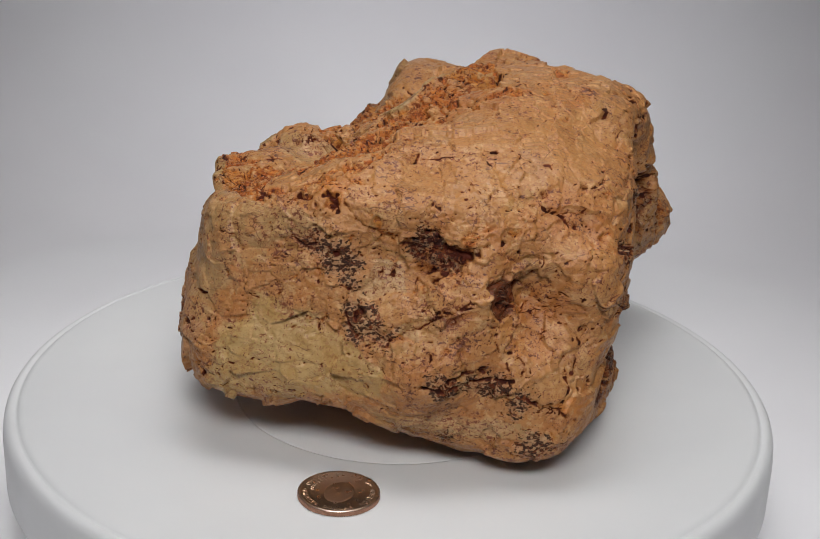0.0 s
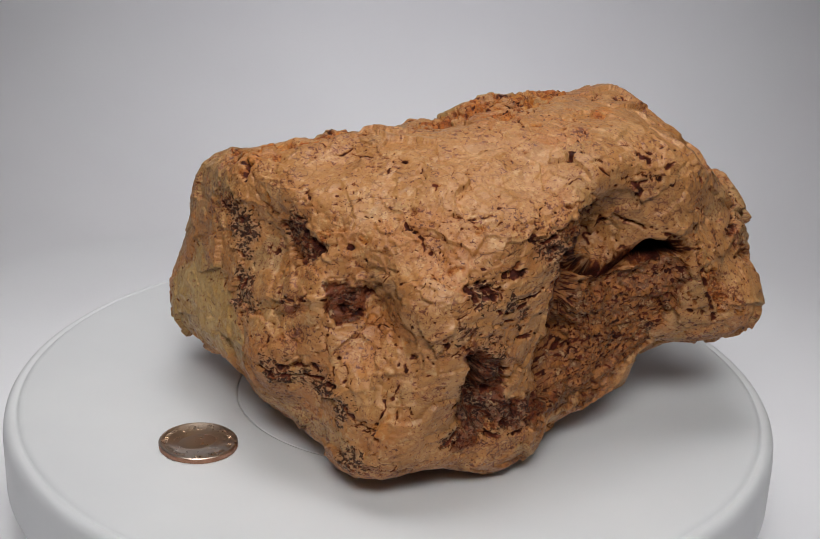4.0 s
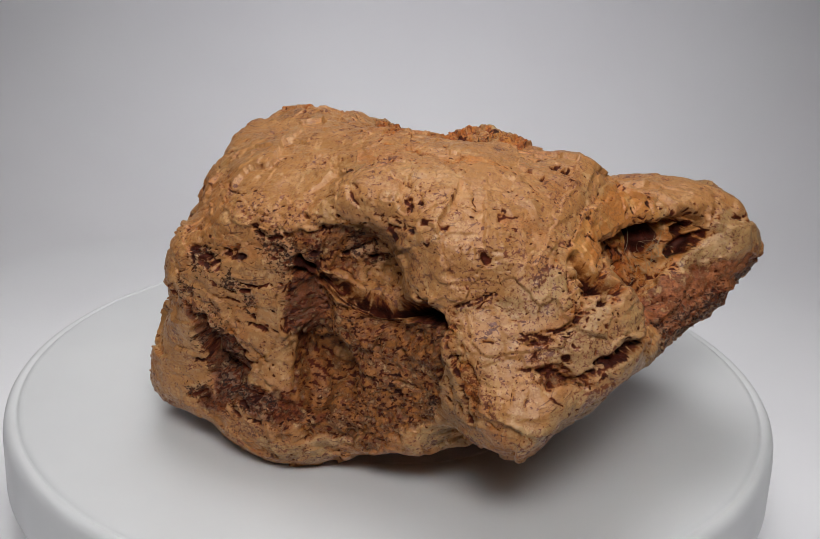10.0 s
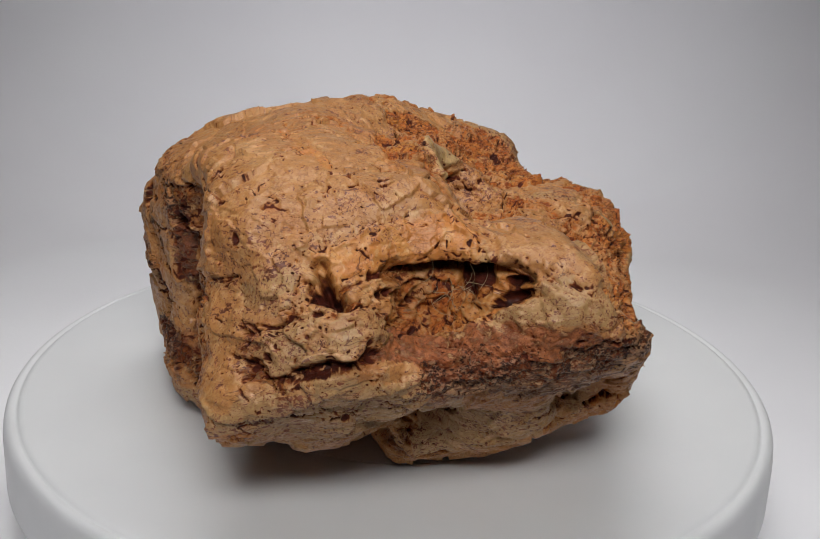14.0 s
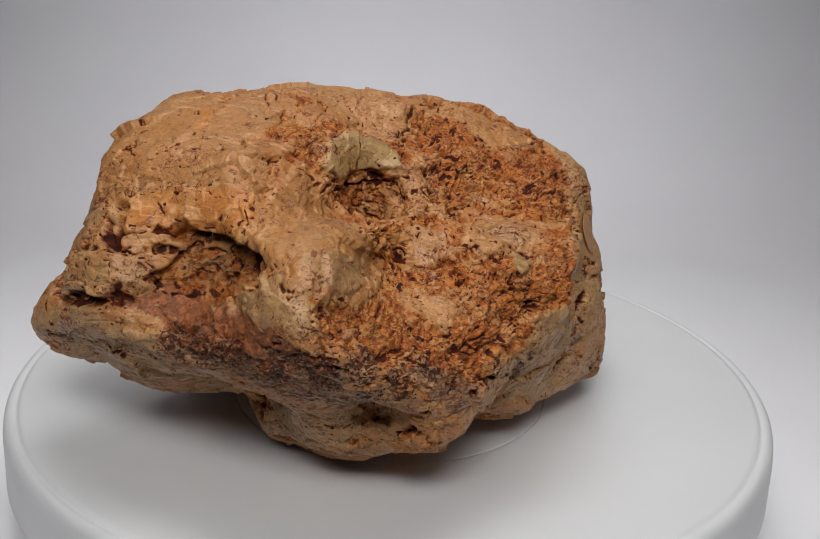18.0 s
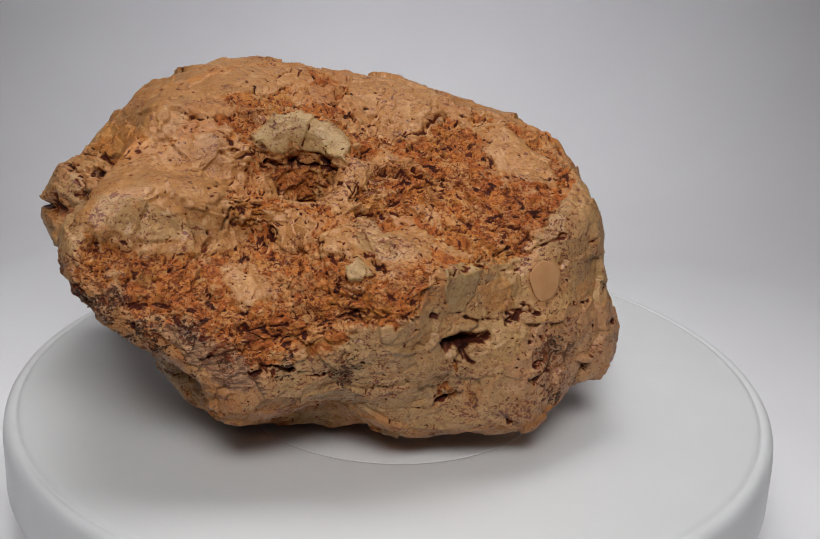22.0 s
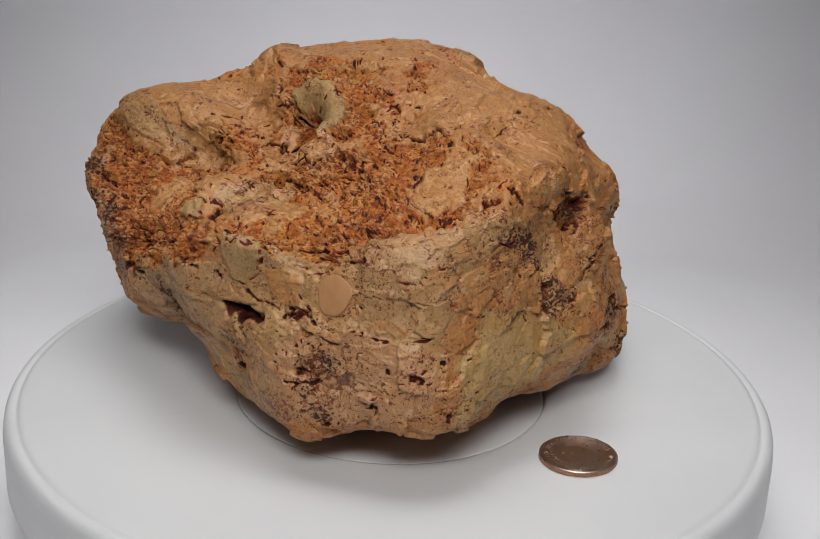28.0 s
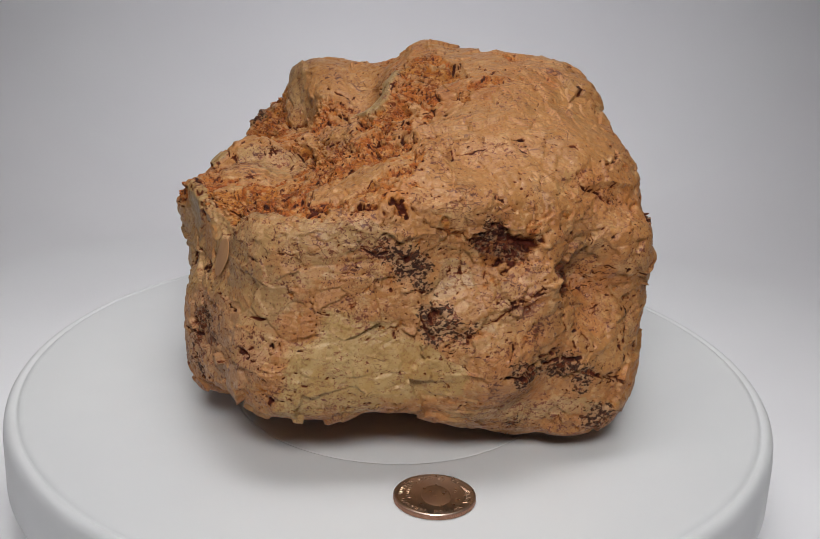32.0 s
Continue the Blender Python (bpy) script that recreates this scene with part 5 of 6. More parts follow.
def patched(cloud, nor, zone, fray):
    """Lays the patches into the zones; the height that they add, the shade painted into the caves, and the crack along
    the steep edges.
    """
    high, dark, crack = (np.zeros(len(nor)) for _ in range(3))
    stones = [k for k in zone if k != "dark"]
    for kind, rise, edge, ring in PATCHES:
        middle = ring.mean(0)
        axes = np.linalg.svd(ring - middle)[2]
        n = axes[2] if axes[2] @ (middle - HEART) > 0 else -axes[2]
        more = 5 + 0.12 * np.linalg.norm(ring - middle, axis=1).max()
        near = cloud.box(ring.min(0) - more, ring.max(0) + more)
        near = near[nor[near] @ n > 0.05]
        far_in = inside_ring((cloud.p[near] - middle) @ axes[:2].T, (ring - middle) @ axes[:2].T)
        m = step(far_in + 1.1 * fray[near], -edge, edge)
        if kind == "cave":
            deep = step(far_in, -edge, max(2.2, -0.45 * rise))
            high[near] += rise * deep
            # the shade inside a cave is put into the colour
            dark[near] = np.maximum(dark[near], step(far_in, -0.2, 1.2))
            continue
        high[near] += (0.5 if rise > 0 else 0.8) * rise * step(far_in, -0.5 - edge, 0.5 + edge)
        if kind == "rust":
            m = m * step(0.46 + 1.1 * fray[near], 0.20, 0.60)
        for other in stones:
            if other != kind:
                zone[other][near] *= 1 - 0.85 * m
        zone[kind][near] = np.maximum(zone[kind][near], 0.9 * m)
        if abs(rise) > 0.7:
            out = -far_in if rise > 0 else far_in
            crack[near] = np.maximum(crack[near], step(out, -0.4, 0.1) * (1 - step(out, 0.2, 0.8)))
    return high, dark, crack


patch("rust", -0.8, 0.5, (-54.5, -28.5, 75.2), (-59.7, 26.9, 67.7), (-51.9, 26.3, 72.5), (-43.7, 40.3, 70.4), (-25.1, 35.0, 75.6), (-15.1, 42.5, 79.9), (-2.9, 57.8, 82.7), (8.5, 23.2, 97.2), (20.0, 28.6, 97.3), (18.0, 9.2, 95.9), (4.7, 10.9, 91.1), (-0.4, -2.9, 89.7), (-7.0, -30.9, 92.3), (-6.9, -43.1, 88.6), (-17.5, -44.0, 86.6), (-26.4, -44.8, 83.0), (-36.8, -39.1, 81.1), (-44.8, -37.2, 78.1))
patch("olive", 0, 2.5, (-53.2, -48.2, 28.6), (-51.1, -46.2, 43.4), (-37.6, -50.7, 48.2), (-24.5, -55.1, 45.9), (-13.1, -58.1, 44.9), (-3.1, -63.2, 38.1), (-1.3, -62.8, 26.9), (-24.1, -55.9, 26.8), (-42.3, -51.9, 24.1))
patch("pale", 0.3, 0.5, (-5.5, -50.0, 66.9), (0.7, -50.2, 65.8), (4.2, -58.1, 54.6), (7.3, -63.5, 47.2), (1.0, -61.4, 47.6), (-4.6, -54.6, 57.4), (-6.6, -51.7, 62.6))
patch("tan", 1.6, 0.5, (11.1, -59.2, 57.3), (19.6, -58.3, 66.5), (27.2, -58.7, 64.8), (29.0, -59.1, 60.2), (24.8, -62.4, 58.1), (13.1, -62.4, 52.2))
patch("brown", -0.9, 0.5, (2.1, -51.5, 73.0), (8.3, -53.8, 77.5), (16.0, -54.8, 73.7), (25.1, -55.4, 73.0), (23.8, -56.8, 70.2), (11.9, -55.4, 65.5), (5.6, -52.6, 63.9))
patch("tan", 1.6, 0.5, (28.7, -61.0, 52.9), (42.7, -48.4, 51.6), (52.1, -53.2, 47.9), (54.3, -56.3, 41.0), (52.0, -61.0, 29.7), (44.6, -63.0, 26.7), (33.8, -62.4, 30.4), (33.2, -61.2, 40.0))
patch("tan", 0.5, 1.5, (-3.8, -30.6, 92.6), (15.2, 4.3, 92.9), (31.6, -2.8, 98.7), (52.5, 2.4, 98.5), (65.0, -3.3, 91.7), (65.2, -21.2, 86.0), (46.1, -37.6, 87.2), (25.4, -45.8, 85.4), (10.0, -42.9, 86.5), (0.2, -38.1, 89.0))
patch("pale", 0.6, 0.5, (-8.0, -57.7, 20.5), (14.0, -60.3, 21.9), (38.9, -63.4, 21.1), (43.7, -63.6, 16.7), (29.9, -61.1, 13.4), (7.7, -57.4, 15.5))
patch("pale", 0.4, 1, (-53.2, -35.7, 72.9), (-41.0, -40.4, 77.9), (-26.0, -47.2, 79.8), (-21.0, -49.8, 75.5), (-32.0, -47.8, 70.7), (-47.2, -41.7, 68.9))
patch("tan", 1, 0.5, (43.1, -51.1, 69.4), (53.4, -48.3, 72.3), (64.3, -44.9, 68.5), (66.7, -45.9, 54.3), (54.7, -52.6, 54.5), (41.0, -47.4, 52.8), (36.1, -48.3, 57.8))
patch("brown", -1.6, 0.5, (73.4, -9.6, 65.5), (72.3, 6.5, 60.9), (75.7, 20.6, 58.3), (86.2, 34.9, 61.9), (87.1, 38.8, 53.4), (79.8, 33.9, 39.4), (74.1, 22.1, 28.8), (70.7, 8.5, 22.8), (71.0, -9.3, 24.5), (68.3, -11.7, 30.5), (70.1, -11.9, 48.3), (72.6, -10.5, 58.9))
# dark red strip of the recess, partly shade put into its colour
patch("red", -1.2, 1.5, (73.6, -10.7, 68.1), (73.3, -2.1, 66.6), (73.2, -2.3, 57.8), (69.5, -3.1, 48.2), (63.3, -6.0, 37.5), (71.3, -13.6, 52.3), (72.7, -11.5, 60.7))
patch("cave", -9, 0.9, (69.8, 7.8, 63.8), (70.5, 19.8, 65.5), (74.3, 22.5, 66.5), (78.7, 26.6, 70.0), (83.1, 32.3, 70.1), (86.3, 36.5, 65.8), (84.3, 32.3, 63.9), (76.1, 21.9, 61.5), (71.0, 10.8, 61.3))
patch("red", -3, 1.2, (68.2, -41.6, 49.4), (70.0, -33.4, 47.1), (69.2, -26.1, 38.9), (67.0, -26.3, 29.7), (63.8, -33.0, 27.7), (63.8, -39.8, 34.1))
patch("tan", 1.2, 0.5, (56.1, -52.9, 55.9), (67.3, -42.3, 63.5), (71.9, -23.9, 70.3), (73.8, -11.1, 73.0), (72.6, -12.3, 60.8), (71.8, -14.9, 56.1), (69.9, -33.6, 53.6), (67.9, -42.4, 55.8))
patch("brown", -1.5, 0.5, (73.0, -12.7, 80.0), (72.5, 3.1, 84.6), (66.7, 17.3, 77.4), (72.4, 22.5, 69.8), (67.8, 17.8, 64.7), (73.9, -6.1, 71.5))
patch("ochre", 0.3, 1, (64.1, 20.6, 99.1), (53.0, 49.1, 98.5), (72.1, 39.7, 94.7), (73.4, 30.8, 95.4))
patch("tan", 0.8, 1, (50.4, -36.7, 86.1), (33.2, -27.3, 93.4), (46.0, -3.4, 97.7), (56.4, 4.4, 98.6), (69.4, 1.0, 92.4), (66.2, -10.4, 88.2), (70.9, -19.1, 81.7), (63.0, -31.3, 83.6))
patch("warm", 0.8, 0.5, (33.3, -59.6, 44.1), (48.5, -51.4, 67.0), (57.4, -47.5, 71.4), (50.2, -51.9, 50.0), (52.6, -56.1, 41.9), (42.0, -61.3, 34.9))
patch("tan", 1.3, 0.5, (61.5, 1.8, 95.9), (72.9, 4.2, 88.5), (71.1, 22.1, 74.3), (81.3, 29.9, 73.7), (81.7, 30.4, 81.8), (75.5, 19.8, 87.3), (66.7, 7.2, 96.9))
patch("pale", 0.6, 0.5, (70.6, -20.7, 14.1), (66.3, 2.5, 15.1), (68.0, 8.7, 15.4), (65.4, -0.3, 11.5), (61.4, 1.3, 5.1), (68.9, -14.3, 7.5), (69.3, -22.4, 10.4))
patch("red", -2, 0.5, (27.8, -59.0, 63.3), (36.5, -51.2, 63.9), (36.6, -48.6, 59.5), (33.6, -53.3, 53.1), (31.1, -58.6, 51.4), (28.1, -60.8, 57.1))
patch("tan", 1, 0.5, (59.3, -54.2, 41.2), (67.6, -43.7, 52.8), (63.8, -39.8, 34.1), (62.5, -40.5, 20.1), (59.8, -47.4, 13.4), (54.6, -58.2, 13.1), (59.0, -55.5, 28.1))
patch("tan", 1, 0.5, (72.2, -15.3, 59.5), (66.2, -8.7, 42.8), (68.3, -11.7, 30.5), (68.3, -17.1, 35.2), (70.4, -23.7, 45.5), (71.1, -21.1, 53.5))
patch("pale", 1.5, 0.5, (76.9, 76.5, 66.7), (37.6, 86.5, 62.1), (67.3, 86.2, 66.5), (73.2, 84.3, 62.6), (79.5, 78.5, 60.2), (82.6, 73.3, 61.2))
patch("brick", -0.4, 0.5, (37.3, 88.1, 62.1), (25.0, 100.3, 66.4), (16.2, 110.5, 65.5), (19.5, 106.5, 57.9), (32.4, 100.5, 57.6), (42.4, 94.3, 53.0), (66.8, 87.2, 64.7))
patch("tan", 0.8, 0.5, (94.8, 58.1, 48.5), (88.9, 60.1, 58.4), (87.6, 71.9, 52.4), (86.8, 73.0, 46.7), (95.0, 65.7, 39.1), (96.0, 58.2, 36.6))
patch("brown", -1.5, 0.5, (89.8, 58.7, 57.2), (85.6, 69.9, 59.2), (83.8, 76.2, 52.6), (89.3, 69.0, 53.0))
patch("rust", -0.3, 0.5, (86.1, 38.4, 67.8), (89.9, 44.5, 60.7), (92.5, 50.9, 49.9), (96.6, 56.5, 40.7), (92.3, 48.6, 43.2), (89.0, 42.0, 53.9))
patch("red", -3, 1.2, (68.4, -40.8, 47.5), (69.6, -34.5, 45.2), (65.4, -32.1, 33.4), (65.0, -32.3, 21.1), (62.5, -38.9, 24.6))
patch("pale", 0.6, 0.5, (73.6, 25.5, 21.2), (77.5, 38.5, 31.9), (92.3, 50.3, 37.3), (64.2, 35.7, 16.6))
patch("pale", 0.6, 0.5, (69.5, -22.1, 10.5), (66.0, -2.4, 11.3), (63.3, -0.2, 6.6), (63.4, -5.7, 3.4), (69.1, -17.4, 7.4))
patch("tan", 1, 0.7, (73.0, 6.6, 89.3), (67.7, 12.1, 80.0), (67.3, 20.0, 67.8), (85.3, 36.8, 68.9), (82.6, 43.2, 79.0), (76.7, 53.9, 85.0), (70.3, 49.1, 92.9), (72.2, 34.7, 95.5), (79.3, 26.9, 90.1))
patch("pale", 0.8, 1, (85.5, 41.0, 69.3), (82.6, 43.2, 79.0), (77.5, 54.0, 83.8), (70.7, 67.1, 80.5), (76.4, 70.5, 72.3), (85.3, 59.6, 64.5), (88.1, 48.6, 63.3))
patch("ochre", 1.2, 0.5, (56.4, 69.9, 85.3), (43.9, 68.5, 91.0), (26.9, 71.4, 91.0), (25.6, 80.4, 87.3), (27.8, 85.1, 83.2), (41.2, 74.5, 81.6), (51.8, 73.3, 82.3))
patch("ochre", 0.2, 1.2, (72.2, 36.5, 95.2), (57.3, 31.6, 99.8), (43.9, 38.3, 100.4), (43.2, 50.6, 99.2), (57.6, 49.7, 97.4), (68.7, 41.0, 95.8))
patch("rust", -3, 0.5, (38.2, 72.3, 67.7), (28.8, 83.1, 71.2), (26.1, 90.7, 69.2), (32.7, 87.5, 65.2), (39.7, 78.6, 62.4))
patch("cave", -3, 0.8, (25.2, 88.3, 72.9), (22.7, 92.3, 75.9), (20.8, 96.7, 75.3), (24.1, 92.1, 71.5))
patch("cave", -4, 0.8, (73.1, 72.9, 74.2), (67.5, 70.0, 80.7), (64.3, 76.9, 77.7), (65.5, 80.3, 74.7), (70.3, 77.6, 73.6))
patch("pale", 1.8, 0.5, (87.2, 62.1, 60.7), (78.0, 74.3, 67.1), (61.8, 82.5, 73.0), (51.8, 80.2, 69.4), (49.7, 82.4, 63.5), (66.5, 88.0, 62.9), (77.1, 81.8, 59.2), (83.1, 76.5, 55.2), (85.0, 72.3, 57.9), (87.1, 64.2, 60.0))
patch("pale", 1, 0.5, (27.0, 93.6, 67.3), (21.0, 96.9, 74.6), (13.0, 102.0, 82.0), (8.3, 109.5, 77.2), (12.2, 112.1, 69.8), (21.9, 102.1, 69.0))
patch("brick", -0.4, 0.5, (41.1, 92.1, 58.4), (33.8, 88.5, 64.3), (24.2, 98.3, 68.3), (11.0, 113.0, 68.3), (-1.0, 114.3, 64.0), (-2.2, 110.5, 56.7), (10.7, 106.6, 55.0), (40.2, 95.3, 56.2))
patch("tan", 0.8, 1, (86.0, 41.6, 68.3), (81.6, 50.7, 73.3), (86.7, 63.5, 61.1), (90.3, 68.2, 51.8), (87.0, 72.9, 46.7), (95.3, 65.9, 40.2), (96.6, 57.7, 43.6))
patch("pale", 0.8, 0.5, (90.3, 68.5, 38.9), (76.7, 77.8, 45.2), (51.2, 87.2, 45.6), (38.2, 93.9, 48.9), (18.2, 72.1, 29.1), (53.9, 70.2, 30.0), (70.2, 66.8, 30.8))
patch("tan", 0.3, 0.5, (33.1, 53.1, 14.9), (22.4, 59.6, 20.9), (14.6, 73.2, 25.0), (5.9, 81.7, 25.7), (10.8, 70.2, 15.8), (28.7, 55.6, 9.5))
patch("rust", -0.8, 0.5, (5.6, -7.2, 91.5), (-30.5, -16.5, 83.3), (-45.0, -8.4, 76.2), (-48.4, 5.7, 72.0), (-55.3, 22.4, 71.3), (-52.5, 37.2, 69.2), (-26.6, 51.3, 72.9), (-37.4, 28.2, 72.7), (19.3, 51.0, 95.8), (29.8, 40.2, 99.7))
patch("tan", 0.6, 1, (68.4, 4.9, 74.1), (77.2, 38.3, 92.4), (72.1, 49.6, 91.6), (74.8, 61.6, 81.2), (80.5, 55.8, 74.8), (84.2, 42.6, 71.3), (66.1, 9.8, 65.3))
patch("ochre", 1.2, 0.5, (68.6, 72.4, 78.2), (67.1, 65.8, 84.2), (49.5, 67.2, 90.0), (33.3, 74.2, 90.1), (26.0, 77.0, 88.4), (29.7, 83.6, 83.2), (37.3, 77.4, 79.0), (48.9, 75.3, 79.3), (60.5, 74.2, 80.8), (65.9, 75.5, 78.0))
patch("rust", -1.2, 0.9, (-0.7, 70.4, 83.3), (12.5, 51.1, 86.3), (-7.0, 25.8, 85.9), (1.7, -1.3, 89.2), (-1.7, -21.6, 94.0), (-15.1, -34.7, 90.1), (-33.5, -38.1, 82.9), (-51.3, -23.2, 77.1), (-57.8, -16.9, 68.4), (-57.4, 2.7, 62.1), (-58.4, 27.7, 70.0), (-57.5, 41.2, 64.3), (-57.8, 46.5, 59.7), (-50.2, 55.8, 54.1), (-35.7, 79.5, 49.9), (-23.6, 98.4, 54.5), (-14.8, 107.2, 61.2), (-3.8, 113.6, 66.2), (2.3, 111.2, 74.4), (-1.9, 103.7, 76.2), (-7.9, 85.1, 70.6), (-4.4, 65.8, 70.2), (-5.7, 64.8, 79.8))
patch("tan", 2.6, 0.8, (23.5, 89.5, 81.4), (23.1, 63.8, 92.1), (20.2, 56.9, 93.1), (10.5, 45.6, 87.2), (5.1, 58.8, 81.0), (-3.7, 68.5, 79.4), (-7.4, 59.5, 69.9), (-9.9, 79.4, 68.7), (-6.7, 95.8, 72.1), (0.7, 106.9, 77.4), (7.3, 108.4, 78.8), (20.1, 96.7, 77.1))
patch("pale", 0.5, 0.5, (30.4, 86.2, 67.0), (17.6, 100.8, 77.5), (1.7, 108.7, 76.6), (-0.8, 113.1, 69.9), (5.8, 114.2, 69.7), (21.2, 103.3, 69.1))
patch("pale", 0.4, 1.5, (9.2, 100.9, 84.4), (0.4, 90.2, 84.2), (-4.6, 71.8, 71.3), (-6.6, 88.6, 72.1), (2.1, 106.9, 78.7))
patch("rust", -3.5, 0.5, (54.0, 82.2, 68.0), (47.5, 76.8, 72.2), (28.3, 83.7, 72.6), (25.1, 89.0, 71.9), (40.1, 76.7, 63.0), (48.7, 81.9, 63.3))
patch("pale", 1.5, 0.5, (84.4, 70.8, 60.5), (83.4, 66.5, 65.1), (68.3, 80.5, 73.0), (56.9, 82.3, 71.0), (52.9, 81.7, 67.8), (59.3, 86.5, 65.0), (70.5, 86.7, 61.7), (80.2, 78.8, 57.8))
patch("tan", 1.3, 0.5, (-1.1, 26.6, 87.1), (-10.6, 18.6, 86.1), (-17.1, 22.7, 81.1), (-6.2, 30.8, 80.7))
patch("tan", 1.2, 0.5, (-10.5, 55.3, 73.4), (-18.1, 46.9, 76.8), (-21.2, 50.2, 73.4), (-16.9, 53.8, 69.8))
patch("tan", 1.4, 0.5, (-29.0, 43.3, 75.8), (-38.5, 17.2, 73.1), (-46.4, 20.2, 72.8), (-43.7, 37.5, 70.8), (-34.7, 54.7, 70.8), (-27.2, 50.4, 73.6))
patch("brick", -0.5, 0.5, (44.8, 88.4, 58.7), (39.7, 83.9, 61.4), (30.6, 89.8, 65.9), (21.5, 105.1, 67.1), (21.3, 106.0, 58.5), (35.8, 95.4, 49.8), (44.4, 93.2, 53.1))
patch("mauve", -0.4, 0.5, (21.3, 106.0, 58.5), (7.6, 112.5, 62.0), (-5.9, 113.4, 62.9), (-10.2, 110.9, 57.4), (-0.9, 103.4, 48.7), (15.9, 100.9, 50.1))
patch("mauve", -0.2, 0.5, (44.5, 92.9, 51.3), (21.4, 104.8, 56.3), (-0.9, 103.4, 48.7), (-13.6, 100.8, 46.3), (-14.8, 79.9, 32.3), (7.4, 93.6, 40.4), (30.2, 93.0, 45.7), (45.1, 86.3, 43.4))
patch("pale", 0.8, 0.5, (29.2, 57.2, 17.7), (14.7, 83.4, 33.3), (-7.4, 79.5, 28.7), (-1.7, 81.2, 22.7), (14.9, 63.8, 11.1), (26.9, 56.6, 9.3))
patch("pale", 0.5, 0.5, (96.0, 63.0, 37.3), (96.5, 60.7, 44.7), (83.9, 76.1, 51.7), (64.7, 89.3, 55.2), (44.4, 93.2, 53.1), (46.3, 89.1, 46.3), (66.0, 80.8, 43.3), (82.2, 71.6, 39.9))
patch("tan", 0.6, 1, (65.6, 52.8, 93.6), (51.6, 45.3, 99.3), (33.3, 52.4, 99.3), (25.5, 60.8, 96.4), (26.3, 73.0, 89.9), (46.7, 67.8, 90.3), (61.2, 66.9, 86.4))
patch("tan", 1.4, 0.5, (-10.2, 53.9, 76.2), (-13.9, 46.6, 78.4), (-21.1, 45.8, 76.8), (-24.8, 52.6, 71.7), (-17.3, 55.2, 68.8), (-11.5, 55.5, 70.6))
patch("tan", 1.4, 0.5, (-28.2, 52.2, 72.4), (-26.0, 39.8, 76.3), (-29.7, 16.1, 73.9), (-39.5, 16.5, 73.1), (-44.9, 34.5, 71.6), (-41.9, 48.2, 71.7))
patch("tan", 1, 0.5, (-21.6, 39.1, 78.3), (-15.7, 36.8, 81.0), (-17.3, 28.7, 80.9), (-20.4, 27.3, 78.0))
patch("tan", 1, 0.5, (-18.6, 77.6, 64.9), (-15.8, 69.7, 66.4), (-28.0, 65.9, 63.8), (-33.5, 68.0, 61.2), (-27.9, 74.9, 60.4))
patch("tan", 1, 0.5, (0.2, 26.8, 87.9), (-11.2, 15.7, 86.0), (-17.3, 28.7, 80.9), (-6.4, 29.8, 81.9))
patch("pale", 0, 0.8, (-36.0, 82.3, 41.9), (-47.2, 61.3, 46.6), (-58.4, 47.0, 56.8), (-59.6, 32.0, 55.9), (-58.6, 22.7, 61.3), (-58.6, 26.0, 69.6), (-59.6, 16.9, 66.0), (-57.0, 5.2, 65.7), (-56.8, -6.0, 64.6), (-58.5, -22.9, 68.9), (-55.6, -34.4, 70.1), (-53.5, -43.6, 46.6), (-60.7, -42.2, 29.1), (-63.9, -32.1, 24.8), (-67.7, -11.0, 23.8), (-67.7, 1.6, 17.4), (-51.4, 29.0, 14.7), (-47.1, 44.1, 25.4), (-34.6, 80.8, 30.1))
patch("chert", 1.4, 0.5, (12.9, 45.6, 92.0), (13.3, 37.8, 97.8), (8.1, 25.7, 97.3), (-1.3, 19.6, 91.2), (-5.9, 25.6, 86.4), (6.9, 32.7, 86.7), (10.6, 43.8, 87.9))
patch("tan", 1.8, 0.5, (4.2, 6.3, 88.7), (14.0, -3.2, 92.2), (3.3, -17.2, 94.6), (-3.8, -13.4, 91.9), (-2.3, -5.5, 90.3), (-1.8, 4.6, 89.2))
patch("tan", 1.2, 0.5, (-34.0, 47.9, 74.6), (-28.9, 34.2, 73.3), (-34.8, 19.7, 72.8), (-50.3, 25.4, 72.7), (-46.0, 44.3, 69.2), (-42.2, 49.6, 71.4))
patch("tan", 1, 0.5, (-9.6, 55.7, 76.2), (-13.9, 48.3, 77.1), (-29.2, 51.5, 73.1), (-17.0, 55.3, 68.7))
patch("tan", 1.2, 0.5, (7.4, 45.7, 81.5), (6.9, 32.7, 78.1), (-13.3, 24.1, 83.8), (-17.5, 31.6, 80.7), (-7.8, 45.5, 79.0))
patch("tan", 1, 0.5, (-9.7, -22.6, 91.5), (-7.6, -31.0, 92.1), (-16.9, -32.3, 90.0), (-17.8, -22.8, 89.2))
patch("chert", 1, 0.5, (-58.6, 29.0, 69.8), (-57.8, 16.5, 70.1), (-58.9, 15.0, 60.7), (-58.9, 19.4, 54.5), (-58.5, 27.2, 56.7))
patch("chert", 0.8, 0.5, (-43.1, 51.3, 70.3), (-42.5, 45.1, 71.2), (-47.7, 44.7, 68.3), (-46.7, 50.6, 67.6))
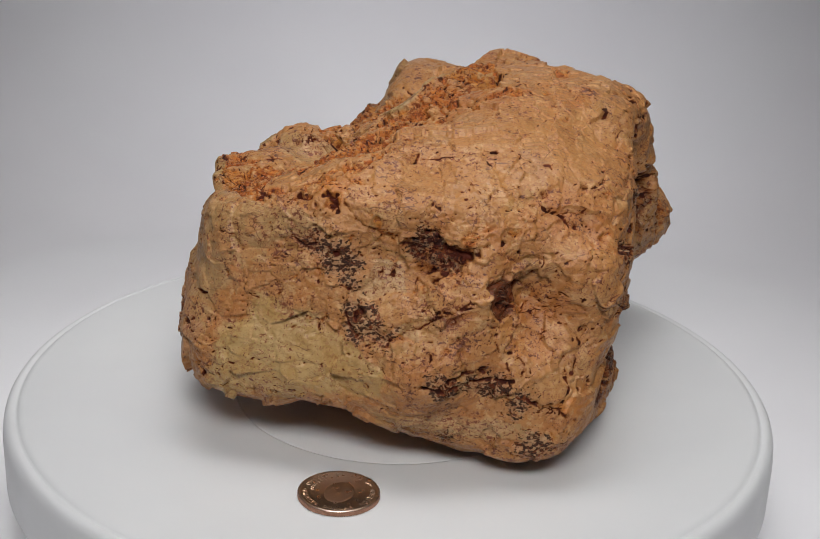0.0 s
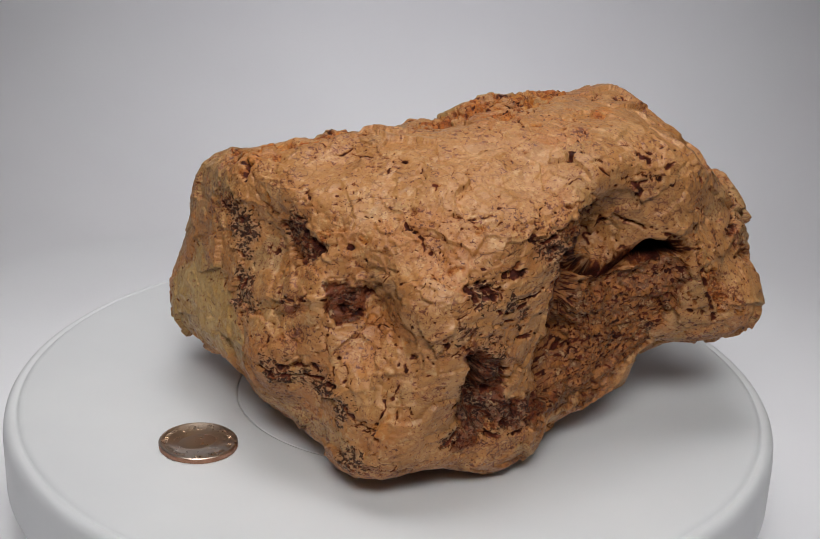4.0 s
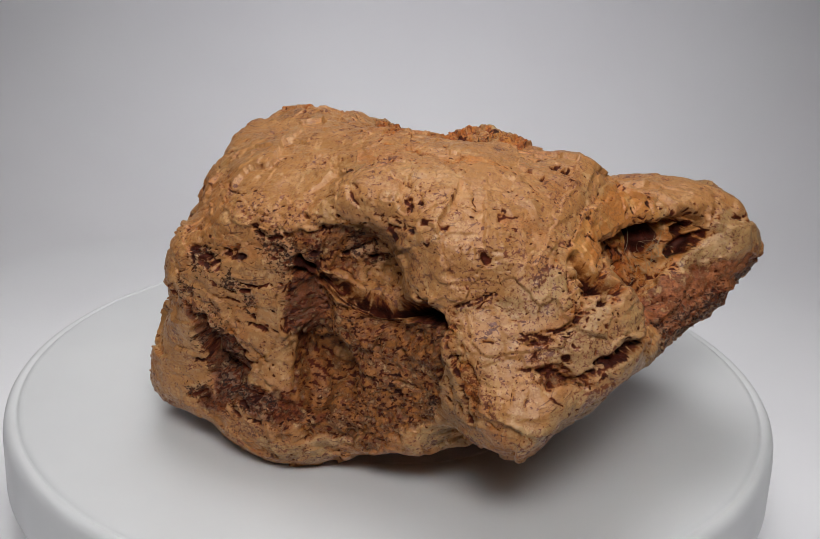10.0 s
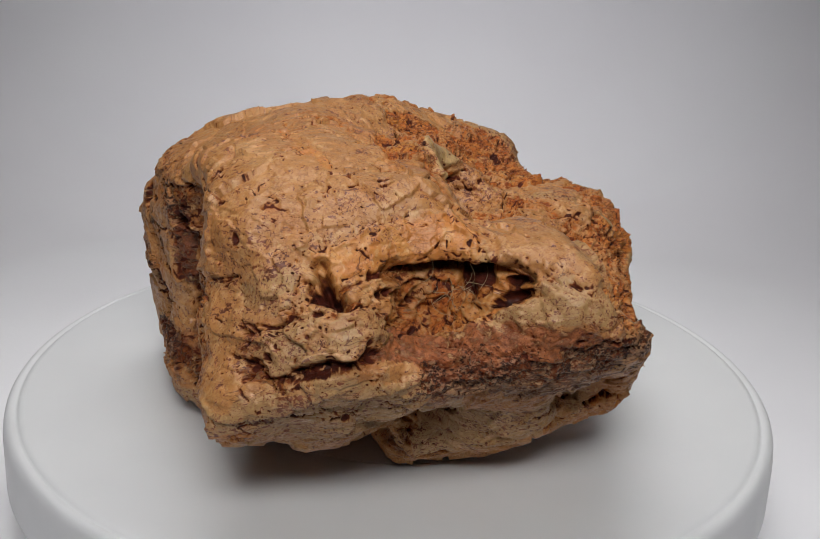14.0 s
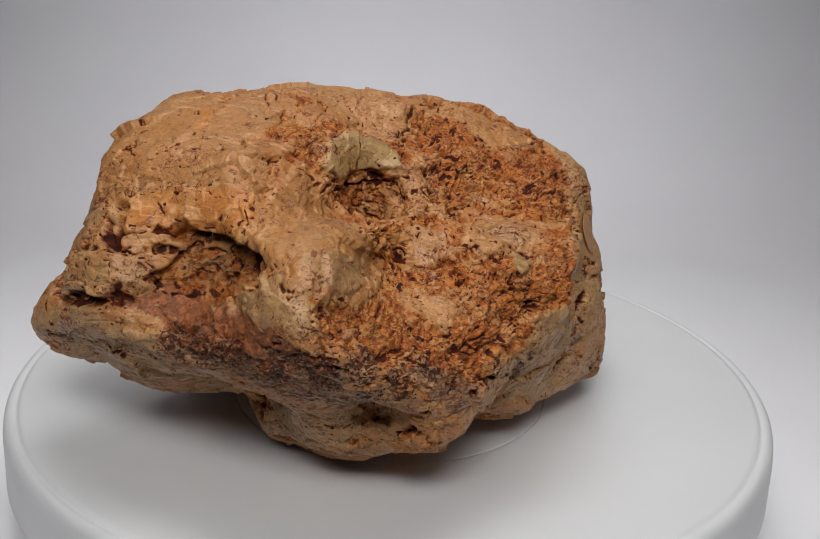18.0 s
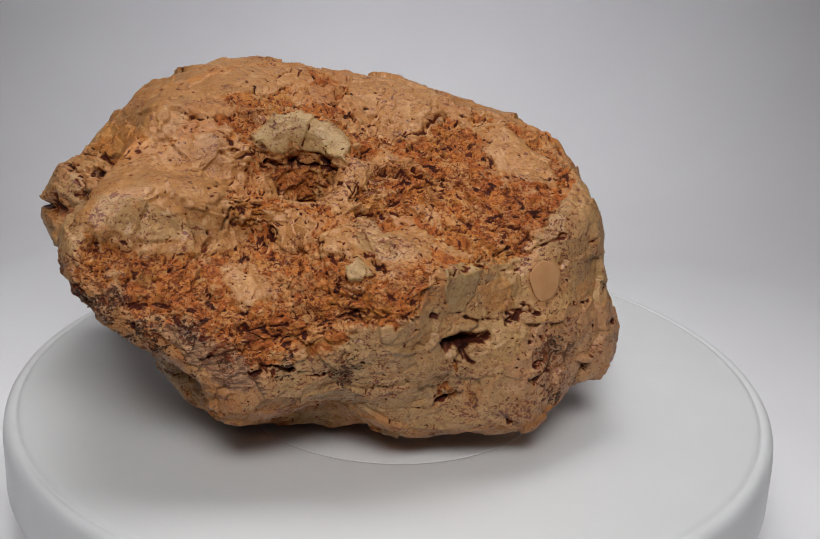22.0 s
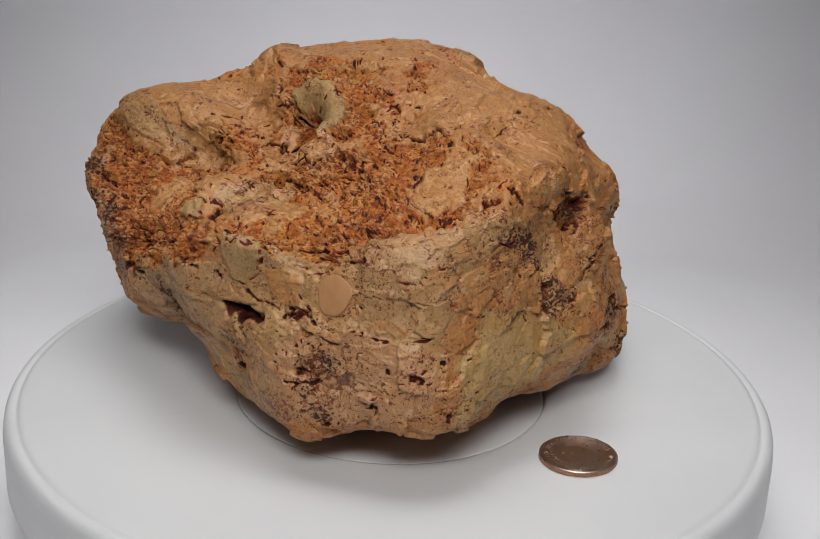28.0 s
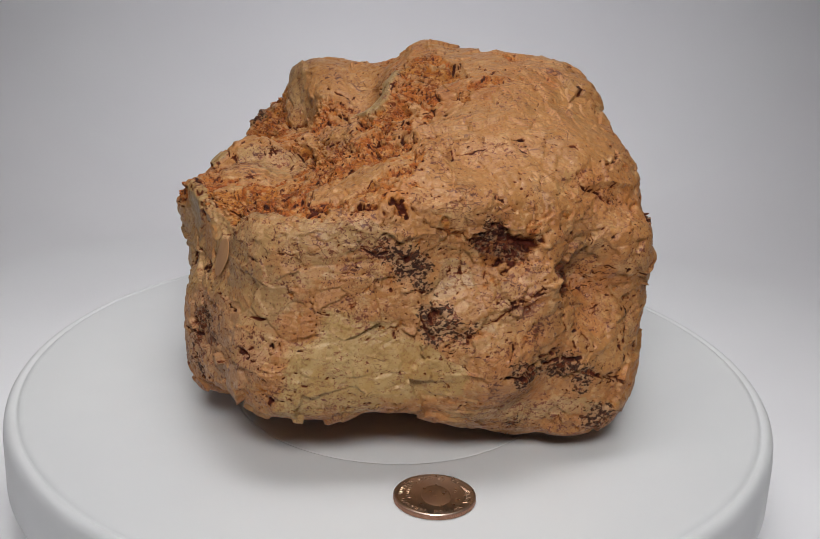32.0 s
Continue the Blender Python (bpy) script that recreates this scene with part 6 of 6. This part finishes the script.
patch("cave", -3, 0.8, (-59.8, 25.7, 47.3), (-60.8, 19.8, 48.8), (-63.0, 12.4, 47.4), (-63.6, 14.1, 44.8), (-62.5, 18.5, 44.2), (-61.9, 20.6, 39.4), (-61.2, 22.5, 42.6))
patch("rust", -0.6, 0.5, (-35.1, 74.4, 55.7), (-46.7, 56.6, 62.4), (-58.9, 41.1, 63.0), (-58.1, 46.9, 58.4), (-46.1, 62.5, 52.9), (-43.2, 68.3, 43.8), (-39.2, 75.0, 47.7))
patch("tan", 0.8, 0.5, (48.1, 51.3, 98.7), (51.4, 22.6, 101.1), (36.3, 12.0, 100.4), (31.8, 20.1, 98.6), (31.4, 44.2, 99.7))
patch("tan", 0.8, 0.5, (-58.9, 15.0, 60.7), (-57.7, 5.2, 62.6), (-60.5, 0.9, 53.5), (-60.6, 10.4, 52.7))
patch("rust", -0.8, 0.5, (-58.2, 26.5, 35.0), (-60.8, 23.4, 40.9), (-57.9, 21.5, 27.5), (-55.1, 25.4, 24.1))
patch("cave", -2.2, 0.8, (-42.4, 40.4, 70.7), (-45.9, 38.1, 70.3), (-48.4, 40.2, 69.0), (-46.1, 43.5, 69.2))
patch("cave", -2.2, 0.8, (-14.1, 11.2, 84.8), (-15.2, 7.4, 84.9), (-18.8, 9.1, 82.2), (-17.3, 11.1, 82.7))
patch("olive", 0.2, 2, (-53.0, -48.4, 26.7), (-48.6, -48.8, 37.6), (-34.2, -52.4, 44.8), (-19.1, -56.6, 45.4), (-28.6, -55.3, 34.9), (-41.6, -52.2, 30.6), (-48.2, -50.1, 23.5))
patch("pink", 0.3, 1.5, (-66.1, 9.1, 38.4), (-63.3, -3.9, 47.6), (-61.4, -27.9, 50.0), (-57.1, -43.3, 39.3), (-59.5, -43.3, 31.2), (-63.3, -30.0, 22.2), (-68.3, -7.8, 19.3), (-66.8, 6.6, 25.7))
patch("cave", -3.5, 0.8, (-59.3, 29.9, 47.7), (-59.8, 23.0, 49.6), (-61.6, 20.4, 45.5), (-59.9, 26.7, 43.2))
patch("mauve", 0.3, 0.5, (-66.1, -13.4, 36.3), (-65.4, -16.5, 38.9), (-65.2, -20.5, 37.9), (-65.5, -20.3, 33.3), (-66.3, -14.9, 31.7))
patch("pale", 0.4, 1, (-55.2, -33.8, 72.0), (-37.9, -44.1, 75.2), (-37.1, -47.7, 62.9), (-50.5, -41.9, 59.5), (-57.8, -32.3, 62.8))
patch("tan", 1, 1, (-1.8, -29.9, 92.8), (24.2, -30.5, 93.0), (33.4, -44.9, 84.8), (27.9, -51.7, 79.0), (-7.4, -47.5, 86.3), (-12.6, -39.6, 89.4))
patch("pale", 0.9, 0.5, (-39.7, 44.3, 72.5), (-26.9, 37.9, 75.6), (-22.7, 24.7, 75.4), (-31.0, 24.7, 72.6), (-50.9, 28.0, 72.6))
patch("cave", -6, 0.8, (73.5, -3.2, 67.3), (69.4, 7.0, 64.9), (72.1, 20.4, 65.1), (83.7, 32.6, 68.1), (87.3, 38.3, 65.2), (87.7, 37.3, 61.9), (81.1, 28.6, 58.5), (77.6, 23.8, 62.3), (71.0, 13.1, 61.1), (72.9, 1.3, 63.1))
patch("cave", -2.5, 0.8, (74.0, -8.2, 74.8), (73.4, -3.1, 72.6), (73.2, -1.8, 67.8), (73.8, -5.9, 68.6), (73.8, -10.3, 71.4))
patch("tan", 0.9, 0.8, (68.1, 7.3, 96.3), (58.1, 18.0, 100.5), (57.9, 35.0, 99.5), (74.9, 42.7, 92.6), (81.4, 30.4, 87.3), (73.3, 12.7, 88.3))
patch("tan", 1, 0.8, (68.0, 21.5, 97.9), (54.7, 31.2, 100.3), (51.0, 48.3, 98.9), (62.2, 57.1, 93.0), (73.1, 47.9, 91.8), (75.9, 34.3, 93.9))
patch("mauve", -0.5, 0.8, (-21.0, 102.0, 56.2), (-27.0, 90.5, 55.0), (-36.8, 79.8, 46.1), (-39.1, 74.0, 35.4), (-34.1, 85.0, 36.8), (-27.4, 94.3, 46.9))
patch("tan", 1, 0.8, (-19.1, -17.9, 88.0), (-15.1, -30.9, 90.4), (-30.8, -36.6, 84.4), (-42.9, -29.8, 80.4), (-37.5, -20.9, 81.5))
patch("pale", 0.5, 0.8, (-55.0, -5.4, 68.0), (-43.6, -35.1, 79.5), (-38.0, -43.3, 76.5), (-41.8, -44.2, 69.5), (-56.6, -34.2, 65.4), (-58.6, -12.5, 62.8))
patch("tan", 1.2, 0.5, (-8.4, -54.7, 57.0), (5.8, -56.3, 58.1), (8.7, -60.0, 54.0), (-0.5, -60.0, 49.2), (-8.5, -58.3, 48.3))
patch("ochre", -2.2, 1, (32.9, 79.0, 73.0), (29.0, 84.8, 80.2), (20.4, 95.2, 78.7), (16.6, 102.7, 77.1), (22.2, 95.1, 73.4), (26.5, 92.3, 68.2), (32.5, 87.9, 65.2), (30.6, 81.6, 69.0))
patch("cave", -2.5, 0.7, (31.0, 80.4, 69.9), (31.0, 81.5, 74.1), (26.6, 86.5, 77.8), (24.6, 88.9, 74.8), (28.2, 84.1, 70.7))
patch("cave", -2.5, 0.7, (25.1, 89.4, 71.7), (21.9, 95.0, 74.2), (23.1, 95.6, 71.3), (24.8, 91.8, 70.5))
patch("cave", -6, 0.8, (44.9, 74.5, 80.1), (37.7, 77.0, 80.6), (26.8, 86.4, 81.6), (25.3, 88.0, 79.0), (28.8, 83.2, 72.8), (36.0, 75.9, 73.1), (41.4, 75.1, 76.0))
patch("ochre", -1.5, 0.8, (25.8, 87.5, 78.6), (21.3, 92.8, 80.4), (20.3, 96.2, 77.3), (24.8, 88.8, 73.7), (27.1, 85.2, 73.9))
patch("rust", -0.8, 0.5, (-14.1, -23.5, 90.4), (-2.8, -25.2, 93.7), (-0.5, -31.9, 91.6), (-8.7, -35.8, 91.0))
patch("tan", 0.9, 0.5, (8.1, 7.4, 89.7), (17.3, -4.6, 94.0), (5.2, -19.0, 95.3), (-2.7, -15.9, 92.7), (-0.3, -4.1, 90.0))
patch("cave", -2.2, 0.5, (-20.3, -44.6, 85.5), (-16.9, -46.7, 84.5), (-16.2, -48.4, 82.4), (-19.1, -48.0, 82.2), (-21.6, -46.3, 83.6))


def rock_body(n=365):
    d, faces = sphere_net(n)
    p = HEART + d * reach(d)[:, None]
    nor = normals_of(p, faces)
    # irregular outlines for all spots
    warp = np.stack([gnoise(p / 6.0, 20 + k) * 2.2 + gnoise(p / 2.2, 30 + k) * 0.9 for k in range(3)], 1)
    plain, q, far = Near(p), Near(p + warp), Near(p + 1.7 * warp)
    fray = 0.5 * fbm(p / 6.5, 3, 0.6, 80) + 0.35 * fbm(p / 1.9, 3, 0.6, 84)
    clast = step(spots(Near(p + 1.3 * warp), [(x, y, z, 1.5 * r) for x, y, z, r in CLAST], 0.25) + 0.25 * fray, 0.4, 0.55)
    rust = step(spots(far, [(x, y, z, 1.15 * r) for x, y, z, r in RUST], 0.6) + 0.9 * fray, 0.30, 0.75) * (1 - clast)
    smooth = spots(q, OLIVE, 0.6)
    lens = spots(Near(p + warp * 0.7), CHERT, 0.3)
    rust = (1 - lens) * np.maximum(rust, 0.6 * step(fbm(p / 8.0, 4, 0.6, 88) - 0.3 * smooth, 0.50, 0.75))
    zone = {"rust": rust, "pale": np.maximum(spots(q, PALE), 0.35 * clast), "olive": spots(q, OLIVE, 0.6), "ochre": spots(q, OCHRE, 0.6),
            "red": spots(far, RED, 0.8), "brown": spots(far, BROWN, 0.6), "dark": spots(far, [(x, y, z, 1.15 * r) for x, y, z, r in DARK], 0.8), "warm": spots(q, WARM, 0.7),
            "chert": lens}
    for name in ("tan", "brick", "mauve", "pink"):
        zone[name] = np.zeros(len(p))
    high, cave, edges = patched(Near(p + warp * 0.85), nor, zone, fray)
    rust, lens = zone["rust"], zone["chert"]
    rough = np.clip(rust + 0.35 * zone["brown"] + 0.3 * zone["red"] + 0.35 * zone["dark"] + 0.45 * zone["brick"] + 0.35 * zone["mauve"], 0, 1)
    smooth = zone["olive"] + zone["ochre"] * 0.8 + zone["tan"] + 0.75 * zone["pale"] + zone["chert"] + 0.7 * zone["pink"] + 0.6 * zone["warm"]
    smooth = np.clip(np.maximum(0.75 * smooth, 0.3), 0, 0.75) * (1 - rough)
    zone["coarse"], zone["calm"] = rough, smooth
    # the holes and slots that stand out, with crumbled rims
    vary = 0.40 + 1.15 * np.clip(0.5 + 0.9 * gnoise(p / 2.4, 60), 0, 1)
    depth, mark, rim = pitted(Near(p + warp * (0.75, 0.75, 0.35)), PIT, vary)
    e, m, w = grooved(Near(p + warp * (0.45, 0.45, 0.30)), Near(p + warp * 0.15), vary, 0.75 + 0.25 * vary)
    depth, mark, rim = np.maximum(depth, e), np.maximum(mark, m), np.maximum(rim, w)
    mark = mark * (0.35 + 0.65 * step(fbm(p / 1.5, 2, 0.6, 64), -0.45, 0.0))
    crumbly = np.clip(rough + 0.7 * rim, 0, 1)
    # relief: tilted chips, broken plates, broad lumps, layered ridges, crumbly crust
    lay = p * (1.0, 1.0, 1.4)
    h = 0.5 * fbm(p / 15.0, 3, 0.5, 1)
    h += 2.1 * worley(p / 16.0 + warp * 0.03, 12)[3]
    chip = worley(lay / 7.0 + warp * 0.03, 13)
    h += (1.0 - 0.80 * smooth + 0.2 * rough) * chip[3]
    h += (0.22 - 0.08 * smooth + 0.2 * rough) * worley(p / 3.2 + warp * 0.05, 14)[3]
    f1, f2, rnd, tilt = worley(p * (1.0, 1.0, 1.4) / 12.0 + warp * 0.035, 17)
    broken = step(gnoise(p / 17.0, 18), -0.25, 0.10) * (1 - 0.7 * smooth)
    h += 1.1 * broken * (rnd - 0.5)
    seam = broken * (1 - step(f2 - f1, 0.0, 0.025)) * step(gnoise(p / 4.0, 19), 0.15, 0.45)
    ridge = 1 - np.abs(fbm(lay / 8.0, 4, 0.6, 5)) * 2
    h += (0.06 + 0.4 * rough) * (ridge - 0.4)
    h += (0.03 + 0.07 * (1 - smooth) + 0.16 * rough) * fbm(p / 2.0, 3, 0.65, 9)
    # small ledges where the layers break off
    bed = (p @ np.array((0.12, -0.10, 1.0))) / 5.2 + 0.9 * fbm(p / 20.0, 3, 0.5, 50)
    saw = bed - np.floor(bed)
    h += (0.5 - 0.4 * smooth) * step(gnoise(p / 14.0, 53), 0.1, 0.35) * (step(saw, 0.0, 0.08) - saw)
    h -= 1.0 * rust + 0.9 * step(zone["brown"], 0.3, 0.6)
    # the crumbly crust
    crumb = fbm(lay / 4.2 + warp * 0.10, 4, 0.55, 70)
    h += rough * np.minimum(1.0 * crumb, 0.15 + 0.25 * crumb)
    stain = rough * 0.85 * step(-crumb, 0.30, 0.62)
    f1, f2, rnd, tilt = worley(lay / 2.6 + warp * 0.25, 3)
    h += rough * (0.34 * tilt + 0.22 * (rnd - 0.5))
    f1, f2, rnd, tilt = worley(lay * (1.0, 1.0, 1.3) / 5.5 + warp * 0.10, 98)
    h += rough * (0.9 * tilt + 0.5 * (rnd - 0.5))
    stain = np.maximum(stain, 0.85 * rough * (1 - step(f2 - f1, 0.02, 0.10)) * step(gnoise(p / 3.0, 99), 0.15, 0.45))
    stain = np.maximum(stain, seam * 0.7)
    h -= 0.3 * seam
    # fine broken joints and granular stains
    f1, f2, rnd, tilt = worley(p * (1.0, 1.0, 1.3) / 6.0 + warp * 0.06, 24)
    joint = (1 - step(f2 - f1, 0.01, 0.06)) * step(gnoise(p / 10.0, 25), 0.1, 0.3) * step(gnoise(p / 2.5, 26), 0.1, 0.4) * (1 - 0.6 * smooth)
    h += 0.45 * step(gnoise(p / 10.0, 25), -0.1, 0.2) * (1 - 0.7 * smooth) * (rnd - 0.5) - 0.35 * joint
    stain = np.maximum(stain, joint * 0.8)
    gritty = np.clip(zone["brown"] + zone["red"] + 0.35 * rim, 0, 1)
    stain = np.maximum(stain, gritty * step(fbm(p * (1, 1, 1.5) / 1.6, 3, 0.6, 27), 0.12, 0.40) * 0.85)
    herd = (0.35 + 1.3 * step(gnoise(p / 13.0, 90) + 0.4 * gnoise(p / 5.0, 91), -0.2, 0.5)) * (1 - 0.35 * smooth)
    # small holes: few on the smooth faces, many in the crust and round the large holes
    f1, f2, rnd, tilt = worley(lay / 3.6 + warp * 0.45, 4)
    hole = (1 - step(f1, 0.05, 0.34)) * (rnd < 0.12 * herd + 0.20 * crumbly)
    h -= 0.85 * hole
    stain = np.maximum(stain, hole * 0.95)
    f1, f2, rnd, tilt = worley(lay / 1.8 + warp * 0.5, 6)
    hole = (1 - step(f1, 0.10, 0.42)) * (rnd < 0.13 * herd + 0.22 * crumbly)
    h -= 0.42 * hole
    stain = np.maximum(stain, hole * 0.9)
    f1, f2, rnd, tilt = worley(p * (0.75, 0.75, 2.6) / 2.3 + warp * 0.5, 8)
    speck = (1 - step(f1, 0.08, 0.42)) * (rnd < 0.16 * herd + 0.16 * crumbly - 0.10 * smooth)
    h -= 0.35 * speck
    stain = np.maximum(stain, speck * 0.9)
    # hairline cracks along the layers
    line = np.abs(gnoise(p * (1, 1, 2.2) / 15.0 + warp * 0.07, 40) + 0.35 * gnoise(p / 5.0, 41))
    crack = (1 - step(line, 0.004, 0.022)) * step(gnoise(p / 19.0, 43), 0.05, 0.25) * step(gnoise(p / 3.0, 44), -0.3, 0.1)
    h -= 0.45 * crack
    stain = np.maximum(stain, crack * 0.75)
    h = h * (1 - 0.75 * lens) + 0.8 * lens
    stain *= 1 - 0.7 * lens
    edges *= step(gnoise(p / 3.5, 95) + 0.5 * gnoise(p / 1.2, 97), 0.05, 0.4)
    h += high - 0.35 * edges - 0.35
    stain = np.maximum(stain, 0.8 * edges)
    # caves get their inner shade as a dark colour
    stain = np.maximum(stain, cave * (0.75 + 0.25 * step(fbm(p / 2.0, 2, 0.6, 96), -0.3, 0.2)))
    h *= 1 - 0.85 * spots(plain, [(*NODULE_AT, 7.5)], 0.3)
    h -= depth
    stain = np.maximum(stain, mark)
    p = p + nor * h[:, None]
    p[:, 2] = np.maximum(p[:, 2], 0.12)
    mesh = bpy.data.meshes.new("body")
    mesh.vertices.add(len(p))
    mesh.vertices.foreach_set("co", (p * 0.001).astype(np.float32).ravel())
    mesh.loops.add(faces.size)
    mesh.loops.foreach_set("vertex_index", faces.astype(np.int32).ravel())
    mesh.polygons.add(len(faces))
    mesh.polygons.foreach_set("loop_start", np.arange(0, faces.size, 4, dtype=np.int32))
    mesh.polygons.foreach_set("use_smooth", np.ones(len(faces), dtype=bool))
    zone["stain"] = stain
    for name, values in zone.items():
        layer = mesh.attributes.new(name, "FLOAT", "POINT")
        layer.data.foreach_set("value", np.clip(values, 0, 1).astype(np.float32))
    mesh.update()
    mesh.validate()
    mesh.materials.append(ROCK)
    return mesh


def rock():
    thing = tagged(new("rock"), "rough tan and rust-brown rock with pits and hollows, on a turntable", "rock")
    ob = new("body", rock_body())
    ob.parent = thing
    # a smooth round inclusion, flush with the pale face
    bm = bmesh.new()
    bmesh.ops.create_uvsphere(bm, u_segments=40, v_segments=20, radius=1)
    for v in bm.verts:
        a = math.atan2(v.co.y, v.co.x)
        wave = 1.08 + 0.06 * math.sin(2 * a + 1) + 0.05 * math.sin(3 * a + 0.4) + 0.035 * math.sin(5 * a) + 0.02 * math.sin(9 * a)
        v.co = (v.co.x * 0.0049 * wave, v.co.y * 0.0058 * wave, v.co.z * 0.00045 - 0.00030)
    away = Vector(NODULE_FACES)
    bm.transform(Matrix.Translation(Vector(NODULE_AT) * 0.001) @ away.to_track_quat("Z", "Y").to_matrix().to_4x4())
    part("nodule", bm, NODULE, thing, "smooth pinkish-orange round inclusion")
    # dry root hairs caught in the slot below the brow
    rng = random.Random(5)
    bm = bmesh.new()
    for i in range(26):
        at = Vector((33.5 + rng.uniform(-7, 9), 82.0 + rng.uniform(-4, 4), 73.5 + rng.uniform(-2.5, 2.5)))
        way = Vector((rng.uniform(-1, 1), rng.uniform(-0.2, 0.9), rng.uniform(-0.6, 0.8))).normalized()
        bend = Vector((rng.uniform(-1, 1), rng.uniform(-1, 1), rng.uniform(-1, 1))) * 0.25
        rings = []
        for k in range(9):
            side = way.cross(Vector((0.3, 0.2, 1))).normalized()
            up = way.cross(side)
            r = 0.09 * (1 - 0.08 * k)
            rings.append([bm.verts.new((at + side * (r * math.cos(q * 2.094)) + up * (r * math.sin(q * 2.094))) * 0.001) for q in range(3)])
            at = at + way * 1.0
            way = (way + bend).normalized()
        for a, b in zip(rings, rings[1:]):
            for q in range(3):
                bm.faces.new((a[q], a[(q + 1) % 3], b[(q + 1) % 3], b[q]))
    tagged(part("root_fibres", bm, FIBRE, thing, "tangle of thin dry root hairs"), kind="stuff")
    return thing


THE_ROCK = rock()


# ---- the coin ----
def letters(text, size, radius, middle, inward):
    """Raised letters set on an arc; middle: the angle of the text's middle in degrees."""
    bm = bmesh.new()
    gap = size * 0.74
    for i, ch in enumerate(text):
        if ch == " ":
            continue
        data = bpy.data.curves.new("glyph", "FONT")
        data.body, data.size, data.extrude, data.align_x, data.resolution_u = ch, size, 0.00009, "CENTER", 2
        ob = bpy.data.objects.new("glyph", data)
        scene.collection.objects.link(ob)
        mesh = bpy.data.meshes.new_from_object(ob.evaluated_get(bpy.context.evaluated_depsgraph_get()))
        off = (i - (len(text) - 1) / 2) * gap / radius
        a = radians(middle) + (off if inward else -off)
        turn = a + (math.pi / 2 if inward else -math.pi / 2)
        r = radius + (size * 0.7 if inward else 0)
        mesh.transform(Matrix.Translation((r * math.cos(a), r * math.sin(a), 0.00167)) @ Matrix.Rotation(turn, 4, "Z"))
        bm.from_mesh(mesh)
        bpy.data.objects.remove(ob)
        bpy.data.curves.remove(data)
        bpy.data.meshes.remove(mesh)
    return bm


def coin():
    thing = tagged(new("coin"), "worn silver-coloured coin with a coppery edge on a white turntable", "coin")
    R = 0.01213
    part("face", turned([(0.0, 0.00008), (R - 0.0012, 0.00008), (R - 0.0006, 0.0), (R - 0.0002, 0.0001), (R - 0.0001, 0.0002)], 120), NICKEL, thing)
    part("obverse", turned([(R - 0.0001, 0.00158), (R - 0.0002, 0.00174), (R - 0.0004, 0.00183), (R - 0.0010, 0.00183), (R - 0.0013, 0.00160), (0.0, 0.00162)], 120), NICKEL, thing)
    bm = bmesh.new()
    ring = []
    for i in range(238):
        a = 2 * math.pi * i / 238
        r = R - (0.00010 if i % 2 else 0.0)
        ring.append([bm.verts.new((r * math.cos(a), r * math.sin(a), z)) for z in (0.0002, 0.0008, 0.00158)])
    for a, b in zip(ring, ring[1:] + ring[:1]):
        for k in (0, 1):
            bm.faces.new((a[k], b[k], b[k + 1], a[k + 1]))
    part("reeded_edge", bm, COPPER, thing, "copper-coloured reeded edge", False)
    # the portrait is left as a plain raised oval
    bm = bmesh.new()
    bmesh.ops.create_uvsphere(bm, u_segments=32, v_segments=12, radius=1)
    for v in bm.verts:
        v.co = (v.co.x * 0.0046 + 0.0004 - 0.0009 * v.co.y, v.co.y * 0.0060 - 0.0004, 0.00158 + v.co.z * 0.00014)
    part("relief", bm, NICKEL, thing, "plain raised oval")
    part("legend", letters("UNITED STATES OF AMERICA", 0.0019, 0.0092, 90, False), NICKEL, thing, "raised capital letters", False)
    part("legend", letters("QUARTER DOLLAR", 0.0019, 0.0092, 270, True), NICKEL, thing, "raised capital letters", False)
    part("legend", letters("LIBERTY", 0.0015, 0.0074, 183, True), NICKEL, thing, "raised capital letters", False)
    return thing


THE_COIN = coin()
COIN_AT = (-0.0141, -0.0716)


def motions():
    """The turntable carries the rock and the coin round at a steady pace."""
    turns, rounds = [], []
    for i in range(65):
        t = i * 0.5
        a = radians(TURN * t)
        turns.append((t, pose(0, 0, 0, 0, 0, TURN * t)))
        x = COIN_AT[0] * math.cos(a) - COIN_AT[1] * math.sin(a)
        y = COIN_AT[0] * math.sin(a) + COIN_AT[1] * math.cos(a)
        rounds.append((t, pose(x, y, 0.00005, 0, 0, -34 + TURN * t)))
    walk(TABLE, turns)
    walk(THE_ROCK, turns)
    walk(THE_COIN, rounds)


motions()
